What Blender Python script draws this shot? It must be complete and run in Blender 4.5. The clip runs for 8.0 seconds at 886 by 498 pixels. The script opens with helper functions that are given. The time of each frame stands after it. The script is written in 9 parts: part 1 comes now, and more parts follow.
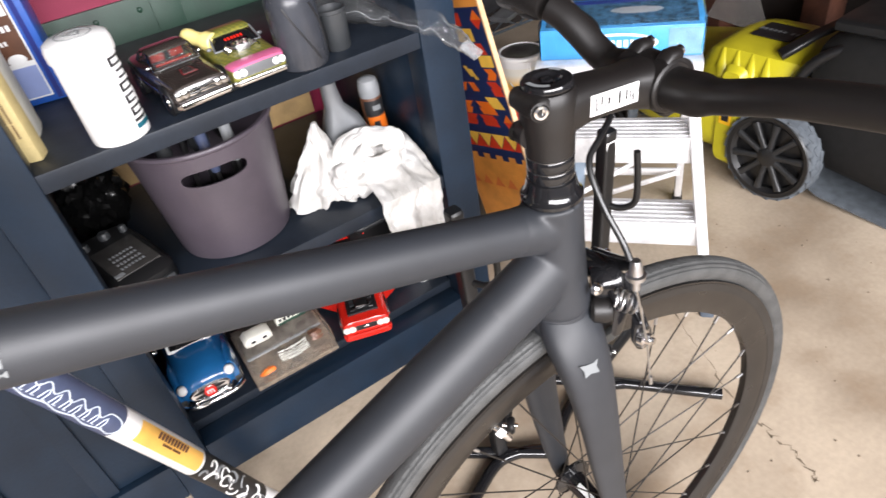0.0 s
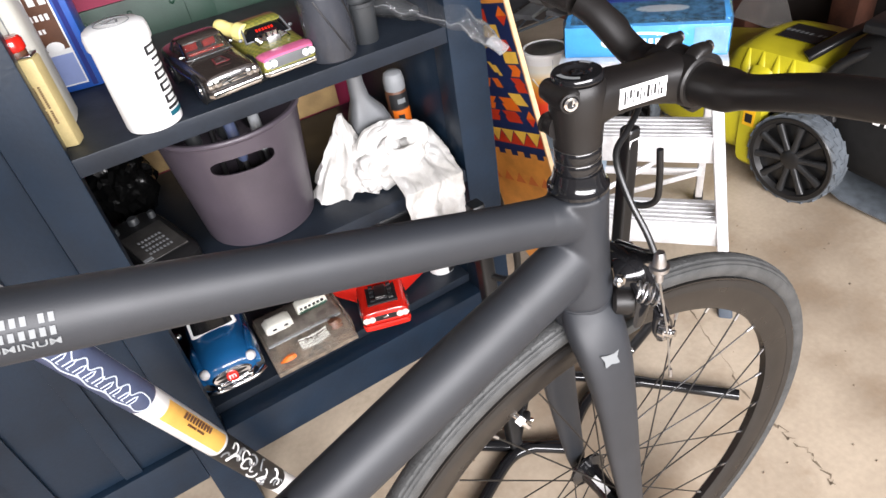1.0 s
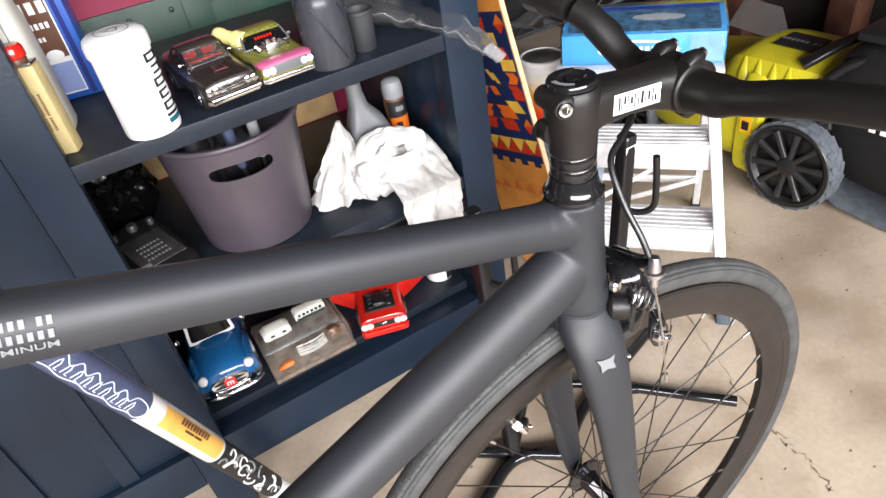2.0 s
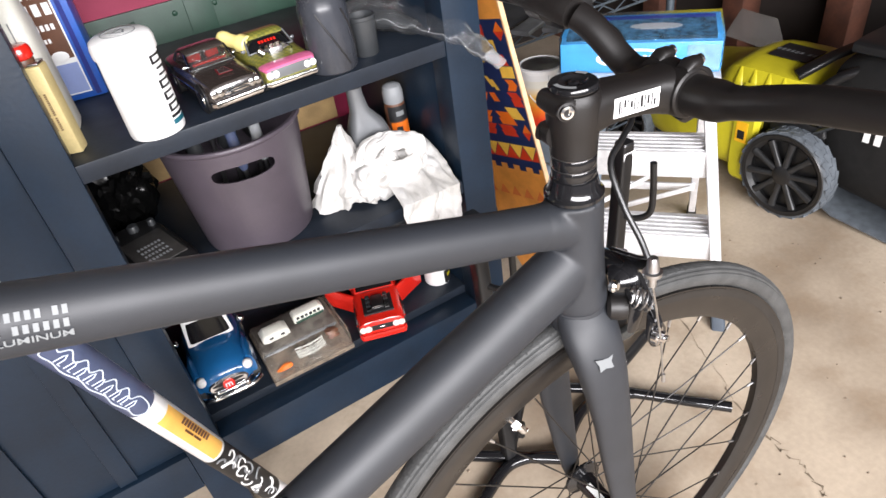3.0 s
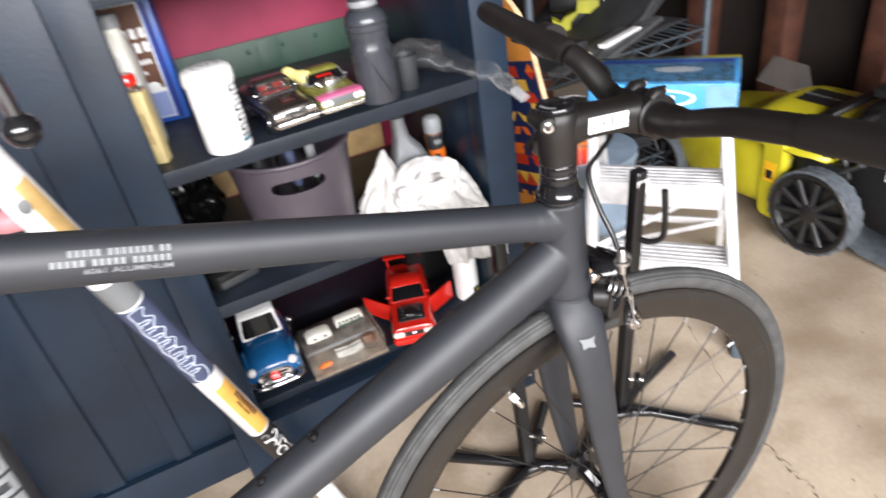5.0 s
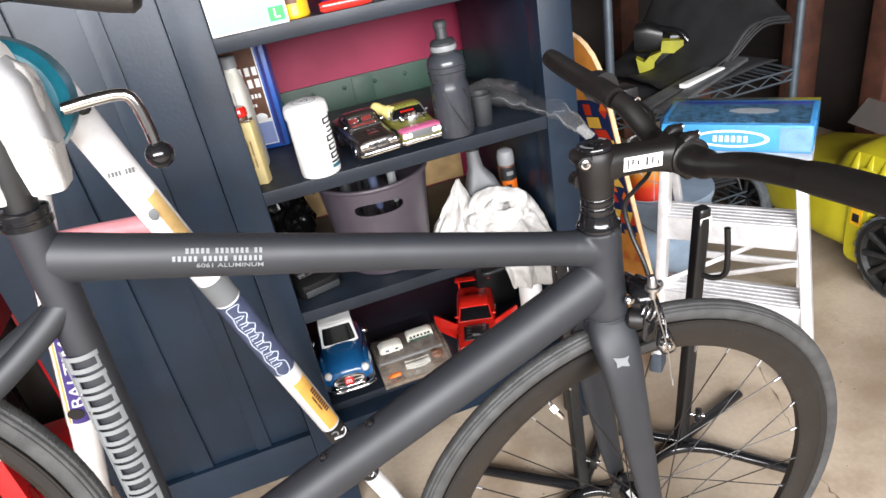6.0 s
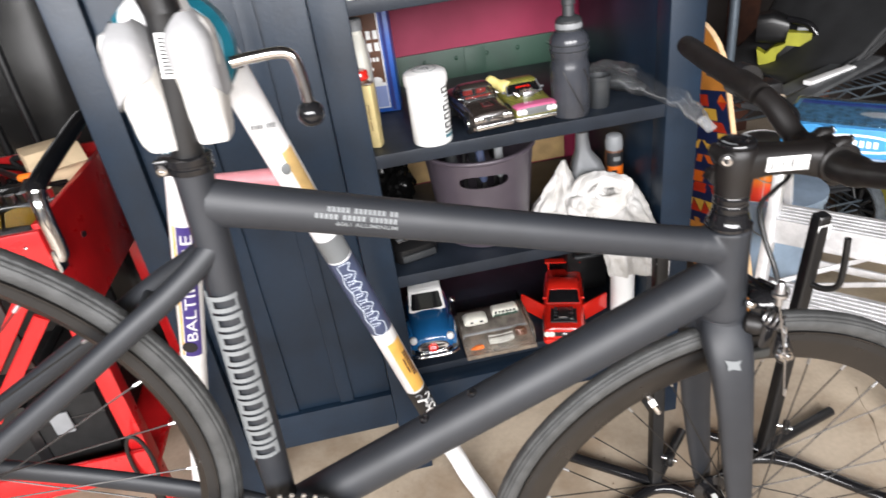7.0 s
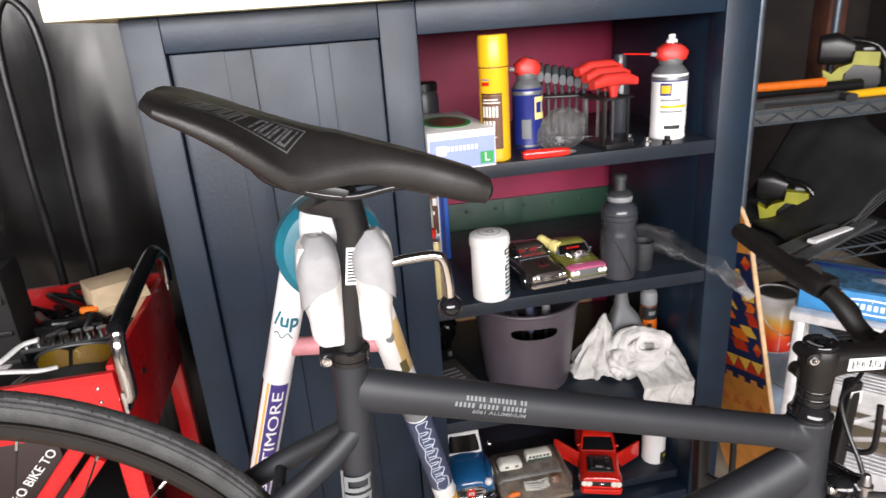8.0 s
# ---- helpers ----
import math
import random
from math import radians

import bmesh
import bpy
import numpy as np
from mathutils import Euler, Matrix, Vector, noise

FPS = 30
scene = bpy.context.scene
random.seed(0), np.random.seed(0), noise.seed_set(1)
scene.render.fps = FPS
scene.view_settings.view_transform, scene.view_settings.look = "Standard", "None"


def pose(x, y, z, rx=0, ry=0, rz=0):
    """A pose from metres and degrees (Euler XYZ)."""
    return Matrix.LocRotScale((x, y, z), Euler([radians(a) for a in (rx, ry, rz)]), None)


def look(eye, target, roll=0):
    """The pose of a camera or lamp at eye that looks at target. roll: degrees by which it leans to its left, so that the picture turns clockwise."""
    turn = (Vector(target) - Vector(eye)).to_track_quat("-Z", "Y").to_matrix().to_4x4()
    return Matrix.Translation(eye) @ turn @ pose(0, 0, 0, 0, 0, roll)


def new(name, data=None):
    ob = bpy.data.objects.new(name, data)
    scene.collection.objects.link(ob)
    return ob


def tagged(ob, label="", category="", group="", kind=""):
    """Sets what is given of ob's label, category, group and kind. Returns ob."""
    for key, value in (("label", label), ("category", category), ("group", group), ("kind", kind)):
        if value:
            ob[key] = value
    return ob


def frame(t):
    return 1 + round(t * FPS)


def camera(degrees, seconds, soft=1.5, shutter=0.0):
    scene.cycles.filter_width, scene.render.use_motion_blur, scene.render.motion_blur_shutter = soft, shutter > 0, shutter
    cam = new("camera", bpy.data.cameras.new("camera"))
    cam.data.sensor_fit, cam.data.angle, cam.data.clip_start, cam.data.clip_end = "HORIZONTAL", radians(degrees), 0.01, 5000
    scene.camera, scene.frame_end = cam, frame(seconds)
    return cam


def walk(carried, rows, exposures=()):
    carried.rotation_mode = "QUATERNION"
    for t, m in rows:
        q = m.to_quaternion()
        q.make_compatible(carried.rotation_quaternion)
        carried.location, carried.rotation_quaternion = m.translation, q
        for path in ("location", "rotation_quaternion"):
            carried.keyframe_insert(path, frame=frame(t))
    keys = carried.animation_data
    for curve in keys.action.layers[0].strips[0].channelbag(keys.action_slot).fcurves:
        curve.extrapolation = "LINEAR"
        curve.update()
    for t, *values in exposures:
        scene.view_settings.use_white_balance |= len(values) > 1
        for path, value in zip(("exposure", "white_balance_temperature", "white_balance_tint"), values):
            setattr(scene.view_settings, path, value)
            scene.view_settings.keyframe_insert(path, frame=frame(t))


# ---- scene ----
cam = camera(69.7, 8.0, 1.5, 0.5)
PATH = [
    (0, (0.078, -0.806, 1.079), (0.816, 0.591, -0.147), -10.4),
    (0.5, (0.067, -0.807, 1.081), (0.742, 0.635, -0.13), -11.3),
    (1, (0.063, -0.813, 1.081), (0.758, 0.608, -0.144), -10.1),
    (1.5, (0.063, -0.816, 1.081), (0.761, 0.612, -0.133), -10.2),
    (3, (0.052, -0.824, 1.082), (0.781, 0.61, -0.107), -9.1),
    (3.5, (0.028, -0.833, 1.085), (0.747, 0.623, -0.083), -8.7),
    (4, (-0.013, -0.849, 1.071), (0.778, 0.515, -0.16), -6.6),
    (4.5, (-0.007, -0.885, 1.092), (0.776, 0.562, -0.046), -6.2),
    (5, (0.023, -0.954, 1.106), (0.667, 0.613, 0.043), -9.5),
    (5.2, (0.021, -0.978, 1.115), (0.561, 0.665, 0.11), -9.6),
    (6.3, (0.031, -1.054, 1.138), (0.391, 0.677, 0.202), -10.6),
    (6.5, (0.012, -1.044, 1.139), (0.292, 0.692, 0.186), -10.0),
    (7, (-0.024, -1.037, 1.149), (0.172, 0.693, 0.164), -8.1),
    (7.5, (-0.119, -1.018, 1.242), (0.089, 0.806, 0.448), -5.2),
    (8, (-0.166, -1.027, 1.261), (0.162, 0.822, 0.571), -4.1),
]
walk(cam, [(t, look(eye, target, roll)) for t, eye, target, roll in PATH], [(0.0, -0.34, 6700, 16), (5.0, -0.38, 6700, 15), (7.0, -0.62, 6750, 14), (7.5, -0.52, 6800, 15), (8.0, -1.08, 6900, 17)])

# ---- light ----
world = bpy.data.worlds.new("world")
scene.world = world
world.use_nodes = True
wn = world.node_tree.nodes
sky = wn.new("ShaderNodeTexSky")
sky.sky_type, sky.sun_disc = "NISHITA", False
sky.sun_elevation, sky.sun_rotation = radians(48), radians(200)
wn["Background"].inputs["Strength"].default_value = 0.12
world.node_tree.links.new(sky.outputs[0], wn["Background"].inputs["Color"])


def lamp(name, kind, m, power, size=(1, 1), colour=(1, 1, 1), angle=0.0):
    d = bpy.data.lights.new(name, kind)
    d.energy, d.color = power, colour
    if kind == "AREA":
        d.shape, d.size, d.size_y = "RECTANGLE", size[0], size[1]
    else:
        d.angle = angle
    ob = new(name, d)
    ob.matrix_world = m
    return ob


lamp("sun", "SUN", look((-2, -6, 6), (0, -2.5, 0)), 2.5, colour=(1.0, 0.95, 0.87), angle=radians(0.5))
# sky light that comes in through the open garage door
lamp("door_daylight", "AREA", look((-0.5, -3.30, 1.80), (-0.1, 0.0, 1.0)), 720, (4.6, 1.0), (0.95, 0.98, 1.0))

# ---- materials ----


def pbr(name, colour, rough=0.5, metal=0.0, var=0.12, scale=30.0, bump=0.05, fine=400.0, spot=None, coat=0.0, vary=0.0, rough_var=0.1, alpha=1.0):
    """A procedural surface: broad stains and fine grain in colour, gloss and relief."""
    m = bpy.data.materials.new(name)
    m.use_nodes = True
    t = m.node_tree
    n, l = t.nodes, t.links
    b = n["Principled BSDF"]
    tc = n.new("ShaderNodeTexCoord")
    n1, n2 = n.new("ShaderNodeTexNoise"), n.new("ShaderNodeTexNoise")
    n1.inputs["Scale"].default_value, n1.inputs["Detail"].default_value = scale, 6
    n2.inputs["Scale"].default_value, n2.inputs["Detail"].default_value = fine, 3
    for q in (n1, n2):
        l.new(tc.outputs["Object"], q.inputs["Vector"])
    mix = n.new("ShaderNodeMix")
    mix.data_type = "RGBA"
    c2 = spot or tuple(c * (1 - var) for c in colour)
    c1 = tuple(min(1, c * (1 + var * 0.5)) for c in colour)
    mix.inputs[6].default_value, mix.inputs[7].default_value = (*c1, 1), (*c2, 1)
    ramp = n.new("ShaderNodeMapRange")
    ramp.inputs[1].default_value, ramp.inputs[2].default_value = 0.38, 0.68
    l.new(n1.outputs[0], ramp.inputs[0])
    l.new(ramp.outputs[0], mix.inputs[0])
    out = mix.outputs[2]
    hsv = n.new("ShaderNodeHueSaturation")
    val = n.new("ShaderNodeMapRange")
    val.inputs[3].default_value, val.inputs[4].default_value = 1 - var * 0.6, 1 + var * 0.6
    l.new(n2.outputs[0], val.inputs[0])
    if vary:
        oi, vr, mu = n.new("ShaderNodeObjectInfo"), n.new("ShaderNodeMapRange"), n.new("ShaderNodeMath")
        mu.operation = "MULTIPLY"
        vr.inputs[3].default_value, vr.inputs[4].default_value = 1 - vary, 1 + vary
        l.new(oi.outputs["Random"], vr.inputs[0])
        l.new(vr.outputs[0], mu.inputs[0])
        l.new(val.outputs[0], mu.inputs[1])
        l.new(mu.outputs[0], hsv.inputs["Value"])
    else:
        l.new(val.outputs[0], hsv.inputs["Value"])
    l.new(out, hsv.inputs["Color"])
    l.new(hsv.outputs[0], b.inputs["Base Color"])
    rr = n.new("ShaderNodeMapRange")
    rr.inputs[3].default_value, rr.inputs[4].default_value = max(0.02, rough - rough_var), min(1, rough + rough_var)
    l.new(n1.outputs[0], rr.inputs[0])
    l.new(rr.outputs[0], b.inputs["Roughness"])
    b.inputs["Metallic"].default_value = metal
    b.inputs["Coat Weight"].default_value = coat
    b.inputs["Alpha"].default_value = alpha
    if bump:
        bp = n.new("ShaderNodeBump")
        bp.inputs["Strength"].default_value, bp.inputs["Distance"].default_value = bump, 0.002
        l.new(n2.outputs[0], bp.inputs["Height"])
        l.new(bp.outputs[0], b.inputs["Normal"])
    return m


def clear(name, colour=(0.9, 0.92, 0.93), rough=0.04, weight=1.0, ior=1.12):
    m = bpy.data.materials.new(name)
    m.use_nodes = True
    t = m.node_tree
    b = t.nodes["Principled BSDF"]
    b.inputs["Base Color"].default_value = (*colour, 1)
    b.inputs["Roughness"].default_value = rough
    b.inputs["Transmission Weight"].default_value = weight
    b.inputs["IOR"].default_value = ior
    n = t.nodes.new("ShaderNodeTexNoise")
    n.inputs["Scale"].default_value = 35
    bp = t.nodes.new("ShaderNodeBump")
    bp.inputs["Strength"].default_value, bp.inputs["Distance"].default_value = 0.4, 0.004
    t.links.new(n.outputs[0], bp.inputs["Height"])
    t.links.new(bp.outputs[0], b.inputs["Normal"])
    return m


def film(name):
    """Thin clear film: see-through, with gloss on its creases."""
    m = bpy.data.materials.new(name)
    m.use_nodes = True
    t = m.node_tree
    t.nodes.remove(t.nodes["Principled BSDF"])
    n, l = t.nodes, t.links
    tr, gl, mx, fr = n.new("ShaderNodeBsdfTransparent"), n.new("ShaderNodeBsdfGlossy"), n.new("ShaderNodeMixShader"), n.new("ShaderNodeFresnel")
    df, m2 = n.new("ShaderNodeBsdfDiffuse"), n.new("ShaderNodeMixShader")
    df.inputs[0].default_value = (0.8, 0.8, 0.8, 1)
    m2.inputs[0].default_value = 0.022
    tr.inputs[0].default_value = (0.92, 0.93, 0.94, 1)
    gl.inputs["Roughness"].default_value = 0.05
    fr.inputs["IOR"].default_value = 1.55
    nz, bp = n.new("ShaderNodeTexNoise"), n.new("ShaderNodeBump")
    nz.inputs["Scale"].default_value, nz.inputs["Detail"].default_value = 60, 3
    bp.inputs["Strength"].default_value, bp.inputs["Distance"].default_value = 0.7, 0.006
    l.new(nz.outputs[0], bp.inputs["Height"])
    l.new(bp.outputs[0], gl.inputs["Normal"])
    l.new(bp.outputs[0], fr.inputs["Normal"])
    l.new(fr.outputs[0], mx.inputs[0])
    l.new(tr.outputs[0], mx.inputs[1])
    l.new(gl.outputs[0], mx.inputs[2])
    l.new(mx.outputs[0], m2.inputs[1])
    l.new(df.outputs[0], m2.inputs[2])
    l.new(m2.outputs[0], n["Material Output"].inputs["Surface"])
    return m


NAVY = pbr("navy_paint", (0.0060, 0.0150, 0.0290), 0.40, var=0.3, scale=9, bump=0.12, fine=160)
NAVY.node_tree.nodes["Principled BSDF"].inputs["Specular IOR Level"].default_value = 0.34
NAVY2 = pbr("navy_shelf", (0.0125, 0.0175, 0.0260), 0.42, var=0.3, scale=12, bump=0.1, fine=200)
NAVY2.node_tree.nodes["Principled BSDF"].inputs["Specular IOR Level"].default_value = 0.32
FRAME_BLACK = pbr("matt_black_paint", (0.0130, 0.0151, 0.0192), 0.54, var=0.15, scale=20, bump=0.05, fine=1100, rough_var=0.05)
BLACK = pbr("satin_black", (0.008, 0.008, 0.0085), 0.36, var=0.2, bump=0.03)
GLOSS_BLACK = pbr("gloss_black", (0.008, 0.008, 0.009), 0.12, var=0.2, bump=0.0, rough_var=0.05)
RUBBER = pbr("tyre_rubber", (0.024, 0.025, 0.024), 0.58, var=0.3, scale=60, bump=0.3, fine=700)
GRIP = pbr("foam_grip", (0.0075, 0.0062, 0.0058), 0.52, var=0.25, bump=0.3, fine=900)
BAR = pbr("bar_coating", (0.0070, 0.0060, 0.0058), 0.44, var=0.2, bump=0.08, fine=900)
TYRE = pbr("bicycle_tyre", (0.041, 0.042, 0.042), 0.62, var=0.35, scale=45, bump=0.45, fine=650, spot=(0.027, 0.028, 0.028))
CHROME = pbr("chrome", (0.75, 0.75, 0.76), 0.12, 1.0, var=0.1, bump=0.02, rough_var=0.06)
STEEL = pbr("dull_steel", (0.48, 0.48, 0.49), 0.32, 1.0, var=0.2, bump=0.05)
ALU = pbr("ladder_aluminium", (0.74, 0.74, 0.75), 0.42, 0.40, var=0.2, scale=25, bump=0.06, fine=300)
SPOKE = pbr("black_spoke", (0.014, 0.0125, 0.0115), 0.38, 0.35, bump=0)
WHITE = pbr("white_plastic", (0.80, 0.80, 0.79), 0.38, var=0.05, scale=15, bump=0.03)
OFFWHITE = pbr("offwhite_plastic", (0.66, 0.65, 0.58), 0.45, var=0.12, scale=15, bump=0.05)
WHITE_PAINT = pbr("white_stand_paint", (0.78, 0.78, 0.78), 0.32, var=0.08, scale=20, bump=0.05)
CLOTH = pbr("white_rag", (0.56, 0.55, 0.535), 0.9, var=0.22, scale=18, bump=0.5, fine=600, spot=(0.40, 0.385, 0.36))
MESH = pbr("grey_mesh", (0.275, 0.275, 0.28), 0.85, var=0.10, scale=60, bump=0.35, fine=1400)
TEAL = pbr("teal_plastic", (0.006, 0.12, 0.17), 0.35, var=0.25, scale=30, bump=0.05)
PURPLE = pbr("mauve_plastic", (0.068, 0.056, 0.070), 0.36, var=0.12, scale=14, bump=0.06, fine=200)
MAGENTA = pbr("maroon_panel", (0.27, 0.014, 0.055), 0.62, var=0.2, scale=8, bump=0.1)
GREEN = pbr("green_metal", (0.009, 0.040, 0.024), 0.50, var=0.35, scale=10, bump=0.1)
PLY = pbr("plywood", (0.50, 0.33, 0.15), 0.6, var=0.25, scale=18, bump=0.1)
RED = pbr("red_paint", (0.55, 0.012, 0.014), 0.3, var=0.15, scale=14, bump=0.03, coat=0.3)
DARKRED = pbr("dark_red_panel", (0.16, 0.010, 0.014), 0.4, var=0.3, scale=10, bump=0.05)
TOYRED = pbr("toy_red", (0.62, 0.018, 0.010), 0.2, var=0.08, bump=0.0, coat=0.5)
TOYBLUE = pbr("toy_blue", (0.008, 0.10, 0.27), 0.18, var=0.08, bump=0.0, coat=0.5)
TOYBLACK = pbr("toy_black", (0.034, 0.027, 0.024), 0.2, var=0.2, bump=0.0, coat=0.5)
PINK = pbr("toy_pink", (0.55, 0.12, 0.24), 0.3, var=0.15, bump=0.0)
LIME = pbr("lime_plastic", (0.47, 0.41, 0.018), 0.36, var=0.12, scale=14, bump=0.05)
YELLOW = pbr("pale_yellow", (0.80, 0.68, 0.25), 0.4, var=0.08, bump=0.0)
AMBER = pbr("amber_can", (0.78, 0.42, 0.015), 0.3, var=0.06, bump=0.0)
ORANGE = pbr("orange", (0.72, 0.15, 0.012), 0.4, var=0.12)
BLUE = pbr("blue_print", (0.012, 0.08, 0.36), 0.35, var=0.1, bump=0.0)
DEEPBLUE = pbr("deep_blue", (0.012, 0.022, 0.16), 0.32, var=0.1, bump=0.0)
BOXBLUE = pbr("blue_carton", (0.026, 0.185, 0.40), 0.4, var=0.12, bump=0.04)
LILAC = pbr("lilac_print", (0.26, 0.33, 0.60), 0.45, var=0.05, bump=0.0)
LEAFGREEN = pbr("green_print", (0.02, 0.30, 0.08), 0.45, var=0.05, bump=0.0)
BROWN = pbr("brown_print", (0.115, 0.048, 0.026), 0.4, var=0.25)
CARD = pbr("cardboard", (0.55, 0.42, 0.27), 0.75, var=0.15, bump=0.1)
# LIME darkened for the saws: the rack's dimmer light is in the colour
SHADELIME = pbr("shaded_lime_plastic", (0.30, 0.29, 0.022), 0.45, var=0.2, scale=20, bump=0.05)
TREAD = pbr("mower_tread", (0.085, 0.098, 0.112), 0.6, var=0.25, scale=40, bump=0.1)
STUD = pbr("stained_timber", (0.085, 0.030, 0.017), 0.7, var=0.45, scale=12, bump=0.3, fine=120)
DARKWALL = pbr("dark_sheathing", (0.016, 0.011, 0.009), 0.8, var=0.4, scale=5, bump=0.2)
PLASTER = pbr("wall_paint", (0.42, 0.41, 0.39), 0.8, var=0.12, scale=4, bump=0.1)
BAG = pbr("black_bag_cloth", (0.0070, 0.0068, 0.0068), 0.78, var=0.25, scale=40, bump=0.35, fine=700)
VINYL = pbr("black_vinyl", (0.0028, 0.0028, 0.0028), 0.22, var=0.3, scale=6, bump=0.1, fine=20)
GREY = pbr("grey_plastic", (0.032, 0.035, 0.038), 0.4, var=0.15, bump=0.04)
MIDGREY = pbr("mid_grey", (0.22, 0.23, 0.24), 0.4, var=0.1, bump=0.03)
SMOKE = pbr("smoke_bottle", (0.035, 0.038, 0.046), 0.25, var=0.2, scale=20, bump=0.0)
SILVER = pbr("silver_plastic", (0.155, 0.162, 0.17), 0.36, 0.35, var=0.08, bump=0.02)
INK = pbr("black_ink", (0.010, 0.010, 0.011), 0.5, var=0.1, bump=0.0)
LETTER = pbr("grey_lettering", (0.15, 0.16, 0.165), 0.5, var=0.08, bump=0.0)
DIMLETTER = pbr("faint_lettering", (0.085, 0.085, 0.088), 0.30, var=0.1, bump=0.0)
GOLD = pbr("gold_sticker", (0.80, 0.45, 0.10), 0.4, var=0.1, bump=0.0)
NAVYSTICK = pbr("navy_sticker", (0.05, 0.065, 0.12), 0.4, var=0.2, bump=0.0)
VINYL.node_tree.nodes["Principled BSDF"].inputs["Specular IOR Level"].default_value = 0.32
for q in (BAR, GRIP, BAG):
    q.node_tree.nodes["Principled BSDF"].inputs["Specular IOR Level"].default_value = 0.38
CLEAR = clear("clear_plastic")
FILM = film("plastic_film")
# frosted sealed bag end, and the pale highlights drawn on the sleeve edges
FROSTGLINT = pbr("frosted_end_and_glint", (0.50, 0.51, 0.52), 0.3, var=0.1, bump=0.1, alpha=0.35)
SMOKED = clear("smoked_plastic", (0.36, 0.34, 0.32), 0.05, 0.8)


def concrete():
    m = pbr("garage_concrete", (0.45, 0.372, 0.285), 0.50, var=0.26, scale=2.3, bump=0.12, fine=90, spot=(0.27, 0.212, 0.155), rough_var=0.18)
    t = m.node_tree
    n, l = t.nodes, t.links
    b = n["Principled BSDF"]
    src = b.inputs["Base Color"].links[0].from_socket
    tc = n.new("ShaderNodeTexCoord")
    v = n.new("ShaderNodeTexNoise")
    v.inputs["Scale"].default_value, v.inputs["Detail"].default_value, v.inputs["Roughness"].default_value = 4.5, 10, 0.68
    mr = n.new("ShaderNodeMapRange")
    mr.inputs[1].default_value, mr.inputs[2].default_value = 0.50, 0.72
    mx = n.new("ShaderNodeMix")
    mx.data_type = "RGBA"
    mx.inputs[7].default_value = (0.235, 0.160, 0.098, 1)
    ml = n.new("ShaderNodeMath")
    ml.operation = "MULTIPLY"
    ml.inputs[1].default_value = 0.72
    l.new(tc.outputs["Object"], v.inputs["Vector"])
    l.new(v.outputs[0], mr.inputs[0])
    l.new(mr.outputs[0], ml.inputs[0])
    l.new(ml.outputs[0], mx.inputs[0])
    l.new(src, mx.inputs[6])
    l.new(mx.outputs[2], b.inputs["Base Color"])
    return m


CONCRETE = concrete()

# ---- building helpers ----
V = Vector


def thing(name, label, category, m=None, group=""):
    ob = new(name)
    ob.empty_display_size = 0.05
    ob.matrix_world = m or Matrix()
    return tagged(ob, label, category, group)


def part(name, bm, material, parent=None, label="", smooth=True):
    """Links a bmesh as one mesh object; its coordinates are those of the thing it belongs to."""
    me = bpy.data.meshes.new(name)
    bmesh.ops.recalc_face_normals(bm, faces=bm.faces)
    bm.to_mesh(me)
    bm.free()
    me.materials.append(material)
    if smooth:
        for p in me.polygons:
            p.use_smooth = True
        me.set_sharp_from_angle(angle=radians(38))
    ob = new(name, me)
    ob.parent = parent
    return tagged(ob, label)


def structure(name, bm, material, label="", smooth=False):
    return tagged(part(name, bm, material, None, label, smooth), label, "", "", "structure")


def bevelled(bm, verts, amount, segments=2):
    edges = {e for v in verts for e in v.link_edges}
    bmesh.ops.bevel(bm, geom=list(edges), offset=amount, segments=segments, affect="EDGES", profile=0.6, clamp_overlap=True)


def box(bm, lo, hi, bevel=0.0, m=None, segments=2):
    c = [(a + b) / 2 for a, b in zip(lo, hi)]
    s = [abs(b - a) for a, b in zip(lo, hi)]
    mm = Matrix.Translation(c) @ Matrix.Diagonal((*s, 1))
    r = bmesh.ops.create_cube(bm, size=1, matrix=(m @ mm) if m else mm)
    if bevel:
        bevelled(bm, r["verts"], bevel, segments)
    return bm


def Box(lo, hi, bevel=0.002, m=None):
    return box(bmesh.new(), lo, hi, bevel, m)


def frame_axes(d):
    d = d.normalized()
    up = V((0, 0, 1)) if abs(d.z) < 0.95 else V((0, 1, 0))
    a = d.cross(up).normalized()
    return a, d.cross(a).normalized() * -1


def sweep(bm, pts, radii, seg=16, caps=True, flat=None, closed=False):
    """A tube through pts. radii: one number, or one a point, or (across, upright) pairs."""
    pts = [V(p) for p in pts]
    n = len(pts)
    if not isinstance(radii, (list, tuple)):
        radii = [radii] * n
    rings, prev = [], None
    for i, p in enumerate(pts):
        if closed:
            d = (pts[(i + 1) % n] - pts[i - 1]).normalized()
        else:
            d = (pts[min(i + 1, n - 1)] - pts[max(i - 1, 0)]).normalized()
        if prev is None:
            a, b = frame_axes(d)
        else:
            a = (prev - d * prev.dot(d)).normalized()
            b = d.cross(a) * -1
        prev = a
        r = radii[i]
        ra, rb = r if isinstance(r, (list, tuple)) else (r, r)
        rings.append([bm.verts.new(p + a * ra * math.cos(2 * math.pi * k / seg) + b * rb * math.sin(2 * math.pi * k / seg)) for k in range(seg)])
    for i in range(n if closed else n - 1):
        q, s = rings[i], rings[(i + 1) % n]
        for k in range(seg):
            bm.faces.new((q[k], q[(k + 1) % seg], s[(k + 1) % seg], s[k]))
    if caps and not closed:
        bm.faces.new(rings[0][::-1])
        bm.faces.new(rings[-1])
    return bm


def Tube(pts, radii, seg=16):
    return sweep(bmesh.new(), pts, radii, seg)


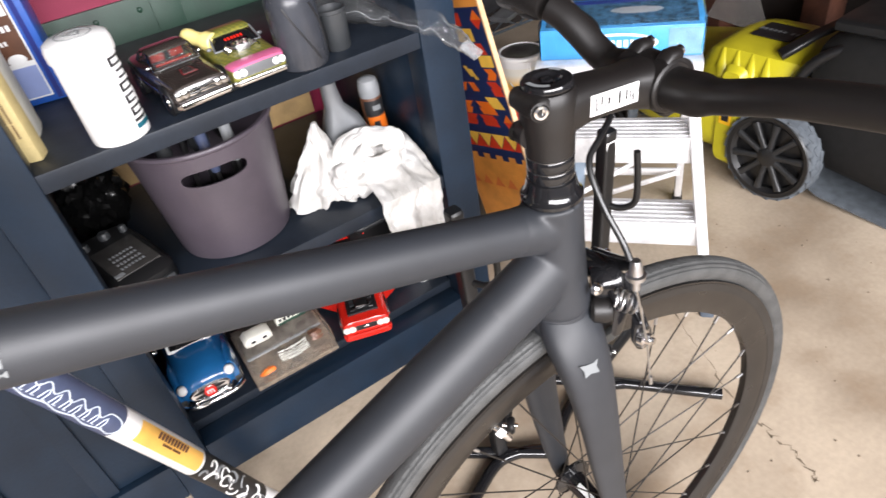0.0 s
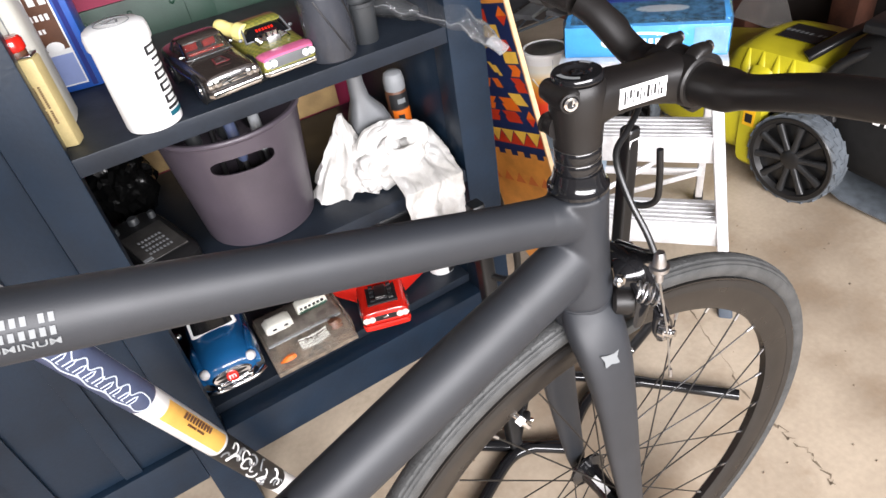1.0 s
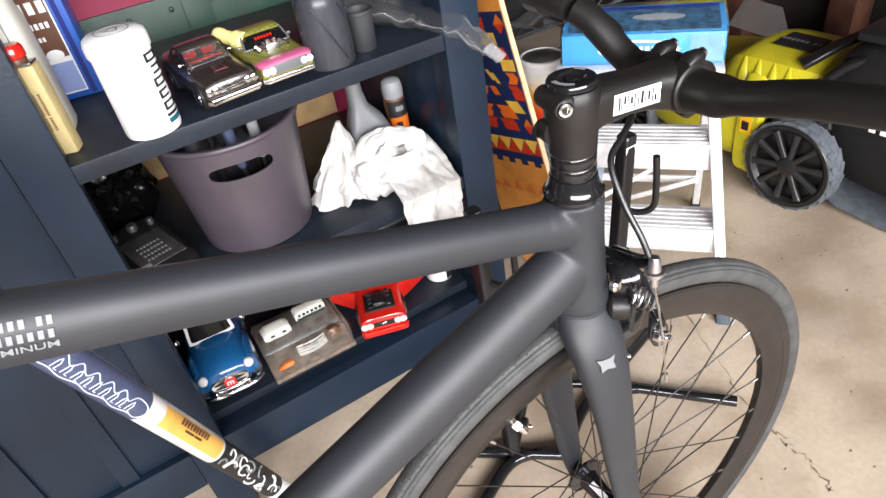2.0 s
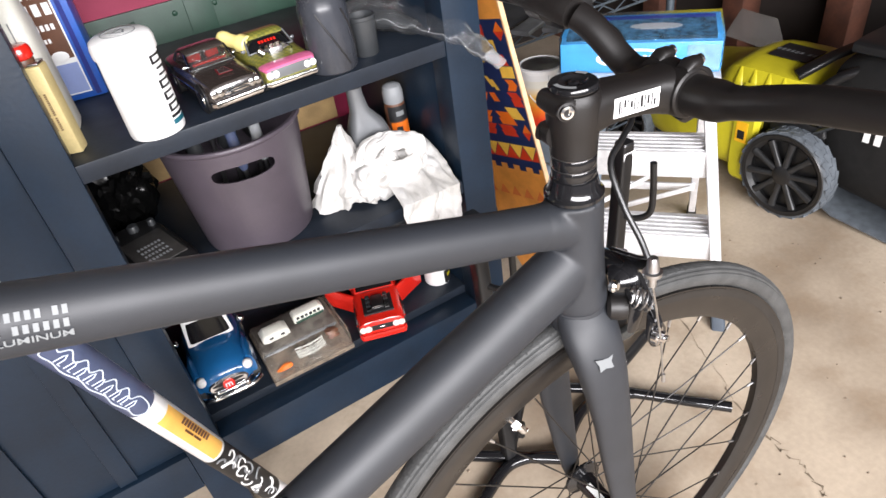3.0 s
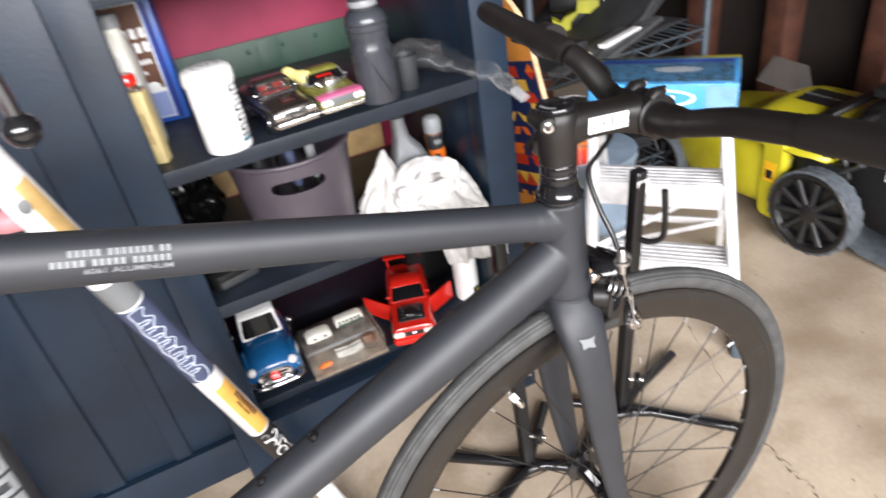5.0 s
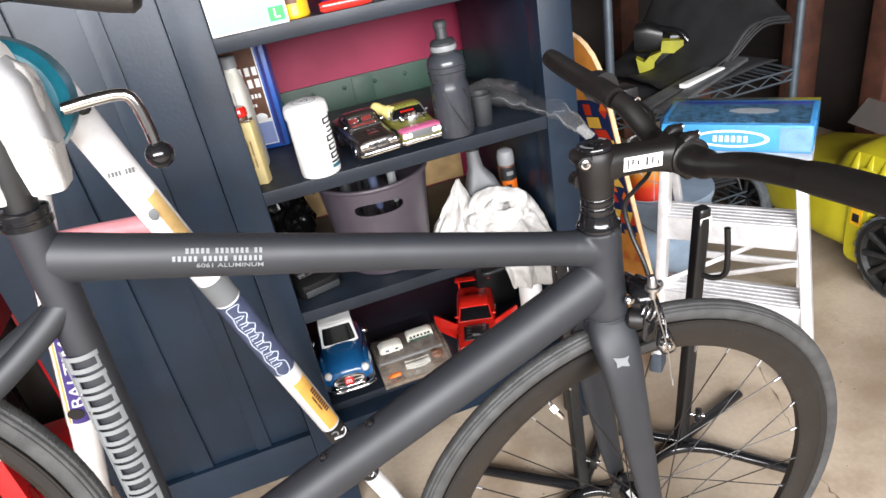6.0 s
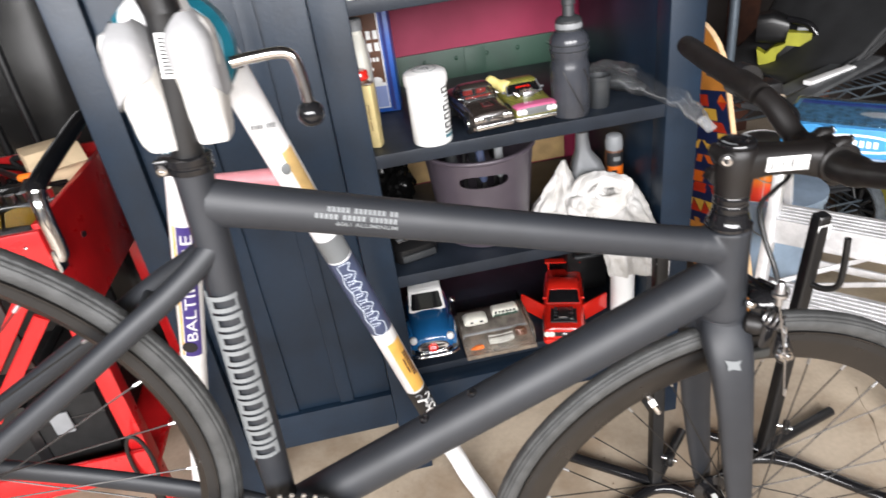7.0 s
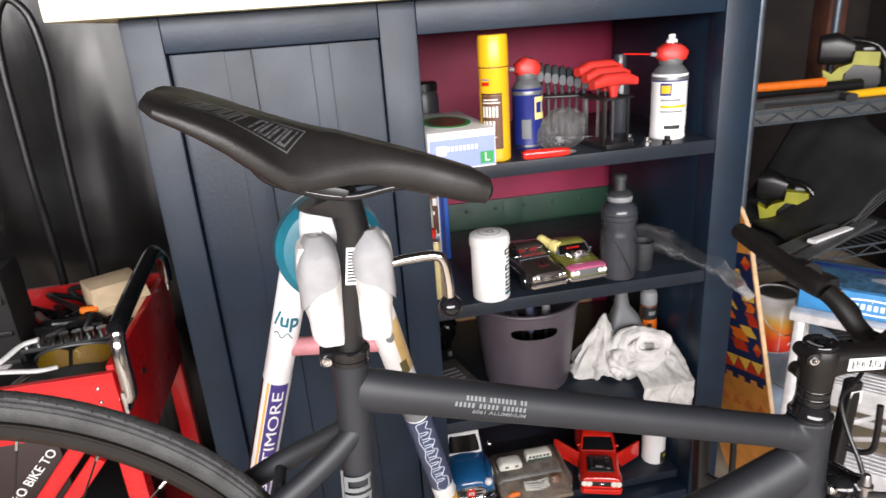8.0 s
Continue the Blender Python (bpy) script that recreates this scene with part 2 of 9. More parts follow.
def smooth_path(pts, steps=6):
    """Catmull-Rom through the points."""
    p = [V(q) for q in pts]
    p = [p[0] * 2 - p[1]] + p + [p[-1] * 2 - p[-2]]
    out = []
    for i in range(1, len(p) - 2):
        for k in range(steps):
            t = k / steps
            a, b, c, d = p[i - 1], p[i], p[i + 1], p[i + 2]
            out.append(0.5 * ((2 * b) + (c - a) * t + (2 * a - 5 * b + 4 * c - d) * t * t + (3 * b - a - 3 * c + d) * t ** 3))
    out.append(p[-2])
    return out


def lathe(bm, profile, seg=28, m=None):
    """Turns (radius, height) pairs round z."""
    rings = []
    for r, z in profile:
        ring = []
        for k in range(seg):
            w = 2 * math.pi * k / seg
            q = V((r * math.cos(w), r * math.sin(w), z))
            ring.append(bm.verts.new(m @ q if m else q))
        rings.append(ring)
    for q, s in zip(rings, rings[1:]):
        for k in range(seg):
            bm.faces.new((q[k], q[(k + 1) % seg], s[(k + 1) % seg], s[k]))
    if profile[0][0] > 1e-6:
        bm.faces.new(rings[0][::-1])
    if profile[-1][0] > 1e-6:
        bm.faces.new(rings[-1])
    bmesh.ops.remove_doubles(bm, verts=bm.verts, dist=1e-6)
    return bm


def Lathe(profile, seg=28, m=None):
    return lathe(bmesh.new(), profile, seg, m)


def prism(bm, outline, depth, m=None, bevel=0.0):
    """A plate: the outline in x and z, from y = 0 to depth."""
    m = m or Matrix()
    a = [bm.verts.new(m @ V((x, 0, z))) for x, z in outline]
    b = [bm.verts.new(m @ V((x, depth, z))) for x, z in outline]
    n = len(a)
    bm.faces.new(a)
    bm.faces.new(b[::-1])
    for i in range(n):
        bm.faces.new((a[i], b[i], b[(i + 1) % n], a[(i + 1) % n]))
    if bevel:
        bevelled(bm, a + b, bevel)
    return bm


def Prism(outline, depth, m=None, bevel=0.0):
    return prism(bmesh.new(), outline, depth, m, bevel)


def ring(profile, m, seg=120):
    """Turns a closed profile of (radius, offset) round an axis."""
    bm = bmesh.new()
    rows = []
    for k in range(seg):
        a = 2 * math.pi * k / seg
        rows.append([bm.verts.new(m @ V((r * math.cos(a), r * math.sin(a), z))) for r, z in profile])
    n = len(profile)
    for k in range(seg):
        q, s = rows[k], rows[(k + 1) % seg]
        for i in range(n):
            bm.faces.new((q[i], s[i], s[(i + 1) % n], q[(i + 1) % n]))
    return bm


def axis(p, d):
    """A pose at p whose z runs along d."""
    return Matrix.Translation(p) @ V(d).to_track_quat("Z", "Y").to_matrix().to_4x4()


def lettering(name, text, size, m, material, parent, label="", width=None, depth=0.0004, wrap=None, bold=0.0, across=None):
    """Raised letters of the built-in font, in the plane x right, y up, of the pose m. wrap: the radius of a tube along x that they lie on."""
    c = bpy.data.curves.new(name, "FONT")
    c.body, c.size, c.extrude, c.align_x, c.align_y = text, size, depth, "CENTER", "CENTER"
    c.resolution_u = 3
    c.offset = size * bold
    tmp = new(name, c)
    dg = bpy.context.evaluated_depsgraph_get()
    dg.update()
    me = bpy.data.meshes.new_from_object(tmp.evaluated_get(dg))
    bpy.data.objects.remove(tmp)
    xs = [v.co.x for v in me.vertices]
    k = width / (max(xs) - min(xs)) if width and xs else 1
    for v in me.vertices:
        v.co.x *= k
    if wrap or across:
        b_ = bmesh.new()
        b_.from_mesh(me)
        no = V((0, 1, 0)) if wrap else V((1, 0, 0))
        for i in range(-12, 13):
            bmesh.ops.bisect_plane(b_, geom=b_.verts[:] + b_.edges[:] + b_.faces[:], plane_co=no * (i * 0.0018), plane_no=no)
        b_.to_mesh(me)
        b_.free()
    for v in me.vertices:
        if wrap:
            w = v.co.y / wrap
            v.co.y, v.co.z = (wrap + v.co.z) * math.sin(w), (wrap + v.co.z) * math.cos(w) - wrap
        if across:
            w = v.co.x / across
            v.co.x, v.co.z = (across + v.co.z) * math.sin(w), (across + v.co.z) * math.cos(w) - across
    me.transform(m)
    me.materials.clear()
    me.materials.append(material)
    ob = new(name, me)
    ob.parent = parent
    return tagged(ob, label)


# ---- the garage ----
structure("floor", Box((-3.2, -3.4, -0.12), (4.2, 2.2, 0.0), 0), CONCRETE, "worn tan concrete garage floor with fine cracks")
structure("ground", Box((-40, -60, -0.2), (40, -3.4, -0.02), 0), pbr("driveway", (0.36, 0.35, 0.33), 0.8, var=0.2, scale=3), "pale concrete driveway outside the garage")
structure("wall_north", Box((-3.2, 1.62, 0), (4.2, 1.74, 2.6), 0), DARKWALL, "dark unlined garage wall sheathing")
structure("wall_east", Box((2.35, -3.4, 0), (2.47, 1.615, 2.6), 0), DARKWALL, "dark unlined garage side wall")
structure("wall_west", Box((-3.32, -3.4, 0), (-3.2, 1.74, 2.6), 0), DARKWALL, "dark unlined garage side wall")
structure("ceiling", Box((-3.32, -3.4, 2.6), (4.32, 1.74, 2.72), 0), DARKWALL, "dark garage ceiling")
bm = Box((-3.2, -3.4, 0), (-2.7, -3.28, 2.6), 0)
box(bm, (2.25, -3.4, 0), (2.345, -3.28, 2.6))
box(bm, (-2.7, -3.4, 2.35), (2.25, -3.28, 2.6))
structure("wall_south", bm, PLASTER, "painted wall round the open garage door")
studs = [thing("wall_stud", "red-brown timber stud of the garage wall", "stud", pose(x, 1.57, 0), "studs of the back wall") for x in (-2.6, -2.0, -1.4, -0.9, 0.9, 1.3, 1.7, 2.1)]
for s in studs:
    part("timber", Box((-0.045, -0.05, 0), (0.045, 0.049, 2.6), 0.004), STUD, s)
estuds = [thing("wall_stud", "red-brown timber stud of the garage wall", "stud", pose(2.29, y, 0), "studs of the side wall") for y in (-1.25, -0.85, -0.45, -0.05, 0.35, 0.75, 1.15)]
for s in estuds:
    part("timber", Box((-0.05, -0.045, 0), (0.059, 0.045, 2.6), 0.004), STUD, s)

# ---- the cabinet ----
cab = thing("cabinet", "tall navy painted wooden cabinet with a panelled door and open shelves", "cabinet", pose(0, 0, 0))
D = 0.42
for x0, x1 in ((-0.427, -0.373), (-0.058, 0.0), (0.53, 0.595)):
    part("post", Box((x0, 0, 0), (x1, 0.05, 1.285), 0.003), NAVY, cab)
part("top_rail", Box((-0.373, 0.002, 1.234), (-0.0585, 0.045, 1.285), 0.002), NAVY, cab)
part("top_rail", Box((0.0005, 0.002, 1.234), (0.5295, 0.045, 1.285), 0.002), NAVY, cab)
part("top_board", Box((-0.404, 0.0505, 1.268), (0.5715, D, 1.2845), 0.002), NAVY, cab)
part("bottom_rail", Box((-0.373, 0.002, 0.150), (-0.0585, 0.045, 0.2345), 0.002), NAVY, cab)
part("bottom_rail", Box((0.0005, 0.002, 0.150), (0.5295, 0.045, 0.2345), 0.002), NAVY, cab)
door = part("door", Box((-0.3715, 0.013, 0.237), (-0.0595, 0.034, 1.232), 0.002), NAVY, cab)
for x0, x1 in ((-0.292, -0.253), (-0.165, -0.137)):
    part("batten", Box((x0, 0.007, 0.2375), (x1, 0.0128, 1.2315), 0.0015), NAVY, door)
part("side_panel", Box((-0.425, 0.0505, 0.10), (-0.405, D, 1.285), 0.002), NAVY, cab)
part("side_panel", Box((0.572, 0.0505, 0.10), (0.592, D, 1.285), 0.002), NAVY, cab)
part("divider", Box((-0.045, 0.0505, 0.15), (-0.027, D, 1.2675), 0.002), NAVY, cab)
part("divider", Box((0.5315, 0.0505, 0.15), (0.546, D, 1.2675), 0.002), NAVY, cab)
for x0, x1 in ((-0.425, -0.375), (0.545, 0.595)):
    part("back_post", Box((x0, D + 0.001, 0), (x1, D + 0.045, 1.285), 0.003), NAVY, cab)
SHELF = {"A": 1.017, "B": 0.762, "C": 0.515, "D": 0.252}
for k, z in SHELF.items():
    part("shelf", Box((-0.0265, 0.003 if k != "D" else 0.046, z - 0.025), (0.531, D, z), 0.002), NAVY2, cab)


def loft(bm, stations, seg=20, caps=True, power=2.0):
    """Skins rounded sections; a station is (centre, half-width vector, half-height vector[, power])."""
    rings = []
    for st in stations:
        c, a, b = V(st[0]), V(st[1]), V(st[2])
        e = 2.0 / (st[3] if len(st) > 3 else power)
        ring = []
        for k in range(seg):
            w = 2 * math.pi * (k + 0.5) / seg
            cw, sw = math.cos(w), math.sin(w)
            ring.append(bm.verts.new(c + a * math.copysign(abs(cw) ** e, cw) + b * math.copysign(abs(sw) ** e, sw)))
        rings.append(ring)
    for q, s in zip(rings, rings[1:]):
        for k in range(seg):
            bm.faces.new((q[k], q[(k + 1) % seg], s[(k + 1) % seg], s[k]))
    if caps:
        bm.faces.new(rings[0][::-1])
        bm.faces.new(rings[-1])
    return bm


def Loft(stations, seg=20, power=2.0):
    return loft(bmesh.new(), stations, seg, True, power)


def ball(bm, c, r, seg=14, squash=(1, 1, 1)):
    bmesh.ops.create_uvsphere(bm, u_segments=seg, v_segments=max(6, seg // 2 + 1), radius=1, matrix=Matrix.Translation(c) @ Matrix.Diagonal((r * squash[0], r * squash[1], r * squash[2], 1)))
    return bm


def Ball(c, r, seg=14, squash=(1, 1, 1)):
    return ball(bmesh.new(), c, r, seg, squash)


def bars(name, words, height, m, material, parent, gap=0.25, depth=0.0006, wrap=None, label="", slim=0.72):
    """Plain strokes in place of writing: one small block a letter, centred on m, x along, y up."""
    bm = bmesh.new()
    w = height * slim
    total = sum(len(q) for q in words) * w * (1 + gap) + (len(words) - 1) * w
    x = -total / 2
    for word in words:
        for ch in word:
            box(bm, (x + w * 0.12, -height / 2, 0), (x + w * 0.88, height / 2, depth))
            x += w * (1 + gap)
        x += w
    if wrap:
        for v in bm.verts:
            a = v.co.y / wrap
            r = wrap + v.co.z
            v.co.y, v.co.z = r * math.sin(a), r * math.cos(a) - wrap
    bmesh.ops.transform(bm, matrix=m, verts=bm.verts)
    return part(name, bm, material, parent, label, False)


def facing(p, right, normal):
    """A pose at p with x along right and z along normal."""
    x = V(right).normalized()
    z = (V(normal) - x * V(normal).dot(x)).normalized()
    y = z.cross(x)
    m = Matrix((x, y, z)).transposed().to_4x4()
    m.translation = V(p)
    return m


# ---- the bicycle ----
YB = -0.495
bike = thing("bicycle", "matt black bicycle with deep rims, clamped in a repair stand", "bicycle", pose(0, YB, 0))
STEER = radians(-3)
HUB, RHUB, BB = V((0.381, 0, 0.336)), V((-0.555, 0, 0.665)), V((-0.193, 0, 0.512))
HT_TOP, HT_BOT = V((0.343, 0, 0.8015)), V((0.346, 0, 0.688))
ST_TOP = V((-0.167, 0, 0.968))
TT0, TT1 = V((-0.164, 0, 0.934)), V((0.346, 0, 0.7730))
DT0, DT1 = V((-0.193, 0, 0.527)), V((0.338, 0, 0.7332))


def along(a, b, *ts):
    return [a.lerp(b, t) for t in ts]


frame_tubes = (
    ("top_tube", along(TT0, TT1, 0, 0.04, 0.1, 0.5, 0.85, 0.93, 0.97, 1), [(0.0165, 0.022), (0.018, 0.0215), (0.018, 0.0205), (0.0175, 0.019), (0.0175, 0.0185), (0.0180, 0.0195), (0.0205, 0.0215), (0.021, 0.0215)]),
    ("down_tube", along(DT0, DT1, 0, 0.15, 0.5, 0.75, 0.88, 0.95, 1), [(0.024, 0.024), (0.0250, 0.0255), (0.0255, 0.0265), (0.0255, 0.0280), (0.0240, 0.0286), (0.0225, 0.0282), (0.0200, 0.0270)]),
    ("seat_tube", [BB, (-0.183, 0, 0.68), (-0.170, 0, 0.90), (-0.1675, 0, 0.955), ST_TOP], [0.0165, 0.0165, 0.0165, 0.0165, 0.0175]),
    ("bottom_bracket_shell", [BB + V((0, -0.034, 0)), BB + V((0, 0.034, 0))], 0.021),
)
for nm, pts, rad in frame_tubes:
    part(nm, Tube(pts, rad, 28), FRAME_BLACK, bike)
# head tube, welded to both tubes with smooth fillets
bm = Tube(along(HT_BOT, HT_TOP, 0, 0.06, 0.25, 0.6, 0.93, 1), [0.0268, 0.0268, 0.0250, 0.0236, 0.0238, 0.0242], 40)
sweep(bm, along(TT0, TT1, 0.905, 0.925, 0.95, 0.98, 1), [(0.0170, 0.0186), (0.0184, 0.0200), (0.0196, 0.0208), (0.0214, 0.0222), (0.0216, 0.0222)], 40)
sweep(bm, along(DT0, DT1, 0.875, 0.895, 0.93, 0.96, 1), [(0.0232, 0.0278), (0.0242, 0.0290), (0.0240, 0.0290), (0.0236, 0.0296), (0.0226, 0.0300)], 40)
joint = part("head_tube", bm, FRAME_BLACK, bike)
weld = joint.modifiers.new("weld", "REMESH")
weld.mode, weld.voxel_size, weld.use_smooth_shade = "VOXEL", 0.0016, True
fillet = joint.modifiers.new("fillet", "SMOOTH")
fillet.factor, fillet.iterations = 0.5, 16
for s in (-1, 1):
    part("seat_stay", Tube(smooth_path([(-0.170, s * 0.006, 0.893), (-0.20, s * 0.018, 0.872), (-0.26, s * 0.034, 0.837), (-0.40, s * 0.050, 0.754), RHUB + V((0, s * 0.060, 0.004))], 5), [(0.0105, 0.0115)] * 20 + [(0.008, 0.009)], 18), FRAME_BLACK, bike)
    part("chain_stay", Tube(smooth_path([BB + V((-0.01, s * 0.022, 0.0)), (-0.26, s * 0.036, 0.538), (-0.40, s * 0.054, 0.597), RHUB + V((0.01, s * 0.060, -0.004))], 5), [(0.009, 0.013)] * 15 + [(0.008, 0.010)], 18), FRAME_BLACK, bike)
    part("dropout", Box((RHUB.x - 0.022, s * 0.060 - 0.003, RHUB.z - 0.016), (RHUB.x + 0.02, s * 0.060 + 0.003, RHUB.z + 0.016), 0.002), FRAME_BLACK, bike)
part("stay_bridge", Tube([(-0.250, -0.03, 0.842), (-0.250, 0.03, 0.842)], 0.006, 12), FRAME_BLACK, bike)
for t in (0.36, 0.47):
    p = DT0.lerp(DT1, t)
    n = V((-(DT1 - DT0).z, 0, (DT1 - DT0).x)).normalized()
    part("bottle_boss", Lathe([(0, 0), (0.0062, 0), (0.0062, 0.0015), (0.0048, 0.0018), (0.0048, 0.0045), (0.002, 0.0048), (0.002, 0.003), (0, 0.003)], 14, axis(p + n * 0.0250, n)), GLOSS_BLACK, bike, "small black frame bolt")

# fork
fork = part("fork", Loft([((0.3465, 0, 0.6895), (0.0256, 0, 0), (0, 0.0256, 0)), ((0.3462, 0, 0.6865), (0.0266, 0, 0), (0, 0.0262, 0)), ((0.3455, 0, 0.6815), (0.0268, 0, 0), (0, 0.0262, 0)), ((0.3440, 0, 0.6740), (0.0262, 0, 0), (0, 0.0250, 0)), ((0.3430, 0, 0.6660), (0.0240, 0, 0), (0, 0.0220, 0))], 40), FRAME_BLACK, bike, "matt black straight-bladed fork")
for s in (-1, 1):
    st = []
    for x, y, z, hx, hy, pw in ((0.3460, 0.005, 0.6860, 0.0258, 0.0200, 2.0), (0.3450, 0.010, 0.6800, 0.0272, 0.0200, 2.1), (0.3435, 0.0160, 0.6715, 0.0284, 0.0195, 2.3), (0.3425, 0.0230, 0.6600, 0.0282, 0.0182, 2.5), (0.3425, 0.0305, 0.6450, 0.0268, 0.0162, 2.6), (0.3435, 0.0375, 0.6250, 0.0250, 0.0140, 2.6), (0.3455, 0.0428, 0.5980, 0.0232, 0.0118, 2.5), (0.3500, 0.0460, 0.5600, 0.0215, 0.0102, 2.4), (0.3570, 0.0480, 0.5000, 0.0198, 0.0090, 2.4), (0.3710, 0.0500, 0.4000, 0.0160, 0.0080, 2.2), (0.3800, 0.0510, 0.3450, 0.0130, 0.0070, 2.2), (0.3830, 0.0510, 0.3220, 0.0100, 0.0045, 2.2)):
        st.append(((x, s * y, z), (hx, 0, 0), (0, hy, 0), pw))
    part("fork_blade", Loft(st, 32), FRAME_BLACK, fork)
# small arrow-shaped mark on the blade
mk = [(-0.0060, -0.0062), (0.0010, -0.0046), (0.0075, -0.0062), (0.0108, -0.0062), (0.0082, 0.0), (0.0108, 0.0058), (0.0050, 0.0042), (-0.0030, 0.0048), (-0.0108, 0.0066), (-0.0066, 0.0002)]
part("mark", Prism(mk, 0.0003, facing((0.3365, -0.0468, 0.6470), (1, 0.01, -0.20), (0, -1, 0.38)) @ Matrix.Rotation(radians(-90), 4, "X")), LETTER, fork, "small grey arrow mark")

# headset, spacers, stem and handlebar
part("headset", Lathe([(0.0228, 0.0), (0.0240, 0.0012), (0.0241, 0.0040), (0.0230, 0.0052), (0.0216, 0.0070), (0.0202, 0.0110), (0.0192, 0.0150), (0.0186, 0.0180), (0.0176, 0.0186)], 40, axis((0.343, 0, 0.8015), (0, 0, 1))), GLOSS_BLACK, bike, "gloss black flared headset cover")
for z in (0.8196, 0.8298):
    part("spacer", Lathe([(0.0172, z), (0.0178, z + 0.0008), (0.0178, z + 0.0090), (0.0172, z + 0.0098)], 40, Matrix.Translation((0.343, 0, 0))), GLOSS_BLACK, bike, "gloss black steerer spacer")
    part("spacer_joint", Lathe([(0.0170, z + 0.0097), (0.0176, z + 0.0099), (0.0176, z + 0.0101), (0.0170, z + 0.0103)], 40, Matrix.Translation((0.343, 0, 0))), STEEL, bike)
S = Matrix.Translation((0.343, 0, -0.011)) @ Matrix.Rotation(STEER, 4, "Z")
S3 = S.to_3x3()
bm = Lathe([(0.0172, 0.8512), (0.0181, 0.8520), (0.0183, 0.8590), (0.0188, 0.8660), (0.0200, 0.8740), (0.0205, 0.8820), (0.0205, 0.8930), (0.0199, 0.8985), (0.0182, 0.9015)], 40, S)
loft(bm, [(S @ V((x, 0, z)), S3 @ V((0, a, 0)), S3 @ V((0, 0, b)), 2.7) for x, z, a, b in ((0.002, 0.8815, 0.0195, 0.0192), (0.014, 0.8825, 0.0188, 0.0180), (0.026, 0.8825, 0.0172, 0.0168), (0.045, 0.8805, 0.0160, 0.0160), (0.062, 0.8780, 0.0162, 0.0160), (0.074, 0.8758, 0.0180, 0.0172), (0.084, 0.8740, 0.0208, 0.0188), (0.092, 0.8730, 0.0218, 0.0195))], 32)
sweep(bm, [S @ V((0.097, y, 0.873)) for y in (-0.0225, -0.0212, -0.0120, 0.0120, 0.0212, 0.0225)], [0.0182, 0.0198, 0.0206, 0.0206, 0.0198, 0.0182], 32)
stem = part("stem", bm, BAR, bike, "matt black threadless stem")
part("faceplate", Tube([S @ V((0.1015, y, 0.873)) for y in (-0.0218, -0.0205, -0.0065, 0.0065, 0.0205, 0.0218)], [0.0178, 0.0196, 0.0190, 0.0190, 0.0196, 0.0178], 32), BAR, stem, "matt black bar clamp plate")
part("top_cap", Lathe([(0.0172, 0.9022), (0.0182, 0.9030), (0.0182, 0.9058), (0.0172, 0.9074), (0.0105, 0.9078), (0.0085, 0.9064), (0.0055, 0.9052), (0.0, 0.9052)], 40, S), GLOSS_BLACK, stem, "gloss black top cap with bolt")
for a0, a1 in ((168, 246), (8, 46)):
    bm = bmesh.new()
    arc = [[bm.verts.new(S @ V((r * math.cos(radians(a)), r * math.sin(radians(a)), 0.9083))) for r in (0.0122, 0.0158)] for a in range(a0, a1, 6)]
    for (u, v), (x, y) in zip(arc, arc[1:]):
        bm.faces.new((u, v, y, x))
    part("top_cap_mark", bm, MIDGREY, stem, "pale printed arc")
part("top_cap_bolt", Lathe([(0.0, 0.9056), (0.0046, 0.9056), (0.0043, 0.9072), (0.0024, 0.9075), (0, 0.9062)], 6, S), GLOSS_BLACK, stem)
# pinch bosses of the rear clamp, one bolt from each side
for side, z in ((-1, 0.8945), (1, 0.8690)):
    bm = bmesh.new()
    loft(bm, [(S @ V((-0.0150, side * y, z)), S3 @ V((a, 0, 0)), S3 @ V((0, 0, b)), 2.2) for y, a, b in (((-0.0170, 0.0040, 0.0042), (-0.0150, 0.0072, 0.0078), (-0.0020, 0.0085, 0.0095)) if side < 0 else ()) + ((0.0020, 0.0085, 0.0095), (0.0130, 0.0078, 0.0088), (0.0158, 0.0070, 0.0074), (0.0166, 0.0056, 0.0058))], 24)
    part("pinch_lug", bm, BAR, stem)
    h0 = S @ V((-0.0180, side * 0.0150, z))
    dr = S3 @ V((-0.35, side * 1.0, 0.05))
    bolt = part("pinch_bolt", Lathe([(0, -0.002), (0.0050, -0.002), (0.0053, 0.0010), (0.0048, 0.0028), (0.0030, 0.0032), (0.0026, 0.0012), (0, 0.0012)], 20, axis(h0, dr)), CHROME, stem, "steel stem bolt")
    part("bolt_recess", ring([(0.0054, -0.001), (0.0072, -0.001), (0.0070, 0.0014), (0.0058, 0.0016)], axis(h0, dr), 24), BAR, bolt)
for y in (-0.0142, 0.0142):
    for up in (1, -1):
        p = S @ V((0.099, y, 0.873 + up * 0.0205))
        ear = part("bolt_ear", Loft([(p + V((-0.008, 0, -up * 0.004)), (0, 0.0066, 0), (0, 0, 0.0050), 2.6), (p + V((-0.002, 0, 0)), (0, 0.0068, 0), (0, 0, 0.0060), 2.4), (p + V((0.008, 0, 0)), (0, 0.0064, 0), (0, 0, 0.0052), 2.4), (p + V((0.0105, 0, 0)), (0, 0.0048, 0), (0, 0, 0.0038), 2.2)], 16), BAR, stem)
        part("faceplate_bolt", Lathe([(0, 0), (0.0040, 0), (0.0042, 0.0026), (0.0022, 0.0032), (0.0018, 0.0014), (0, 0.0014)], 14, axis(p + V((0.0100, 0, 0.0010 * up)), (1, 0, 0.12 * up))), CHROME, ear, "steel faceplate bolt")
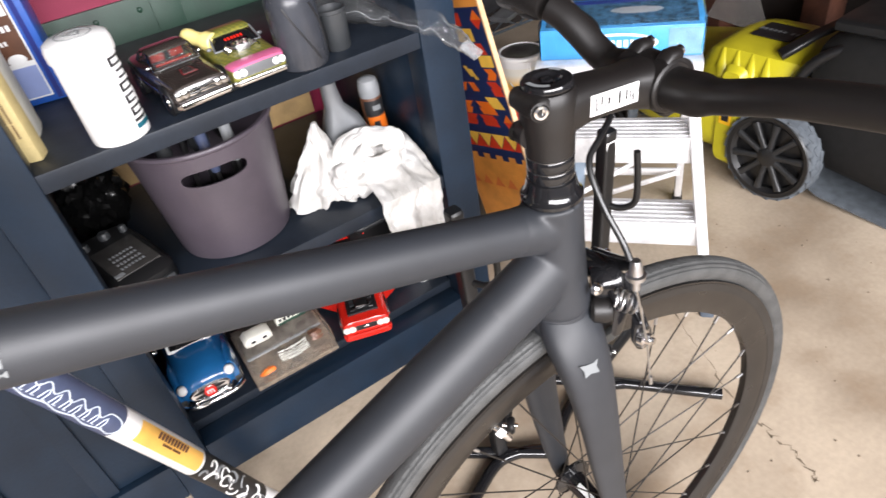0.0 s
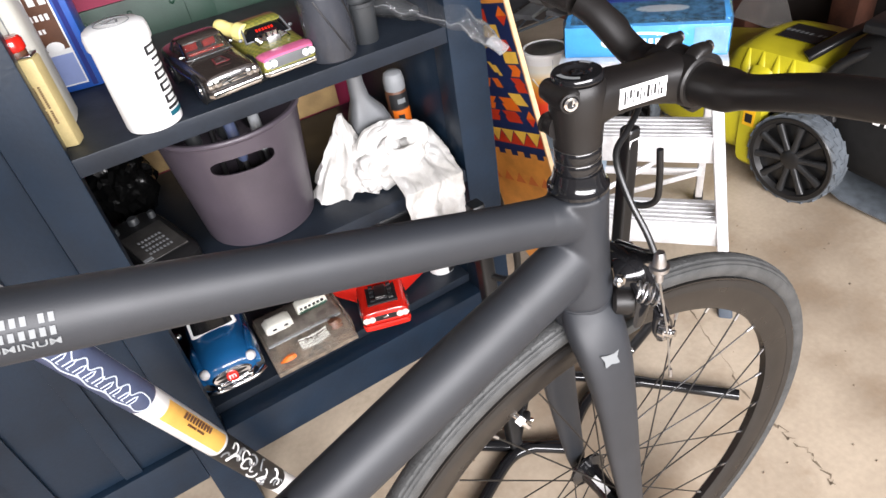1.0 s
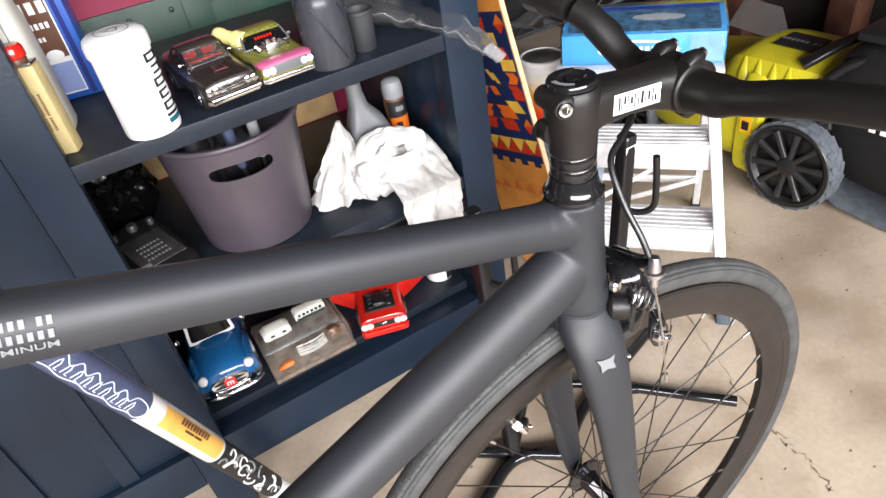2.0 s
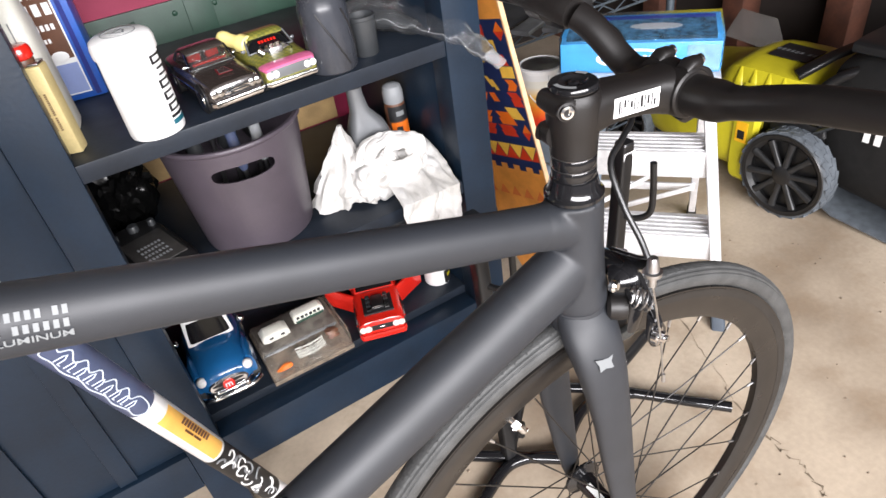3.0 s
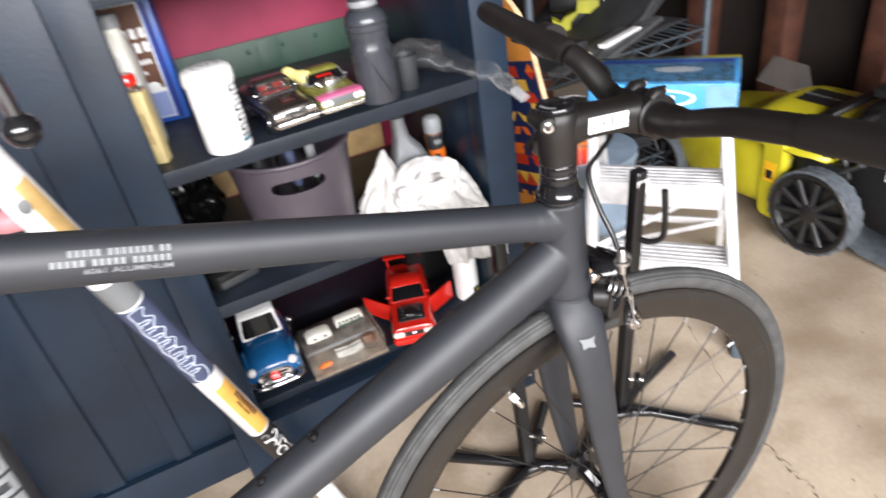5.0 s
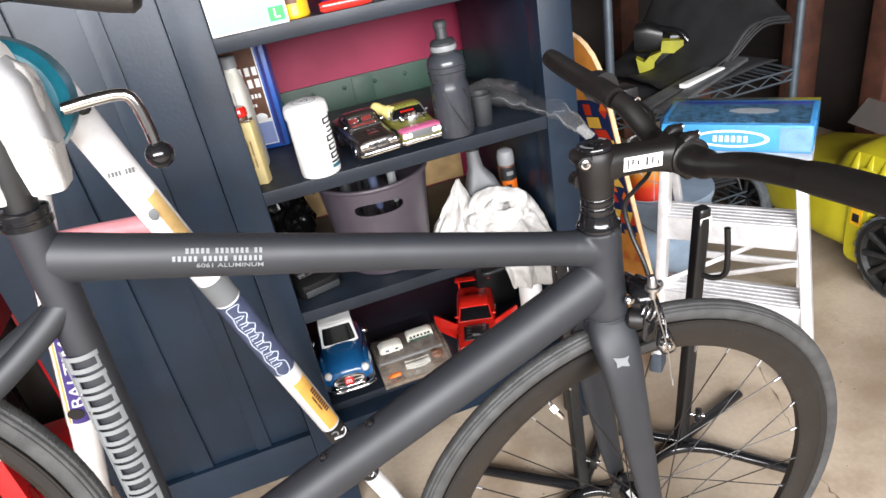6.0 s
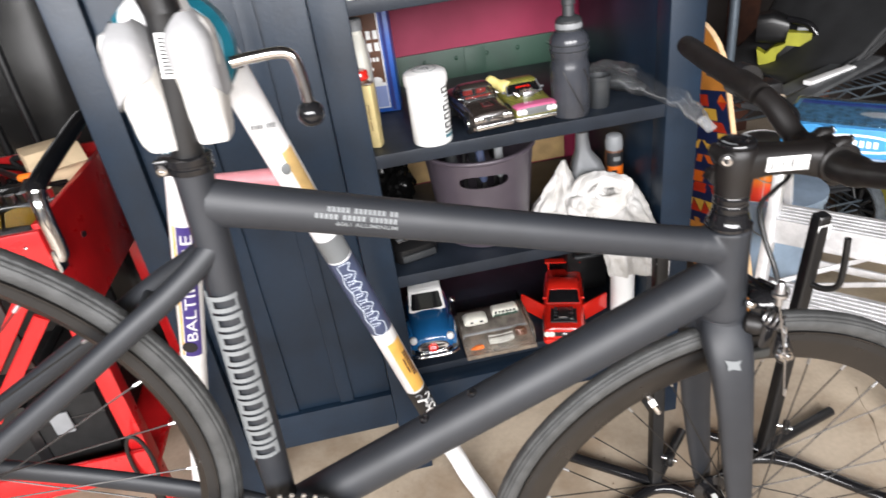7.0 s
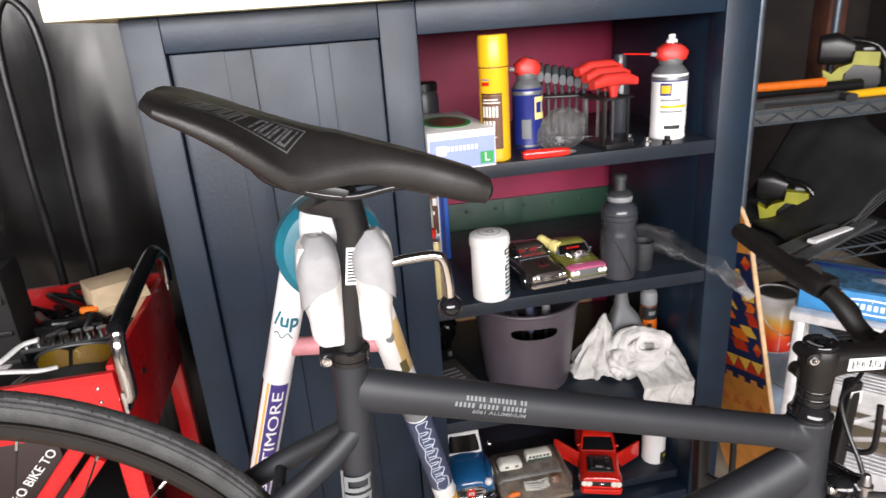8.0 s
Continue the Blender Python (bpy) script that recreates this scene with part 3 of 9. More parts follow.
lm = facing(S @ V((0.0455, -0.0168, 0.8812)), S.to_3x3() @ V((1, 0.02, -0.10)), (0, -1, 0.05))
bm = box(bmesh.new(), (-0.0225, -0.0074, 0), (0.0225, 0.0074, 0.0006))
bmesh.ops.transform(bm, matrix=lm, verts=bm.verts)
part("label", bm, WHITE, stem, "white printed label with dark strokes", False)
for i, (x, w, y0, y1) in enumerate(((-0.0185, 0.0016, -0.005, 0.005), (-0.0160, 0.0008, -0.005, 0.002), (-0.0135, 0.0020, -0.001, 0.005), (-0.0100, 0.0008, -0.005, 0.005), (-0.0070, 0.0022, -0.002, 0.003), (-0.0035, 0.0010, -0.005, 0.005), (0.0000, 0.0010, -0.005, 0.001), (0.0030, 0.0024, -0.004, 0.005), (0.0070, 0.0008, -0.005, 0.005), (0.0098, 0.0020, -0.003, 0.004), (0.0140, 0.0010, -0.005, 0.005), (0.0165, 0.0018, -0.005, 0.000))):
    bm = box(bmesh.new(), (x, y0, 0.0006), (x + w, y1, 0.0010))
    bmesh.ops.transform(bm, matrix=lm, verts=bm.verts)
    part("label_stroke", bm, INK, stem, "", False)
bar_pts = [(0.097, -0.315, 0.922), (0.094, -0.21, 0.913), (0.088, -0.135, 0.903), (0.090, -0.10, 0.893), (0.095, -0.065, 0.880), (0.097, -0.03, 0.873), (0.097, 0.03, 0.873), (0.096, 0.055, 0.880), (0.086, 0.085, 0.906), (0.079, 0.115, 0.917), (0.083, 0.20, 0.921), (0.092, 0.306, 0.926)]
bpath = [S @ p for p in smooth_path(bar_pts, 6)]
n = len(bpath)
part("handlebar", Tube(bpath[8:n - 15], [0.0122] * 17 + [0.0128, 0.0140, 0.0155, 0.0159, 0.0159, 0.0159] + [0.0159] * 4 + [0.0159, 0.0155, 0.0140, 0.0128] + [0.0122] * (n - 23 - 31), 22), BAR, bike, "matt black riser handlebar")
for a, b in ((0, 9), (n - 15, n)):
    q = bpath[a:b]
    part("grip", Tube(q, [0.0128] + [0.0138] * (len(q) - 2) + [0.0128], 20), GRIP, bike, "smooth black foam grip")
# brake lever under the far grip
LV = S @ V((0.088, 0.150, 0.916))
lev = part("brake_lever", Tube(smooth_path([LV + V((0.022, 0.0, -0.016)), LV + V((0.05, 0.03, -0.028)), LV + V((0.052, 0.09, -0.034)), LV + V((0.040, 0.14, -0.030))], 5), (0.0045), 10), BLACK, bike, "black brake lever with steel pivot")
part("lever_clamp", Tube([LV + V((0, -0.010, 0)), LV + V((0, 0.010, 0))], 0.0195, 20), BLACK, lev)
bm = Box((LV.x + 0.008, LV.y - 0.016, LV.z - 0.030), (LV.x + 0.045, LV.y + 0.016, LV.z - 0.006), 0.005)
part("lever_body", bm, BLACK, lev)
part("pivot_bolt", Lathe([(0, 0), (0.0065, 0), (0.007, 0.003), (0.004, 0.005), (0, 0.005)], 14, axis(LV + V((0.032, -0.006, -0.031)), (0, -0.5, -1))), CHROME, lev)
part("barrel", Tube([LV + V((0.03, -0.016, -0.018)), LV + V((0.03, -0.034, -0.018))], 0.0045, 12), CHROME, lev)
part("brake_hose", Tube(smooth_path([LV + V((0.03, -0.034, -0.018)), LV + V((0.030, -0.065, -0.030)), (0.442, 0.045, 0.858), (0.415, 0.010, 0.842), (0.388, -0.006, 0.836), (0.366, -0.016, 0.826), (0.362, -0.034, 0.80), (0.364, -0.052, 0.775), (0.363, -0.062, 0.762)], 6), 0.0026, 10), BLACK, bike, "black brake cable housing")
# front brake caliper
BC = V((0.376, 0, 0.697))
cal = part("brake_caliper", Loft([(BC + V((0.002, -0.040, -0.032)), (0.009, 0, 0), (0, 0, 0.010)), (BC + V((0.006, -0.040, -0.005)), (0.010, 0, 0), (0, 0.004, 0.010)), (BC + V((0.008, -0.022, 0.012)), (0.010, 0, 0), (0, 0.004, 0.011)), (BC + V((0.008, 0.0, 0.012)), (0.011, 0, 0), (0, 0, 0.012)), (BC + V((0.008, 0.024, 0.010)), (0.010, 0, 0), (0, -0.004, 0.011)), (BC + V((0.006, 0.040, -0.006)), (0.010, 0, 0), (0, -0.004, 0.010)), (BC + V((0.002, 0.040, -0.040)), (0.009, 0, 0), (0, 0, 0.010))], 16), GLOSS_BLACK, bike, "gloss black side-pull brake caliper")
part("caliper_arm", Loft([(BC + V((0.018, 0.006, 0.012)), (0.005, 0, 0), (0, 0.002, 0.009)), (BC + V((0.018, -0.025, 0.022)), (0.004, 0, 0), (0, 0.002, 0.007)), (BC + V((0.010, -0.050, 0.040)), (0.004, 0, 0), (0, 0.002, 0.005)), (BC + V((-0.008, -0.066, 0.050)), (0.006, 0, 0), (0, 0.003, 0.005))], 14), GLOSS_BLACK, cal)
part("caliper_arm", Loft([(BC + V((0.016, 0.0, 0.010)), (0.004, 0, 0), (0, 0.003, 0.008)), (BC + V((0.018, -0.030, 0.004)), (0.004, 0, 0), (0, 0.004, 0.008)), (BC + V((0.014, -0.054, -0.020)), (0.004, 0, 0), (0, 0.006, 0.006)), (BC + V((0.010, -0.058, -0.038)), (0.004, 0, 0), (0, 0.006, 0.004))], 14), GLOSS_BLACK, cal)
part("pivot_housing", Lathe([(0.010, -0.016), (0.0175, -0.014), (0.0190, -0.008), (0.0190, 0.006), (0.0165, 0.010), (0.009, 0.012), (0, 0.012)], 28, axis(BC + V((0.012, -0.018, 0.004)), (0.75, -0.62, 0.2))), GLOSS_BLACK, cal, "gloss black pivot housing")
sax = V((0.72, -0.60, -0.30)).normalized()
s1, s2 = frame_axes(sax)
spring_c = BC + V((-0.006, -0.040, 0.006))
part("spring", Tube([spring_c + sax * (0.0009 * q) + (s1 * math.cos(q) + s2 * math.sin(q)) * 0.0088 for q in [0.35 * i for i in range(62)]], 0.0011, 6), STEEL, cal, "steel coil spring")
part("spring_leg", Tube(smooth_path([spring_c + sax * 0.019 + s1 * 0.0088, spring_c + V((0.020, -0.012, -0.014)), BC + V((0.012, -0.058, -0.030))], 6), 0.0011, 6), STEEL, cal)
part("centre_drum", Lathe([(0, -0.010), (0.0100, -0.010), (0.0128, -0.007), (0.0132, 0.004), (0.0118, 0.008), (0.0085, 0.010), (0.0085, 0.014), (0, 0.014)], 28, axis(BC + V((-0.006, -0.026, -0.014)), (0.80, -0.60, -0.05))), BAR, cal, "black centre drum")
part("crown_nut", Lathe([(0, 0), (0.0055, 0), (0.0058, 0.004), (0.0035, 0.006), (0, 0.006)], 12, axis((0.3590, -0.0290, 0.7150), (0.2, -1, 0.1))), CHROME, cal)
part("arm_foot", Loft([(BC + V((0.012, -0.052, -0.020)), (0.006, 0, 0), (0, 0.005, 0.003), 2.4), (BC + V((0.012, -0.056, -0.036)), (0.012, 0, 0), (0, 0.004, 0.003), 2.2), (BC + V((0.016, -0.056, -0.048)), (0.010, 0, 0), (0, 0.004, 0.003), 2.2)], 18), GLOSS_BLACK, cal)
part("pivot_bolt", Lathe([(0, 0), (0.0075, 0), (0.008, 0.003), (0.0045, 0.006), (0.003, 0.0105), (0, 0.011)], 18, axis(BC + V((0.020, 0.002, 0.012)), (1, -0.15, 0.1))), CHROME, cal)
part("barrel_adjuster", Lathe([(0.0, -0.010), (0.0035, -0.010), (0.0035, 0.0), (0.0075, 0.0005), (0.0078, 0.004), (0.0055, 0.005), (0.0045, 0.014), (0.0035, 0.017), (0, 0.017)], 16, axis(BC + V((-0.012, -0.067, 0.050)), (0.02, 0.06, 1))), STEEL, cal, "steel cable barrel adjuster")
part("anchor_bolt", Lathe([(0, -0.003), (0.0085, -0.003), (0.009, 0.002), (0.0055, 0.003), (0.0055, 0.007), (0.003, 0.0075), (0.003, 0.010), (0, 0.010)], 14, axis(BC + V((0.010, -0.060, -0.036)), (0.35, -1, 0.1))), CHROME, cal, "steel cable anchor bolt")
part("inner_cable", Tube([BC + V((-0.012, -0.067, 0.045)), BC + V((0.008, -0.066, -0.036)), BC + V((0.011, -0.070, -0.084))], 0.0009, 6), STEEL, cal)
part("cable_end", Tube([BC + V((0.011, -0.070, -0.078)), BC + V((0.0115, -0.0705, -0.088))], 0.0017, 8), STEEL, cal)
for s in (-1, 1):
    part("brake_pad", Box((BC.x - 0.026, s * 0.0165 - 0.004, 0.622), (BC.x + 0.026, s * 0.0165 + 0.004, 0.634), 0.002), RUBBER, cal)


def wheel(centre, turn, label, ri=0.270):
    """A spoked wheel with a deep black rim."""
    m = Matrix.Translation(centre) @ Matrix.Rotation(turn, 4, "Z") @ Matrix.Rotation(radians(90), 4, "X")
    w = part("wheel_rim", ring([(ri, 0.0), (ri + 0.0005, 0.0045), (ri + 0.006, 0.0075), (0.300, 0.0105), (0.3125, 0.0112), (0.3128, 0.0085), (0.309, 0.007), (0.309, -0.007), (0.3128, -0.0085), (0.3125, -0.0112), (0.300, -0.0105), (ri + 0.006, -0.0075), (ri + 0.0005, -0.0045)], m), RIM, bike, label)
    prof = []
    for k in range(56):
        a = 2 * math.pi * k / 56
        g = 0.0009 if min(abs(a - q) for q in (0.62, 0.98, 5.30, 5.66)) < 0.06 else 0.0
        prof.append((0.3230 + (0.0130 - g) * math.cos(a), (0.0128 - g) * math.sin(a)))
    part("tyre", ring(prof, m, 160), TYRE, w, "grey-black slick road tyre")
    bm = bmesh.new()
    for k in range(150):
        for row, a in enumerate((-0.36, -0.12, 0.12, 0.36)):
            q = 2 * math.pi * (k + 0.5 * (row % 2)) / 150
            box(bm, (0.01285, -0.0007, -0.0030), (0.01312, 0.0007, 0.0030), 0, m @ Matrix.Rotation(q, 4, "Z") @ Matrix.Translation((0.3230, 0, 0)) @ Matrix.Rotation(-a, 4, "Y") @ Matrix.Rotation(0.7 if a > 0 else -0.7, 4, "X"))
    part("tread", bm, TYRE, w, "fine slanted tread ribs", False)
    part("brake_track", ring([(0.3010, 0.01062), (0.3100, 0.01125), (0.3100, 0.01145), (0.3010, 0.01082)], m), BLACK, w)
    part("hub", lathe(bmesh.new(), [(0.0, -0.050), (0.006, -0.050), (0.0075, -0.040), (0.010, -0.036), (0.0255, -0.034), (0.0255, -0.030), (0.014, -0.026), (0.0125, 0.0), (0.014, 0.026), (0.0255, 0.030), (0.0255, 0.034), (0.010, 0.036), (0.0075, 0.040), (0.006, 0.050), (0.0, 0.050)], 28, m), GLOSS_BLACK, w, "black hub with flanges")
    n = 28
    for i in range(n):
        a = 2 * math.pi * (i + 0.5) / n
        side = 1 if i % 2 else -1
        lead = radians(64) * (1 if (i // 2) % 2 else -1)
        p0 = m @ V((0.0225 * math.cos(a + lead), 0.0225 * math.sin(a + lead), side * 0.032))
        p1 = m @ V(((ri + 0.0015) * math.cos(a), (ri + 0.0015) * math.sin(a), side * 0.0015))
        part("spoke", Tube([p0, p1], 0.00092, 5), SPOKE, w)
        part("nipple", Tube([p1, p1 + (p0 - p1).normalized() * 0.011], 0.0018, 6), STEEL, w)
    return w


RIM = pbr("anodised_rim", (0.0085, 0.0072, 0.0066), 0.30, var=0.2, scale=30, bump=0.03, fine=600)
fw = wheel(HUB, STEER, "deep black alloy front rim")
wheel(RHUB, 0, "black alloy rear rim", 0.291)
vm = Matrix.Translation(HUB) @ Matrix.Rotation(STEER, 4, "Z")
va = radians(116)
vp = vm @ V((0.269 * math.cos(va), 0, 0.269 * math.sin(va)))
vq = vm @ V((0.232 * math.cos(va), 0, 0.232 * math.sin(va)))
part("valve", Tube([vp, vp.lerp(vq, 0.5), vp.lerp(vq, 0.55), vq], [0.003, 0.003, 0.0042, 0.0042], 10), CHROME, fw, "chrome inner-tube valve")
bm = box(bmesh.new(), (-0.004, -0.006, -0.0006), (0.004, 0.006, 0.0006))
bmesh.ops.transform(bm, matrix=facing(vm @ V((0.258 * math.cos(va), -0.006, 0.258 * math.sin(va))), (math.cos(va + 1.57), 0, math.sin(va + 1.57)), (0, -1, 0)), verts=bm.verts)
part("paper_tag", bm, WHITE, fw, "small white paper tag", False)
for s in (-1, 1):
    part("axle_nut", Lathe([(0, 0), (0.0095, 0), (0.0095, 0.005), (0.007, 0.006), (0.007, 0.009), (0.0042, 0.010), (0.0040, 0.016), (0, 0.0165)], 6 if s > 0 else 12, axis(HUB + V((0, s * 0.056, 0)), (0, s, 0))), STEEL, fw, "steel axle nut")
lm = facing(HUB + V((-0.005, -0.0140, 0.0015)), (0, 1, 0), (-0.35, 0, 1))
bm = box(bmesh.new(), (-0.013, -0.0038, 0.0), (0.013, 0.0038, 0.0006))
bmesh.ops.transform(bm, matrix=facing(HUB + V((-0.006, 0.0, 0.0128)), (0, 1, 0), (-0.45, 0, 1)), verts=bm.verts)
part("hub_label", bm, WHITE, fw, "white hub sticker", False)

# seatpost, saddle and seat clamp
clamp = part("seat_clamp", Lathe([(0.0178, 0), (0.0192, 0.001), (0.0192, 0.0055), (0.0182, 0.0065), (0.0182, 0.0080), (0.0192, 0.009), (0.0192, 0.014), (0.0178, 0.015)], 32, axis((-0.1672, 0, 0.965), (0.07, 0, 1))), GLOSS_BLACK, bike, "gloss black seat clamp")
part("clamp_bolt", Lathe([(0, 0), (0.0046, 0), (0.0046, 0.003), (0.0022, 0.0034), (0.002, 0.002), (0, 0.002)], 14, axis((-0.187, -0.0100, 0.9735), (-0.25, -1, 0))), CHROME, clamp)
part("clamp_lug", Box((-0.194, -0.010, 0.966), (-0.181, 0.010, 0.981), 0.003), GLOSS_BLACK, clamp)
sp = part("seatpost", Tube([(-0.1665, 0, 0.975), (-0.1515, 0, 1.085), (-0.151, 0, 1.097)], [0.0128, 0.0128, 0.0138], 26), BLACK, bike, "satin black seatpost")
part("post_head", Loft([((-0.150, 0, 1.092), (0.0145, 0, 0), (0, 0.0145, 0)), ((-0.152, 0, 1.106), (0.015, 0, 0), (0, 0.015, 0)), ((-0.163, 0, 1.116), (0.024, 0, 0.004), (0, 0.017, 0), 2.6), ((-0.170, 0, 1.124), (0.024, 0, 0.008), (0, 0.018, 0), 2.8)], 22), BLACK, sp)
part("rail_clamp", Box((-0.017, -0.026, -0.006), (0.017, 0.026, 0.004), 0.003, pose(-0.166, 0, 1.135, 0, 20, 0)), BLACK, sp)
lm = facing((-0.1550, -0.0129, 1.0625), (-0.135, 0, -1), (0.1, -1, 0))
bm = box(bmesh.new(), (-0.0170, -0.0050, -0.0004), (0.0170, 0.0050, 0.0004))
bmesh.ops.transform(bm, matrix=lm, verts=bm.verts)
part("post_label", bm, WHITE, sp, "narrow white printed label", False)
bars("label_print", ["abcdefghij"], 0.0074, lm @ Matrix.Translation((0.0005, 0, 0.0005)), INK, sp, 0.42, 0.0004, None, "", 0.28)
sm = facing((-0.160, 0, 1.1735), (0.943, 0, -0.333), (0.333, 0, 0.943))
sad_st = []
for x, hw, zt, hh, pw in ((-0.137, 0.024, 0.002, 0.004, 2.2), (-0.134, 0.052, 0.002, 0.0065, 2.4), (-0.122, 0.067, 0.002, 0.0080, 3.0), (-0.09, 0.072, 0.001, 0.0105, 3.2), (-0.055, 0.066, -0.001, 0.0135, 3.0), (-0.025, 0.056, -0.002, 0.0150, 2.8), (0.005, 0.043, -0.002, 0.0170, 2.5), (0.04, 0.0285, -0.003, 0.0185, 2.4), (0.08, 0.0220, -0.004, 0.0175, 2.4), (0.125, 0.020, -0.006, 0.0155, 2.4), (0.143, 0.016, -0.009, 0.012, 2.2), (0.148, 0.008, -0.012, 0.006, 2.0)):
    sad_st.append((V((x, 0, zt - hh * 0.4)), V((0, hw, 0)), V((0, 0, hh)), pw))
sbm = Loft(sad_st, 48)
bmesh.ops.subdivide_edges(sbm, edges=[e for e in sbm.edges if abs(e.verts[0].co.x - e.verts[1].co.x) > 0.008], cuts=1)
for v in sbm.verts:
    wing = math.exp(-((v.co.x + 0.004) / 0.056) ** 2)
    v.co.z -= (0.026 * wing + 0.001) * min(1.0, abs(v.co.y) / 0.052) ** 1.7
    v.co.z -= 0.0030 * math.exp(-(v.co.y / 0.008) ** 2) * (1 if v.co.z > -0.002 else 0) * min(1.0, max(0.0, (0.11 - v.co.x) / 0.05))
bmesh.ops.transform(sbm, matrix=sm, verts=sbm.verts)
sad = part("saddle", sbm, pbr("saddle_cover", (0.0125, 0.0112, 0.0105), 0.46, var=0.25, scale=60, bump=0.2, fine=800), bike, "narrow black padded saddle")
for s in (-1, 1):
    bm = bmesh.new()
    sweep(bm, smooth_path([sm @ V(p) for p in ((-0.062, s * 0.024, -0.014), (-0.052, s * 0.0235, -0.034), (-0.030, s * 0.0225, -0.043), (0.02, s * 0.0225, -0.042), (0.06, s * 0.016, -0.026), (0.10, s * 0.010, -0.014))], 6), 0.0036, 10)
    part("saddle_rail", bm, GLOSS_BLACK, sad, "black saddle rail")
pan = bmesh.new()
PL, PW = 0.0415, 0.0130
for x0, x1, y0, y1 in ((-PL, PL, PW - 0.0012, PW), (-PL, PL, -PW, -PW + 0.0012), (-PL, -PL + 0.0012, -PW + 0.0012, PW - 0.0012), (PL - 0.0012, PL, -PW + 0.0012, PW - 0.0012)):
    box(pan, (x0, y0, 0), (x1, y1, 0.0005))
for i in range(10):
    if i == 5:
        continue
    x = -PL + 0.0040 + i * 0.0076
    for y0, y1, xa, xb in ((-PW + 0.003, PW - 0.003, 0, 0.0022), (-PW + 0.003, -PW + 0.0055, 0.0022, 0.0060) if i % 2 else (PW - 0.0055, PW - 0.003, 0.0022, 0.0060), (-PW + 0.003, PW - 0.003, 0.0050, 0.0066)):
        box(pan, (x + xa, y0, 0), (x + xb, y1, 0.0005))
bmesh.ops.subdivide_edges(pan, edges=[e for e in pan.edges if (e.verts[0].co - e.verts[1].co).length > 0.012], cuts=5)
for v in pan.verts:
    v.co.x += 0.45 * v.co.y
bmesh.ops.transform(pan, matrix=sm @ pose(-0.066, -0.0330, 0.05, 0, 0, 1), verts=pan.verts)
sadlet = part("saddle_lettering", pan, DIMLETTER, sad, "grey outlined panel of tall lettering strokes", False)
bpy.context.view_layer.update()
down = sm.to_3x3() @ V((0, 0, -1))
for k, v in enumerate(sadlet.data.vertices):
    hit, place, _, _ = sad.ray_cast(v.co, down)
    if hit:
        v.co = place - down * 0.0005
# lettering on the frame
ttd = (TT1 - TT0).normalized()
def tube_text(x, deg):
    """A pose on the camera side of the top tube, at world x and an angle above its middle."""
    c = TT0.lerp(TT1, (x - TT0.x) / (TT1.x - TT0.x))
    a = radians(deg)
    return facing(c + V((0, -0.0182 * math.cos(a), 0.0206 * math.sin(a))), ttd, (0, -math.cos(a), math.sin(a)))


bars("frame_lettering", ["abcde", "fghijkl", "mn"], 0.0046, tube_text(-0.031, 33), LETTER, bike, 0.26, 0.0004, 0.019)
bars("frame_lettering", ["abcde", "fghij", "klmnop"], 0.0046, tube_text(-0.038, 13), LETTER, bike, 0.30, 0.0004, 0.019)
lettering("frame_lettering", "6061 ALUMINUM", 0.0056, tube_text(-0.0305, -6), LETTER, bike, "grey lettering", 0.056, 0.0003, 0.019, 0.008)
stn = (ST_TOP - BB).normalized()
bm = bmesh.new()
m = facing(BB.lerp(ST_TOP, 0.515) + V((0, -0.0168, 0)), -stn, (0.12, -1, 0))
for i in range(10):
    x = -0.100 + i * 0.0212
    for y0, y1, xa, xb in ((-0.0145, -0.0105, 0, 0.0178), (0.004, 0.0150, 0, 0.0048), (-0.0105, 0.004, 0, 0.0048), (0.0100, 0.0150, 0.0048, 0.0178), (-0.0105, 0.0100, 0.0130, 0.0178)):
        if i % 3 == 1 and xa == 0.0128:
            continue
        q = box(bm, (x + xa, y0, 0), (x + xb, y1, 0.0007))
box(bm, (-0.106, -0.0185, 0), (0.114, -0.0155, 0.0007))
bmesh.ops.subdivide_edges(bm, edges=[e for e in bm.edges if abs((e.verts[0].co - e.verts[1].co).y) > 0.006], cuts=3)
for v in bm.verts:
    a = v.co.y / 0.0176
    r = 0.0176 + v.co.z
    v.co.y, v.co.z = r * math.sin(a), r * math.cos(a) - 0.0168 + 0.0002
bmesh.ops.transform(bm, matrix=m, verts=bm.verts)
part("seat_tube_lettering", bm, LETTER, bike, "tall grey block lettering strokes", False)
# cranks and chainring
cr = part("chainring", ring([(0.088, -0.0015), (0.0905, -0.0015), (0.0905, 0.0015), (0.088, 0.0015), (0.070, 0.002), (0.070, -0.002)], Matrix.Translation(BB + V((0, -0.043, 0))) @ Matrix.Rotation(radians(90), 4, "X"), 64), BLACK, bike, "black toothed chainring with crank")
bm = bmesh.new()
for i in range(46):
    a = 2 * math.pi * i / 46
    box(bm, (-0.0022, -0.001, 0.0), (0.0022, 0.001, 0.0055), 0, Matrix.Translation(BB + V((0, -0.043, 0))) @ Matrix.Rotation(a, 4, "Y") @ Matrix.Translation((0, 0, 0.0895)))
part("teeth", bm, STEEL, cr)
part("crank_arm", Loft([(BB + V((0, -0.058, 0)), (0.013, 0, 0.004), (0, 0.008, 0)), (BB + V((0.03, -0.062, -0.05)), (0.009, 0, 0.005), (0, 0.006, 0)), (BB + V((0.06, -0.066, -0.155)), (0.008, 0, 0.002), (0, 0.006, 0))], 14), BLACK, cr)
bm = bmesh.new()
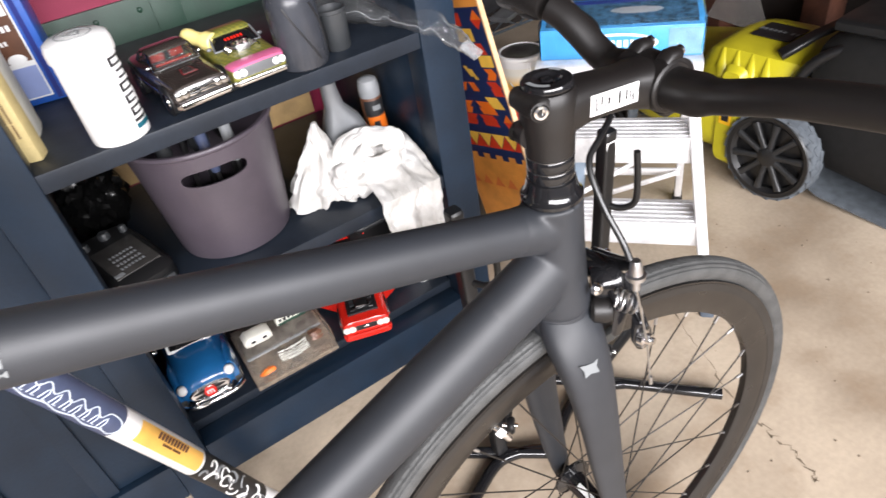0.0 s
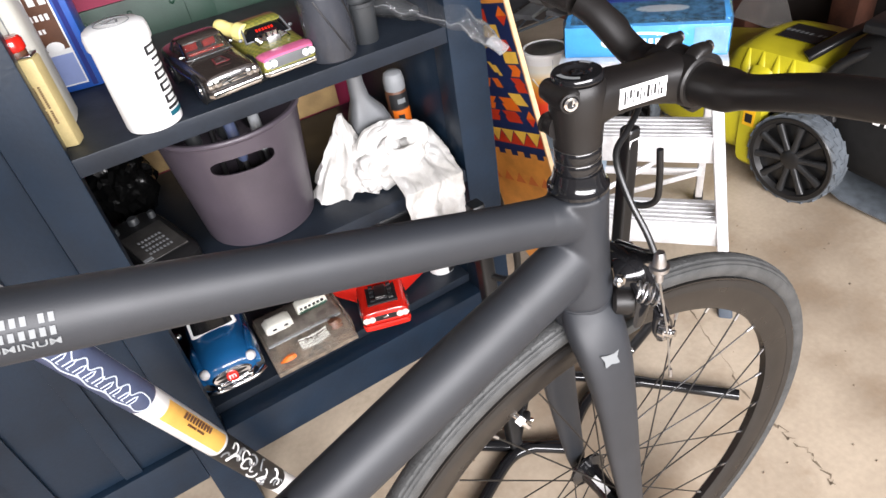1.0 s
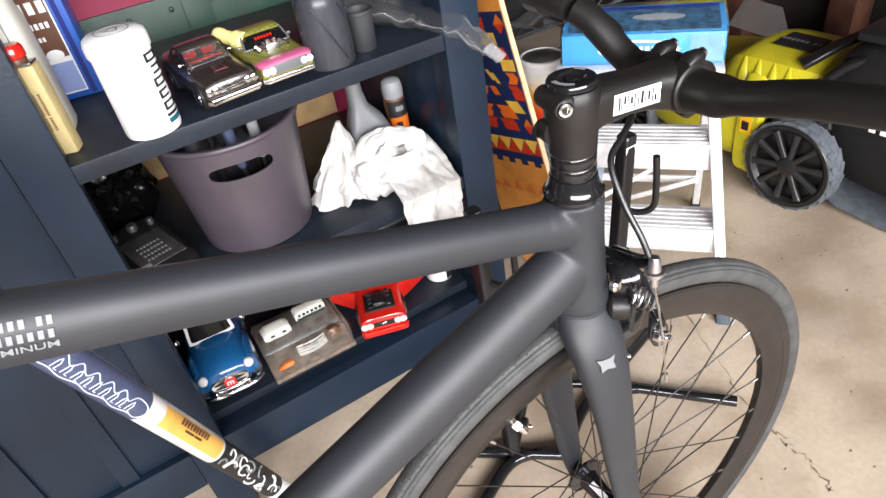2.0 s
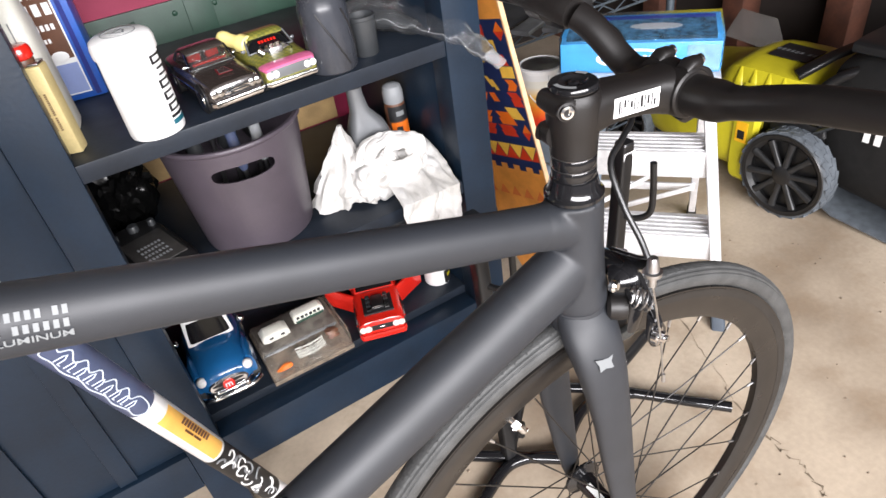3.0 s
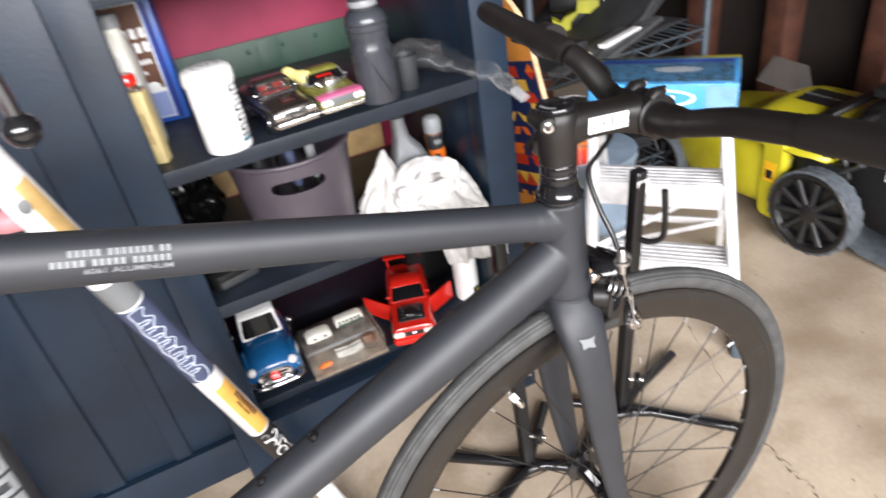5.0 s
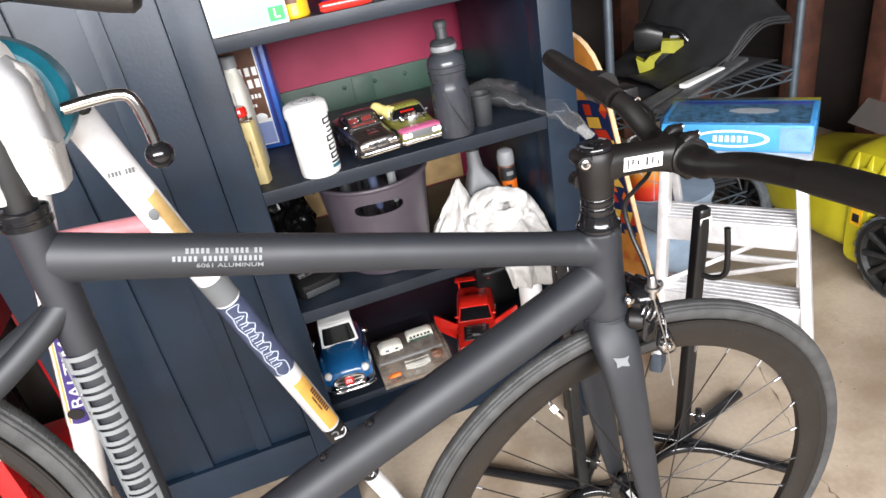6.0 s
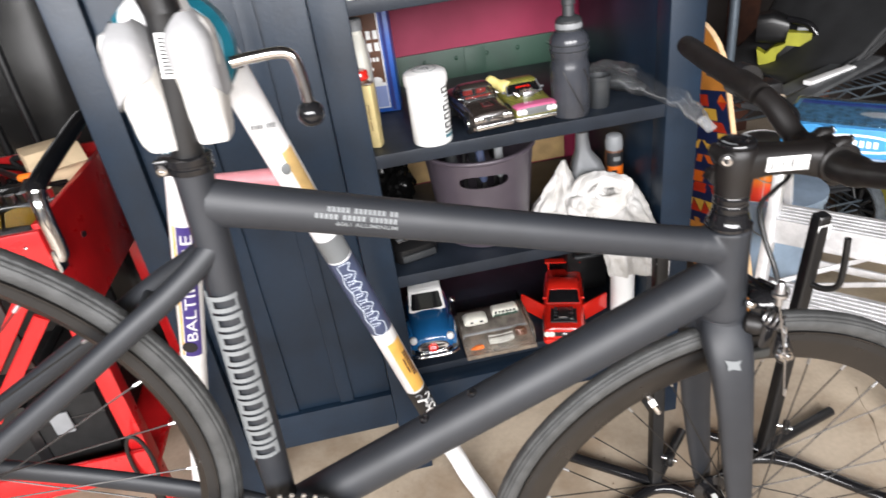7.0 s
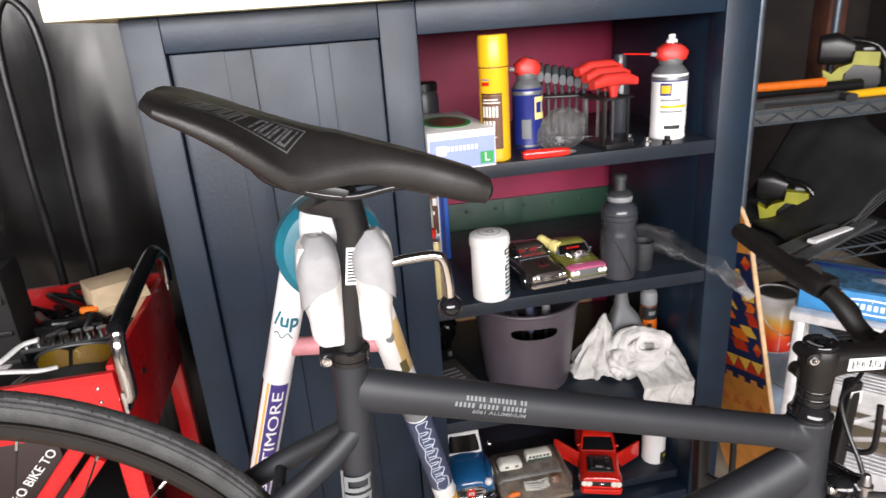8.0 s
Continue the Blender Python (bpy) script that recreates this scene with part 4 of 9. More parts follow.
for i in range(5):
    a = 2 * math.pi * i / 5
    sweep(bm, [BB + V((0, -0.046, 0)), BB + V((0.074 * math.cos(a), -0.044, 0.074 * math.sin(a)))], (0.007), 10)
part("spider", bm, BLACK, cr)
part("chain", ring([(0.0905, -0.003), (0.0955, -0.003), (0.0955, 0.003), (0.0905, 0.003)], Matrix.Translation(RHUB + V((0, -0.043, 0))) @ Matrix.Rotation(radians(90), 4, "X") @ Matrix.Diagonal((0.36, 0.36, 1, 1)), 32), STEEL, cr)

# ---- repair stand ----
stand = thing("repair_stand", "white tubular bicycle repair stand covered in stickers", "repair stand", pose(-0.19, -0.2, 0))
SO = V((-0.19, -0.2, 0))


def sp_(x, y, z):
    return V((x, y, z)) - SO


LEGS = {"right": (sp_(-0.150, -0.328, 1.045), sp_(0.060, -0.030, 0.019)), "left": (sp_(-0.199, -0.285, 1.045), sp_(-0.502, -0.050, 0.019))}
legs = {}
for k, (a, b) in LEGS.items():
    path = [a, b]
    if k == "right":
        path = [a, a.lerp(b, 0.45), a.lerp(b, 0.86)] + smooth_path([a.lerp(b, 0.90), sp_(0.0555, -0.048, 0.060), sp_(0.070, -0.074, 0.030), sp_(0.090, -0.125, 0.0205), sp_(0.112, -0.220, 0.0205)], 6)
    legs[k] = part("leg", Tube(path, 0.0190, 24), WHITE_PAINT, stand, "white painted leg tube with stickers")
    e, d = path[-1], (path[-1] - path[-2]).normalized()
    part("rubber_foot", Tube([e - d * 0.03, e], [0.0204, 0.0204], 20), BLACK, legs[k])


def sticker(leg, z0, z1, material, label="", half=95, turn=0.0, lift=0.0006):
    """A wrapped sticker on a leg between two heights, on the side towards the room."""
    a, b = LEGS[leg]
    d = (a - b).normalized()
    p0, p1 = b + d * ((z0 - b.z) / d.z), b + d * ((z1 - b.z) / d.z)
    n = V((0.05 + turn, -1, 0.25))
    n = (n - d * n.dot(d)).normalized()
    s = d.cross(n)
    bm = bmesh.new()
    q = []
    for i in range(15):
        w = radians(-half + 2 * half * i / 14)
        o = (n * math.cos(w) + s * math.sin(w)) * (0.0190 + lift)
        q.append((bm.verts.new(p0 + o), bm.verts.new(p1 + o)))
    for (u, v), (x, y) in zip(q, q[1:]):
        bm.faces.new((u, v, y, x))
    return part("sticker", bm, material, legs[leg], label)


def leg_pose(leg, z, turn=0.0, flip=False):
    a, b = LEGS[leg]
    d = (a - b).normalized()
    n = V((0.05 + turn, -1, 0.25))
    n = (n - d * n.dot(d)).normalized()
    return facing(b + d * ((z - b.z) / d.z) + n * 0.0200, -d if not flip else d, n)


sticker("right", 0.545, 0.715, NAVYSTICK, "dark blue sticker with a white outline", 88)
TAN = pbr("tan_sticker", (0.60, 0.40, 0.16), 0.4, var=0.2, bump=0.0)
sticker("right", 0.368, 0.515, GOLD, "gold printed sticker", 40, 0.55)
sticker("right", 0.15, 0.362, INK, "black and white printed sticker", 95)
sticker("right", 0.718, 0.760, LETTER, "grey printed sticker", 85)
sticker("right", 0.815, 0.905, TAN, "tan worn sticker", 26, 0.85)
bars("sticker_print", ["abcd", "efg"], 0.006, leg_pose("right", 0.945, 0.1) @ Matrix.Rotation(radians(70), 4, "Z"), LETTER, legs["right"], 0.2, 0.0005, None, "", 0.5)
part("sticker_mark", Ball(leg_pose("right", 0.885, 0.0).to_translation(), 0.006, 10, (1, 0.3, 1.3)), LETTER, legs["right"])
sticker("right", 0.815, 0.838, pbr("olive_sticker", (0.10, 0.085, 0.03), 0.4), "dark olive small sticker", 16, 0.30, 0.0009)
bm = bmesh.new()
rng = random.Random(4)
PALEINK = pbr("pale_blue_ink", (0.50, 0.55, 0.62), 0.4, var=0.1, bump=0.0)
m = leg_pose("right", 0.63)
pts = [(-0.088, 0.000), (-0.084, 0.010)] + [(-0.074 + 0.0125 * i, 0.0115 if i % 2 else 0.0035) for i in range(12)] + [(0.084, 0.009), (0.090, 0.0), (0.083, -0.010)] + [(0.066 - 0.022 * i, -0.0125 if i % 2 else -0.0085) for i in range(7)] + [(-0.084, -0.009)]
loop = []
for x, y in pts:
    w = y / 0.0195
    loop.append(m @ V((x, 0.0197 * math.sin(w), 0.0197 * math.cos(w) - 0.0195)))
sweep(bm, smooth_path(loop + [loop[0]], 4), 0.00085, 5)
part("sticker_outline", bm, PALEINK, legs["right"], "white looping outline")
def on_leg(m, x, y, lift=0.0):
    w = y / 0.0195
    return m @ V((x, (0.0197 + lift) * math.sin(w), (0.0197 + lift) * math.cos(w) - 0.0195))


m = leg_pose("right", 0.256, 0.15)
for i in range(16):
    cx, cy = -0.098 + i * 0.013, rng.uniform(-0.010, 0.012)
    a0, span, rx, ry = rng.uniform(0, 6.28), rng.uniform(2.2, 5.4), rng.uniform(0.006, 0.014), rng.uniform(0.005, 0.011)
    bm = bmesh.new()
    sweep(bm, [on_leg(m, cx + rx * math.cos(a0 + span * k / 14), cy + ry * math.sin(a0 + span * k / 14)) for k in range(15)], rng.uniform(0.0010, 0.0026), 6)
    part("sticker_print", bm, WHITE if i % 3 else MIDGREY, legs["right"])
m = leg_pose("right", 0.63)
for i in range(9):
    x = -0.066 + i * 0.0155
    bm = bmesh.new()
    sweep(bm, [on_leg(m, x + dx, y) for dx, y in ((0, -0.007), (0.001, 0.003), (0.004, 0.006), (0.006, 0.001), (0.006, -0.007), (0.010, -0.007))], 0.0007, 5)
    part("sticker_print", bm, PALEINK, legs["right"])
bars("sticker_print", ["abcdefghij"], 0.008, leg_pose("right", 0.445, 0.55) @ Matrix.Translation((0, 0.006, 0.0)), BROWN, legs["right"], 0.3, 0.0006, 0.0197)
bars("sticker_print", ["abcdefgh", "ijklmno"], 0.003, leg_pose("right", 0.445, 0.55) @ Matrix.Translation((0, -0.002, 0.0)), BROWN, legs["right"], 0.3, 0.0006, 0.0197)
sticker("left", 0.56, 0.818, WHITE, "white sticker with purple letters", 100)
PURPLEINK = pbr("purple_ink", (0.055, 0.035, 0.20), 0.4, var=0.1, bump=0)
for off, mt, wd in ((16, PURPLEINK, 36), (-30, GOLD, 5), (-74, INK, 16)):
    a, b = LEGS["left"]
    d = (a - b).normalized()
    n = V((0.05, -1, 0.25))
    n = (n - d * n.dot(d)).normalized()
    s = d.cross(n)
    bm = bmesh.new()
    q = []
    for i in range(8):
        w = radians(off - wd + 2 * wd * i / 7)
        o = (n * math.cos(w) + s * math.sin(w)) * 0.0201
        q.append([bm.verts.new(b + d * ((z - b.z) / d.z) + o) for z in (0.575, 0.813)])
    for (u, v), (x, y) in zip(q, q[1:]):
        bm.faces.new((u, v, y, x))
    part("sticker_stripe", bm, mt, legs["left"])
lettering("sticker_lettering", "BALTIMORE", 0.0215, leg_pose("left", 0.7035, 0.28, True), WHITE, legs["left"], "white lettering", 0.205, 0.0004, 0.0203)
part("sticker_roundel", Lathe([(0, 0), (0.011, 0), (0.011, 0.0012), (0, 0.0012)], 20, leg_pose("left", 0.595) @ Matrix.Translation((0, 0, -0.0004))), INK, legs["left"], "dark round emblem")
lettering("sticker_lettering", "/up", 0.030, leg_pose("left", 0.915) @ Matrix.Rotation(radians(90), 4, "Z"), TEAL, legs["left"], "teal lettering", 0.033, 0.0005, None, 0.02, 0.0200)
bm = bmesh.new()
m = leg_pose("left", 0.893) @ Matrix.Rotation(radians(90), 4, "Z")
sweep(bm, [m @ V((0.0202 * math.sin(w), 0.004 * math.sin(9 * w), 0.0202 * math.cos(w) - 0.0202)) for w in [radians(-40 + 5 * k) for k in range(15)]], 0.0008, 5)
part("sticker_squiggle", bm, TEAL, legs["left"])
part("cross_brace", Tube([LEGS["left"][0].lerp(LEGS["left"][1], 0.18), LEGS["right"][0].lerp(LEGS["right"][1], 0.18)], (0.0125), 18), pbr("faded_pink_paint", (0.50, 0.20, 0.22), 0.5, var=0.2), stand, "faded pink cross brace")
CH = sp_(-0.172, -0.40, 1.047)
part("head_disc", Lathe([(0, -0.03), (0.044, -0.03), (0.054, -0.022), (0.056, 0.0), (0.054, 0.018), (0.046, 0.026), (0, 0.030)], 40, axis(CH, (0.05, -1, 0.1))), TEAL, stand, "scuffed teal plastic clamp head")
part("head_socket", Tube([sp_(-0.182, -0.322, 1.05), sp_(-0.178, -0.38, 1.05)], 0.036, 24), WHITE_PAINT, stand)
part("clamp_body", Loft([(sp_(-0.170, -0.425, 1.056), (0.029, 0, 0), (0, 0, 0.048), 4), (sp_(-0.170, -0.455, 1.054), (0.028, 0, 0), (0, 0, 0.046), 4), (sp_(-0.168, -0.470, 1.046), (0.028, 0, 0), (0, 0, 0.038), 4)], 24), WHITE_PAINT, stand, "white cast clamp body")
for k, (x, hw) in enumerate(((-0.1835, 0.0178), (-0.1370, 0.0172))):
    s = -1 if k == 0 else 1
    rows = ((0.9865, 0.55, 0.014, 0.004), (0.9890, 0.80, 0.021, 0.003), (0.9960, 0.86, 0.024, 0.002), (1.012, 0.92, 0.0255, 0.0015), (1.032, 1.0, 0.027, 0.0), (1.050, 1.06, 0.0285, 0.0), (1.064, 1.08, 0.0285, 0.0), (1.074, 0.98, 0.027, -0.001), (1.082, 0.72, 0.022, -0.003), (1.087, 0.35, 0.012, -0.004))
    bm = Loft([(sp_(x - s * o, -0.488, z), (hw * f, 0, 0), (0, d, 0), 3.2) for z, f, d, o in rows], 48)
    bmesh.ops.subdivide_edges(bm, edges=[e for e in bm.edges if abs(e.verts[0].co.z - e.verts[1].co.z) > 0.008], cuts=2)
    for v in bm.verts:
        q = v.co + V((k * 3.0, 0, 0))
        crease = abs(noise.noise(V((q.x * 60, q.y * 60, q.z * 22)))) - 0.25
        v.co += V((s * crease * 0.0035, -crease * 0.004, 0.003 * noise.noise(q * 50)))
    jw = part("clamp_jaw", bm, CLOTH, stand, "white cloth-wrapped clamp jaw")
    bm = bmesh.new()
    grid = []
    for i in range(13):
        u = i / 12
        line = []
        for j in range(33):
            w = -math.pi * 1.1 + math.pi * 1.2 * j / 32
            cw, sw = math.cos(w), math.sin(w)
            low = 1.046 - 0.022 * max(0.0, s * cw) + 0.010 * max(0.0, -s * cw)
            z = low + (1.0905 - low) * u
            f = 1.13 if z < 1.066 else max(0.38, 1.13 - 0.74 * ((z - 1.066) / 0.0245) ** 1.8)
            d = 0.0314 * min(1.0, f)
            e = 2 / 3.0
            p = sp_(x, -0.488, z) + V((hw * f * math.copysign(abs(cw) ** e, cw), d * math.copysign(abs(sw) ** e, sw), 0))
            cr = noise.noise(V((p.x * 55 + 7, p.y * 55, p.z * 40)))
            line.append(bm.verts.new(p + V((s * 0.0022 * cr, -0.0026 * cr - 0.0008, 0.002 * cr))))
        grid.append(line)
    for r0, r1 in zip(grid, grid[1:]):
        for j in range(32):
            bm.faces.new((r0[j], r0[j + 1], r1[j + 1], r1[j]))
    part("mesh_cover", bm, MESH, jw, "grey mesh fabric wrapped over the pad")
hd = part("clamp_handle", Tube(smooth_path([sp_(-0.118, -0.455, 1.040), sp_(-0.10, -0.452, 1.041), sp_(-0.074, -0.452, 1.041), sp_(-0.0645, -0.452, 1.034), sp_(-0.061, -0.452, 1.012), sp_(-0.0605, -0.452, 0.992)], 5), 0.0052, 14), CHROME, stand, "bent chrome clamp handle")
part("knob", Ball(sp_(-0.0605, -0.452, 0.984), 0.0125, 18), GLOSS_BLACK, hd, "black ball knob")
part("leg_bolt", Lathe([(0, 0), (0.008, 0), (0.008, 0.004), (0.004, 0.006), (0, 0.006)], 10, axis(sp_(-0.128, -0.345, 1.02), (0.4, -1, 0.2))), BLACK, stand)

# ---- behind and in the cabinet ----
trunk = thing("storage_chest", "maroon chest with riveted green metal edging, standing behind the shelves", "chest", pose(0.24, 0.53, 0))
part("trunk_body", Box((-0.34, -0.06, 0.0), (0.36, 0.30, 1.40), 0.004), MAGENTA, trunk)
band = part("edge_band", Box((-0.342, -0.068, 0.660), (0.362, -0.0605, 0.818), 0.002), GREEN, trunk, "riveted dark green metal band")
for i in range(9):
    part("rivet", Ball((-0.30 + i * 0.075, -0.069, 0.796), 0.005, 10, (1, 0.5, 1)), GREEN, band)
part("edge_plate", Box((0.02, -0.0715, 0.70), (0.07, -0.0685, 0.815), 0.001), GREEN, band)
box_ = thing("wooden_crate", "pale plywood board leaning behind the shelf", "crate", pose(0.25, 0.425, SHELF["C"]))
part("board", Box((-0.24, 0.0, 0.0), (0.235, 0.018, 0.175), 0.002), PLY, box_)
for i in range(5):
    part("slot", Box((-0.21 + i * 0.03, -0.0012, 0.06), (-0.204 + i * 0.03, 0.0, 0.12), 0), BROWN, box_)

B, A_, C_, D_ = SHELF["B"], SHELF["A"], SHELF["C"], SHELF["D"]


def can(name, label, category, x, y, z, r, h, body, parts=(), shoulder=0.75, neck=0.012, seg=28, rz=0):
    """An upright round can with a rolled base and a domed top."""
    t = thing(name, label, category, pose(x, y, z, 0, 0, rz))
    part("body", Lathe([(r * 0.94, 0), (r, 0.003), (r, 0.005), (r * 0.985, 0.007), (r * 0.985, h - 0.004), (r, h - 0.003), (r, h), (r * 0.93, h + 0.002)], seg), body, t)
    return t


wipes = thing("wipes_canister", "white plastic wipes canister with a round lid", "canister", pose(0.107, 0.027, B, 0, 0, 8) @ Matrix.Diagonal((1, 1, 0.94, 1)))
part("body", Lathe([(0.030, 0), (0.0335, 0.002), (0.0345, 0.006), (0.0345, 0.110), (0.0335, 0.112)], 40), WHITE, wipes)
part("lid", Lathe([(0.0362, 0.110), (0.0370, 0.112), (0.0370, 0.124), (0.0350, 0.131), (0.029, 0.135), (0, 0.1358)], 40), WHITE, wipes, "white snap lid with a round emblem")
part("emblem", ring([(0.0195, 0.0), (0.0205, 0.0), (0.0205, 0.0006), (0.0195, 0.0006)], Matrix.Translation((0, 0, 0.1353)), 40), MIDGREY, wipes)
bm = bmesh.new()
for dx, dy, a in ((0.0, 0.004, 30), (-0.004, -0.003, -40), (0.006, -0.002, 75)):
    box(bm, (-0.008, -0.0012, 0), (0.008, 0.0012, 0.0006), 0, pose(dx, dy, 0.1356, 0, 0, a))
part("emblem_strokes", bm, MIDGREY, wipes)


def wrapped(parent, name, r, z0, z1, a0, a1, material, label="", steps=10):
    """A label on a round thing from height z0 to z1 and angle a0 to a1 (0 faces -y, growing to +x)."""
    bm = bmesh.new()
    q = []
    for i in range(steps + 1):
        w = radians(a0 + (a1 - a0) * i / steps - 90)
        q.append((bm.verts.new((r * math.cos(w), r * math.sin(w), z0)), bm.verts.new((r * math.cos(w), r * math.sin(w), z1))))
    for (u, v), (x, y) in zip(q, q[1:]):
        bm.faces.new((u, x, y, v))
    return part(name, bm, material, parent, label)


for i, z in enumerate((0.030, 0.046, 0.062, 0.078, 0.094)):
    for z0, z1, a0, a1 in ((z, z + 0.0115, 26, 33), (z, z + 0.0115, 58, 68), (z + 0.0085, z + 0.0115, 33, 58), (z, z + 0.0030, 33, 58)):
        if (i, a0, z0 == z) not in ((1, 58, True), (3, 26, True)):
            wrapped(wipes, "print_stroke", 0.0349, z0, z1, a0, a1, INK, "", 5)
wrapped(wipes, "print_line", 0.0349, 0.022, 0.026, 24, 120, INK)
wrapped(wipes, "print_line", 0.0349, 0.013, 0.0195, 24, 120, TEAL)
wrapped(wipes, "print_panel", 0.0349, 0.028, 0.106, 74, 140, INK, "black print down the side")


def toy_car(name, label, x, y, z, rz, length, width, style, paint, extra):
    """A die-cast car that looks towards -y, built from lofted sections."""
    t = thing(name, label, "toy car", pose(x, y, z, 0, 0, rz))
    L, W = length, width / 2
    g = 0.010 * L / 0.17
    k = L / 0.17
    if style == "rounded":
        prof = ((-0.5, 0.62, 0.030, 0.052), (-0.47, 0.80, 0.024, 0.060), (-0.38, 0.86, 0.018, 0.068), (-0.2, 0.84, 0.014, 0.073), (-0.05, 0.90, 0.012, 0.072), (0.15, 0.96, 0.012, 0.066), (0.38, 0.92, 0.014, 0.062), (0.47, 0.80, 0.018, 0.052), (0.5, 0.6, 0.024, 0.044))
        cab_ = ((-0.08, 0.70, 0.066, 0.074), (0.0, 0.70, 0.066, 0.105), (0.1, 0.70, 0.066, 0.110), (0.16, 0.66, 0.06, 0.108))
    else:
        prof = ((-0.5, 0.86, 0.014, 0.034), (-0.485, 0.93, 0.011, 0.038), (-0.40, 0.98, 0.009, 0.040), (-0.2, 0.99, 0.008, 0.043), (-0.1, 1.0, 0.008, 0.045), (0.2, 1.0, 0.008, 0.046), (0.42, 0.98, 0.010, 0.045), (0.485, 0.92, 0.012, 0.042), (0.5, 0.84, 0.016, 0.037))
        cab_ = ((-0.14, 0.84, 0.036, 0.044), (-0.03, 0.74, 0.036, 0.0590), (0.12, 0.72, 0.036, 0.0605), (0.28, 0.80, 0.036, 0.047))
    st = [((0, f * L, (a + b) / 2 * k), (w * W, 0, 0), (0, 0, (b - a) / 2 * k), 4 if style != "rounded" else 2.8) for f, w, a, b in prof]
    part("body", Loft(st, 28), paint, t)
    if style == "rounded":
        part("windscreen_frame", Loft([((0, -0.085 * L, 0.071 * k), (0.74 * W, 0, 0), (0, 0.004 * k, 0.002), 4), ((0, -0.02 * L, 0.110 * k), (0.66 * W, 0, 0), (0, 0.004 * k, 0.002), 4)], 24), WHITE, t, "white windscreen frame")
        part("glass", Loft([((0, -0.089 * L, 0.076 * k), (0.64 * W, 0, 0), (0, 0.0042 * k, 0.002), 4), ((0, -0.030 * L, 0.1055 * k), (0.58 * W, 0, 0), (0, 0.0042 * k, 0.002), 4)], 24), GLOSS_BLACK, t)
        part("roof", Loft([((0, -0.02 * L, 0.108 * k), (0.66 * W, 0, 0), (0, 0, 0.003 * k), 3), ((0, 0.2 * L, 0.112 * k), (0.66 * W, 0, 0), (0, 0, 0.004 * k), 3), ((0, 0.32 * L, 0.075 * k), (0.6 * W, 0, 0), (0, 0, 0.012 * k), 3)], 20), WHITE, t, "white roof")
        for s in (-1, 1):
            part("fender", Loft([((s * 0.80 * W, -0.42 * L, 0.040 * k), (0.17 * W, 0, 0), (0, 0, 0.020 * k)), ((s * 0.86 * W, -0.30 * L, 0.040 * k), (0.20 * W, 0, 0), (0, 0, 0.028 * k)), ((s * 0.88 * W, -0.1 * L, 0.034 * k), (0.16 * W, 0, 0), (0, 0, 0.024 * k)), ((s * 0.92 * W, 0.1 * L, 0.028 * k), (0.08 * W, 0, 0), (0, 0, 0.012 * k))], 18), paint, t)
            part("headlight", Ball((s * 0.72 * W, -0.462 * L, 0.052 * k), 0.0075 * k, 14), WHITE, t)
            part("mirror", Ball((s * 1.06 * W, -0.10 * L, 0.085 * k), 0.0055 * k, 10), CHROME, t)
        for z0, hw in ((0.020, 0.98), (0.029, 0.7)):
            pts = [(-hw * W, -0.455 * L, z0 * k), (-hw * 0.6 * W, -0.515 * L, z0 * k), (hw * 0.6 * W, -0.515 * L, z0 * k), (hw * W, -0.455 * L, z0 * k)]
            part("bumper", Tube(smooth_path(pts, 5), 0.0042 * k if z0 < 0.025 else 0.0026 * k, 10), CHROME, t)
        part("grille", Loft([((0, -0.490 * L, 0.039 * k), (0.66 * W, 0, 0), (0, 0, 0.0135 * k), 2.2), ((0, -0.512 * L, 0.038 * k), (0.58 * W, 0, 0), (0, 0, 0.0100 * k), 2.2)], 28), CHROME, t, "chrome grille")
        for s in (-1, 1):
            part("overrider", Ball((s * 0.52 * W, -0.512 * L, 0.024 * k), 0.0055 * k, 10, (0.7, 0.8, 1.4)), CHROME, t)
        part("grille_gap", Loft([((0, -0.5125 * L, 0.0415 * k), (0.50 * W, 0, 0), (0, 0, 0.0026 * k), 2.4), ((0, -0.5135 * L, 0.0415 * k), (0.50 * W, 0, 0), (0, 0, 0.0026 * k), 2.4)], 20), INK, t)
        part("grille_gap", Loft([((0, -0.5125 * L, 0.0345 * k), (0.50 * W, 0, 0), (0, 0, 0.0026 * k), 2.4), ((0, -0.5135 * L, 0.0345 * k), (0.50 * W, 0, 0), (0, 0, 0.0026 * k), 2.4)], 20), INK, t)
        bd = part("badge", Lathe([(0, 0), (0.0085 * k, 0), (0.0085 * k, 0.003), (0.007 * k, 0.004), (0, 0.004)], 20, axis((0, -0.511 * L, 0.039 * k), (0, -1, 0.15))), TOYRED, t, "round red badge")
        lettering("badge_letter", "m", 0.014 * k, facing((0, -0.511 * L - 0.0042, 0.0405 * k), (1, 0, 0), (0, -1, 0.15)), WHITE, bd)
        ht, hw_ = 0.020 * k, 0.019 * k
    else:
        glass = extra.get("glass", GLOSS_BLACK)
        part("cabin_glass", Loft([((0, f * L, (a + b) / 2 * k), (w * W * 0.97, 0, 0), (0, 0, (b - a) / 2 * k * 0.985), 4) for f, w, a, b in cab_], 24), glass, t, "glazed cabin")
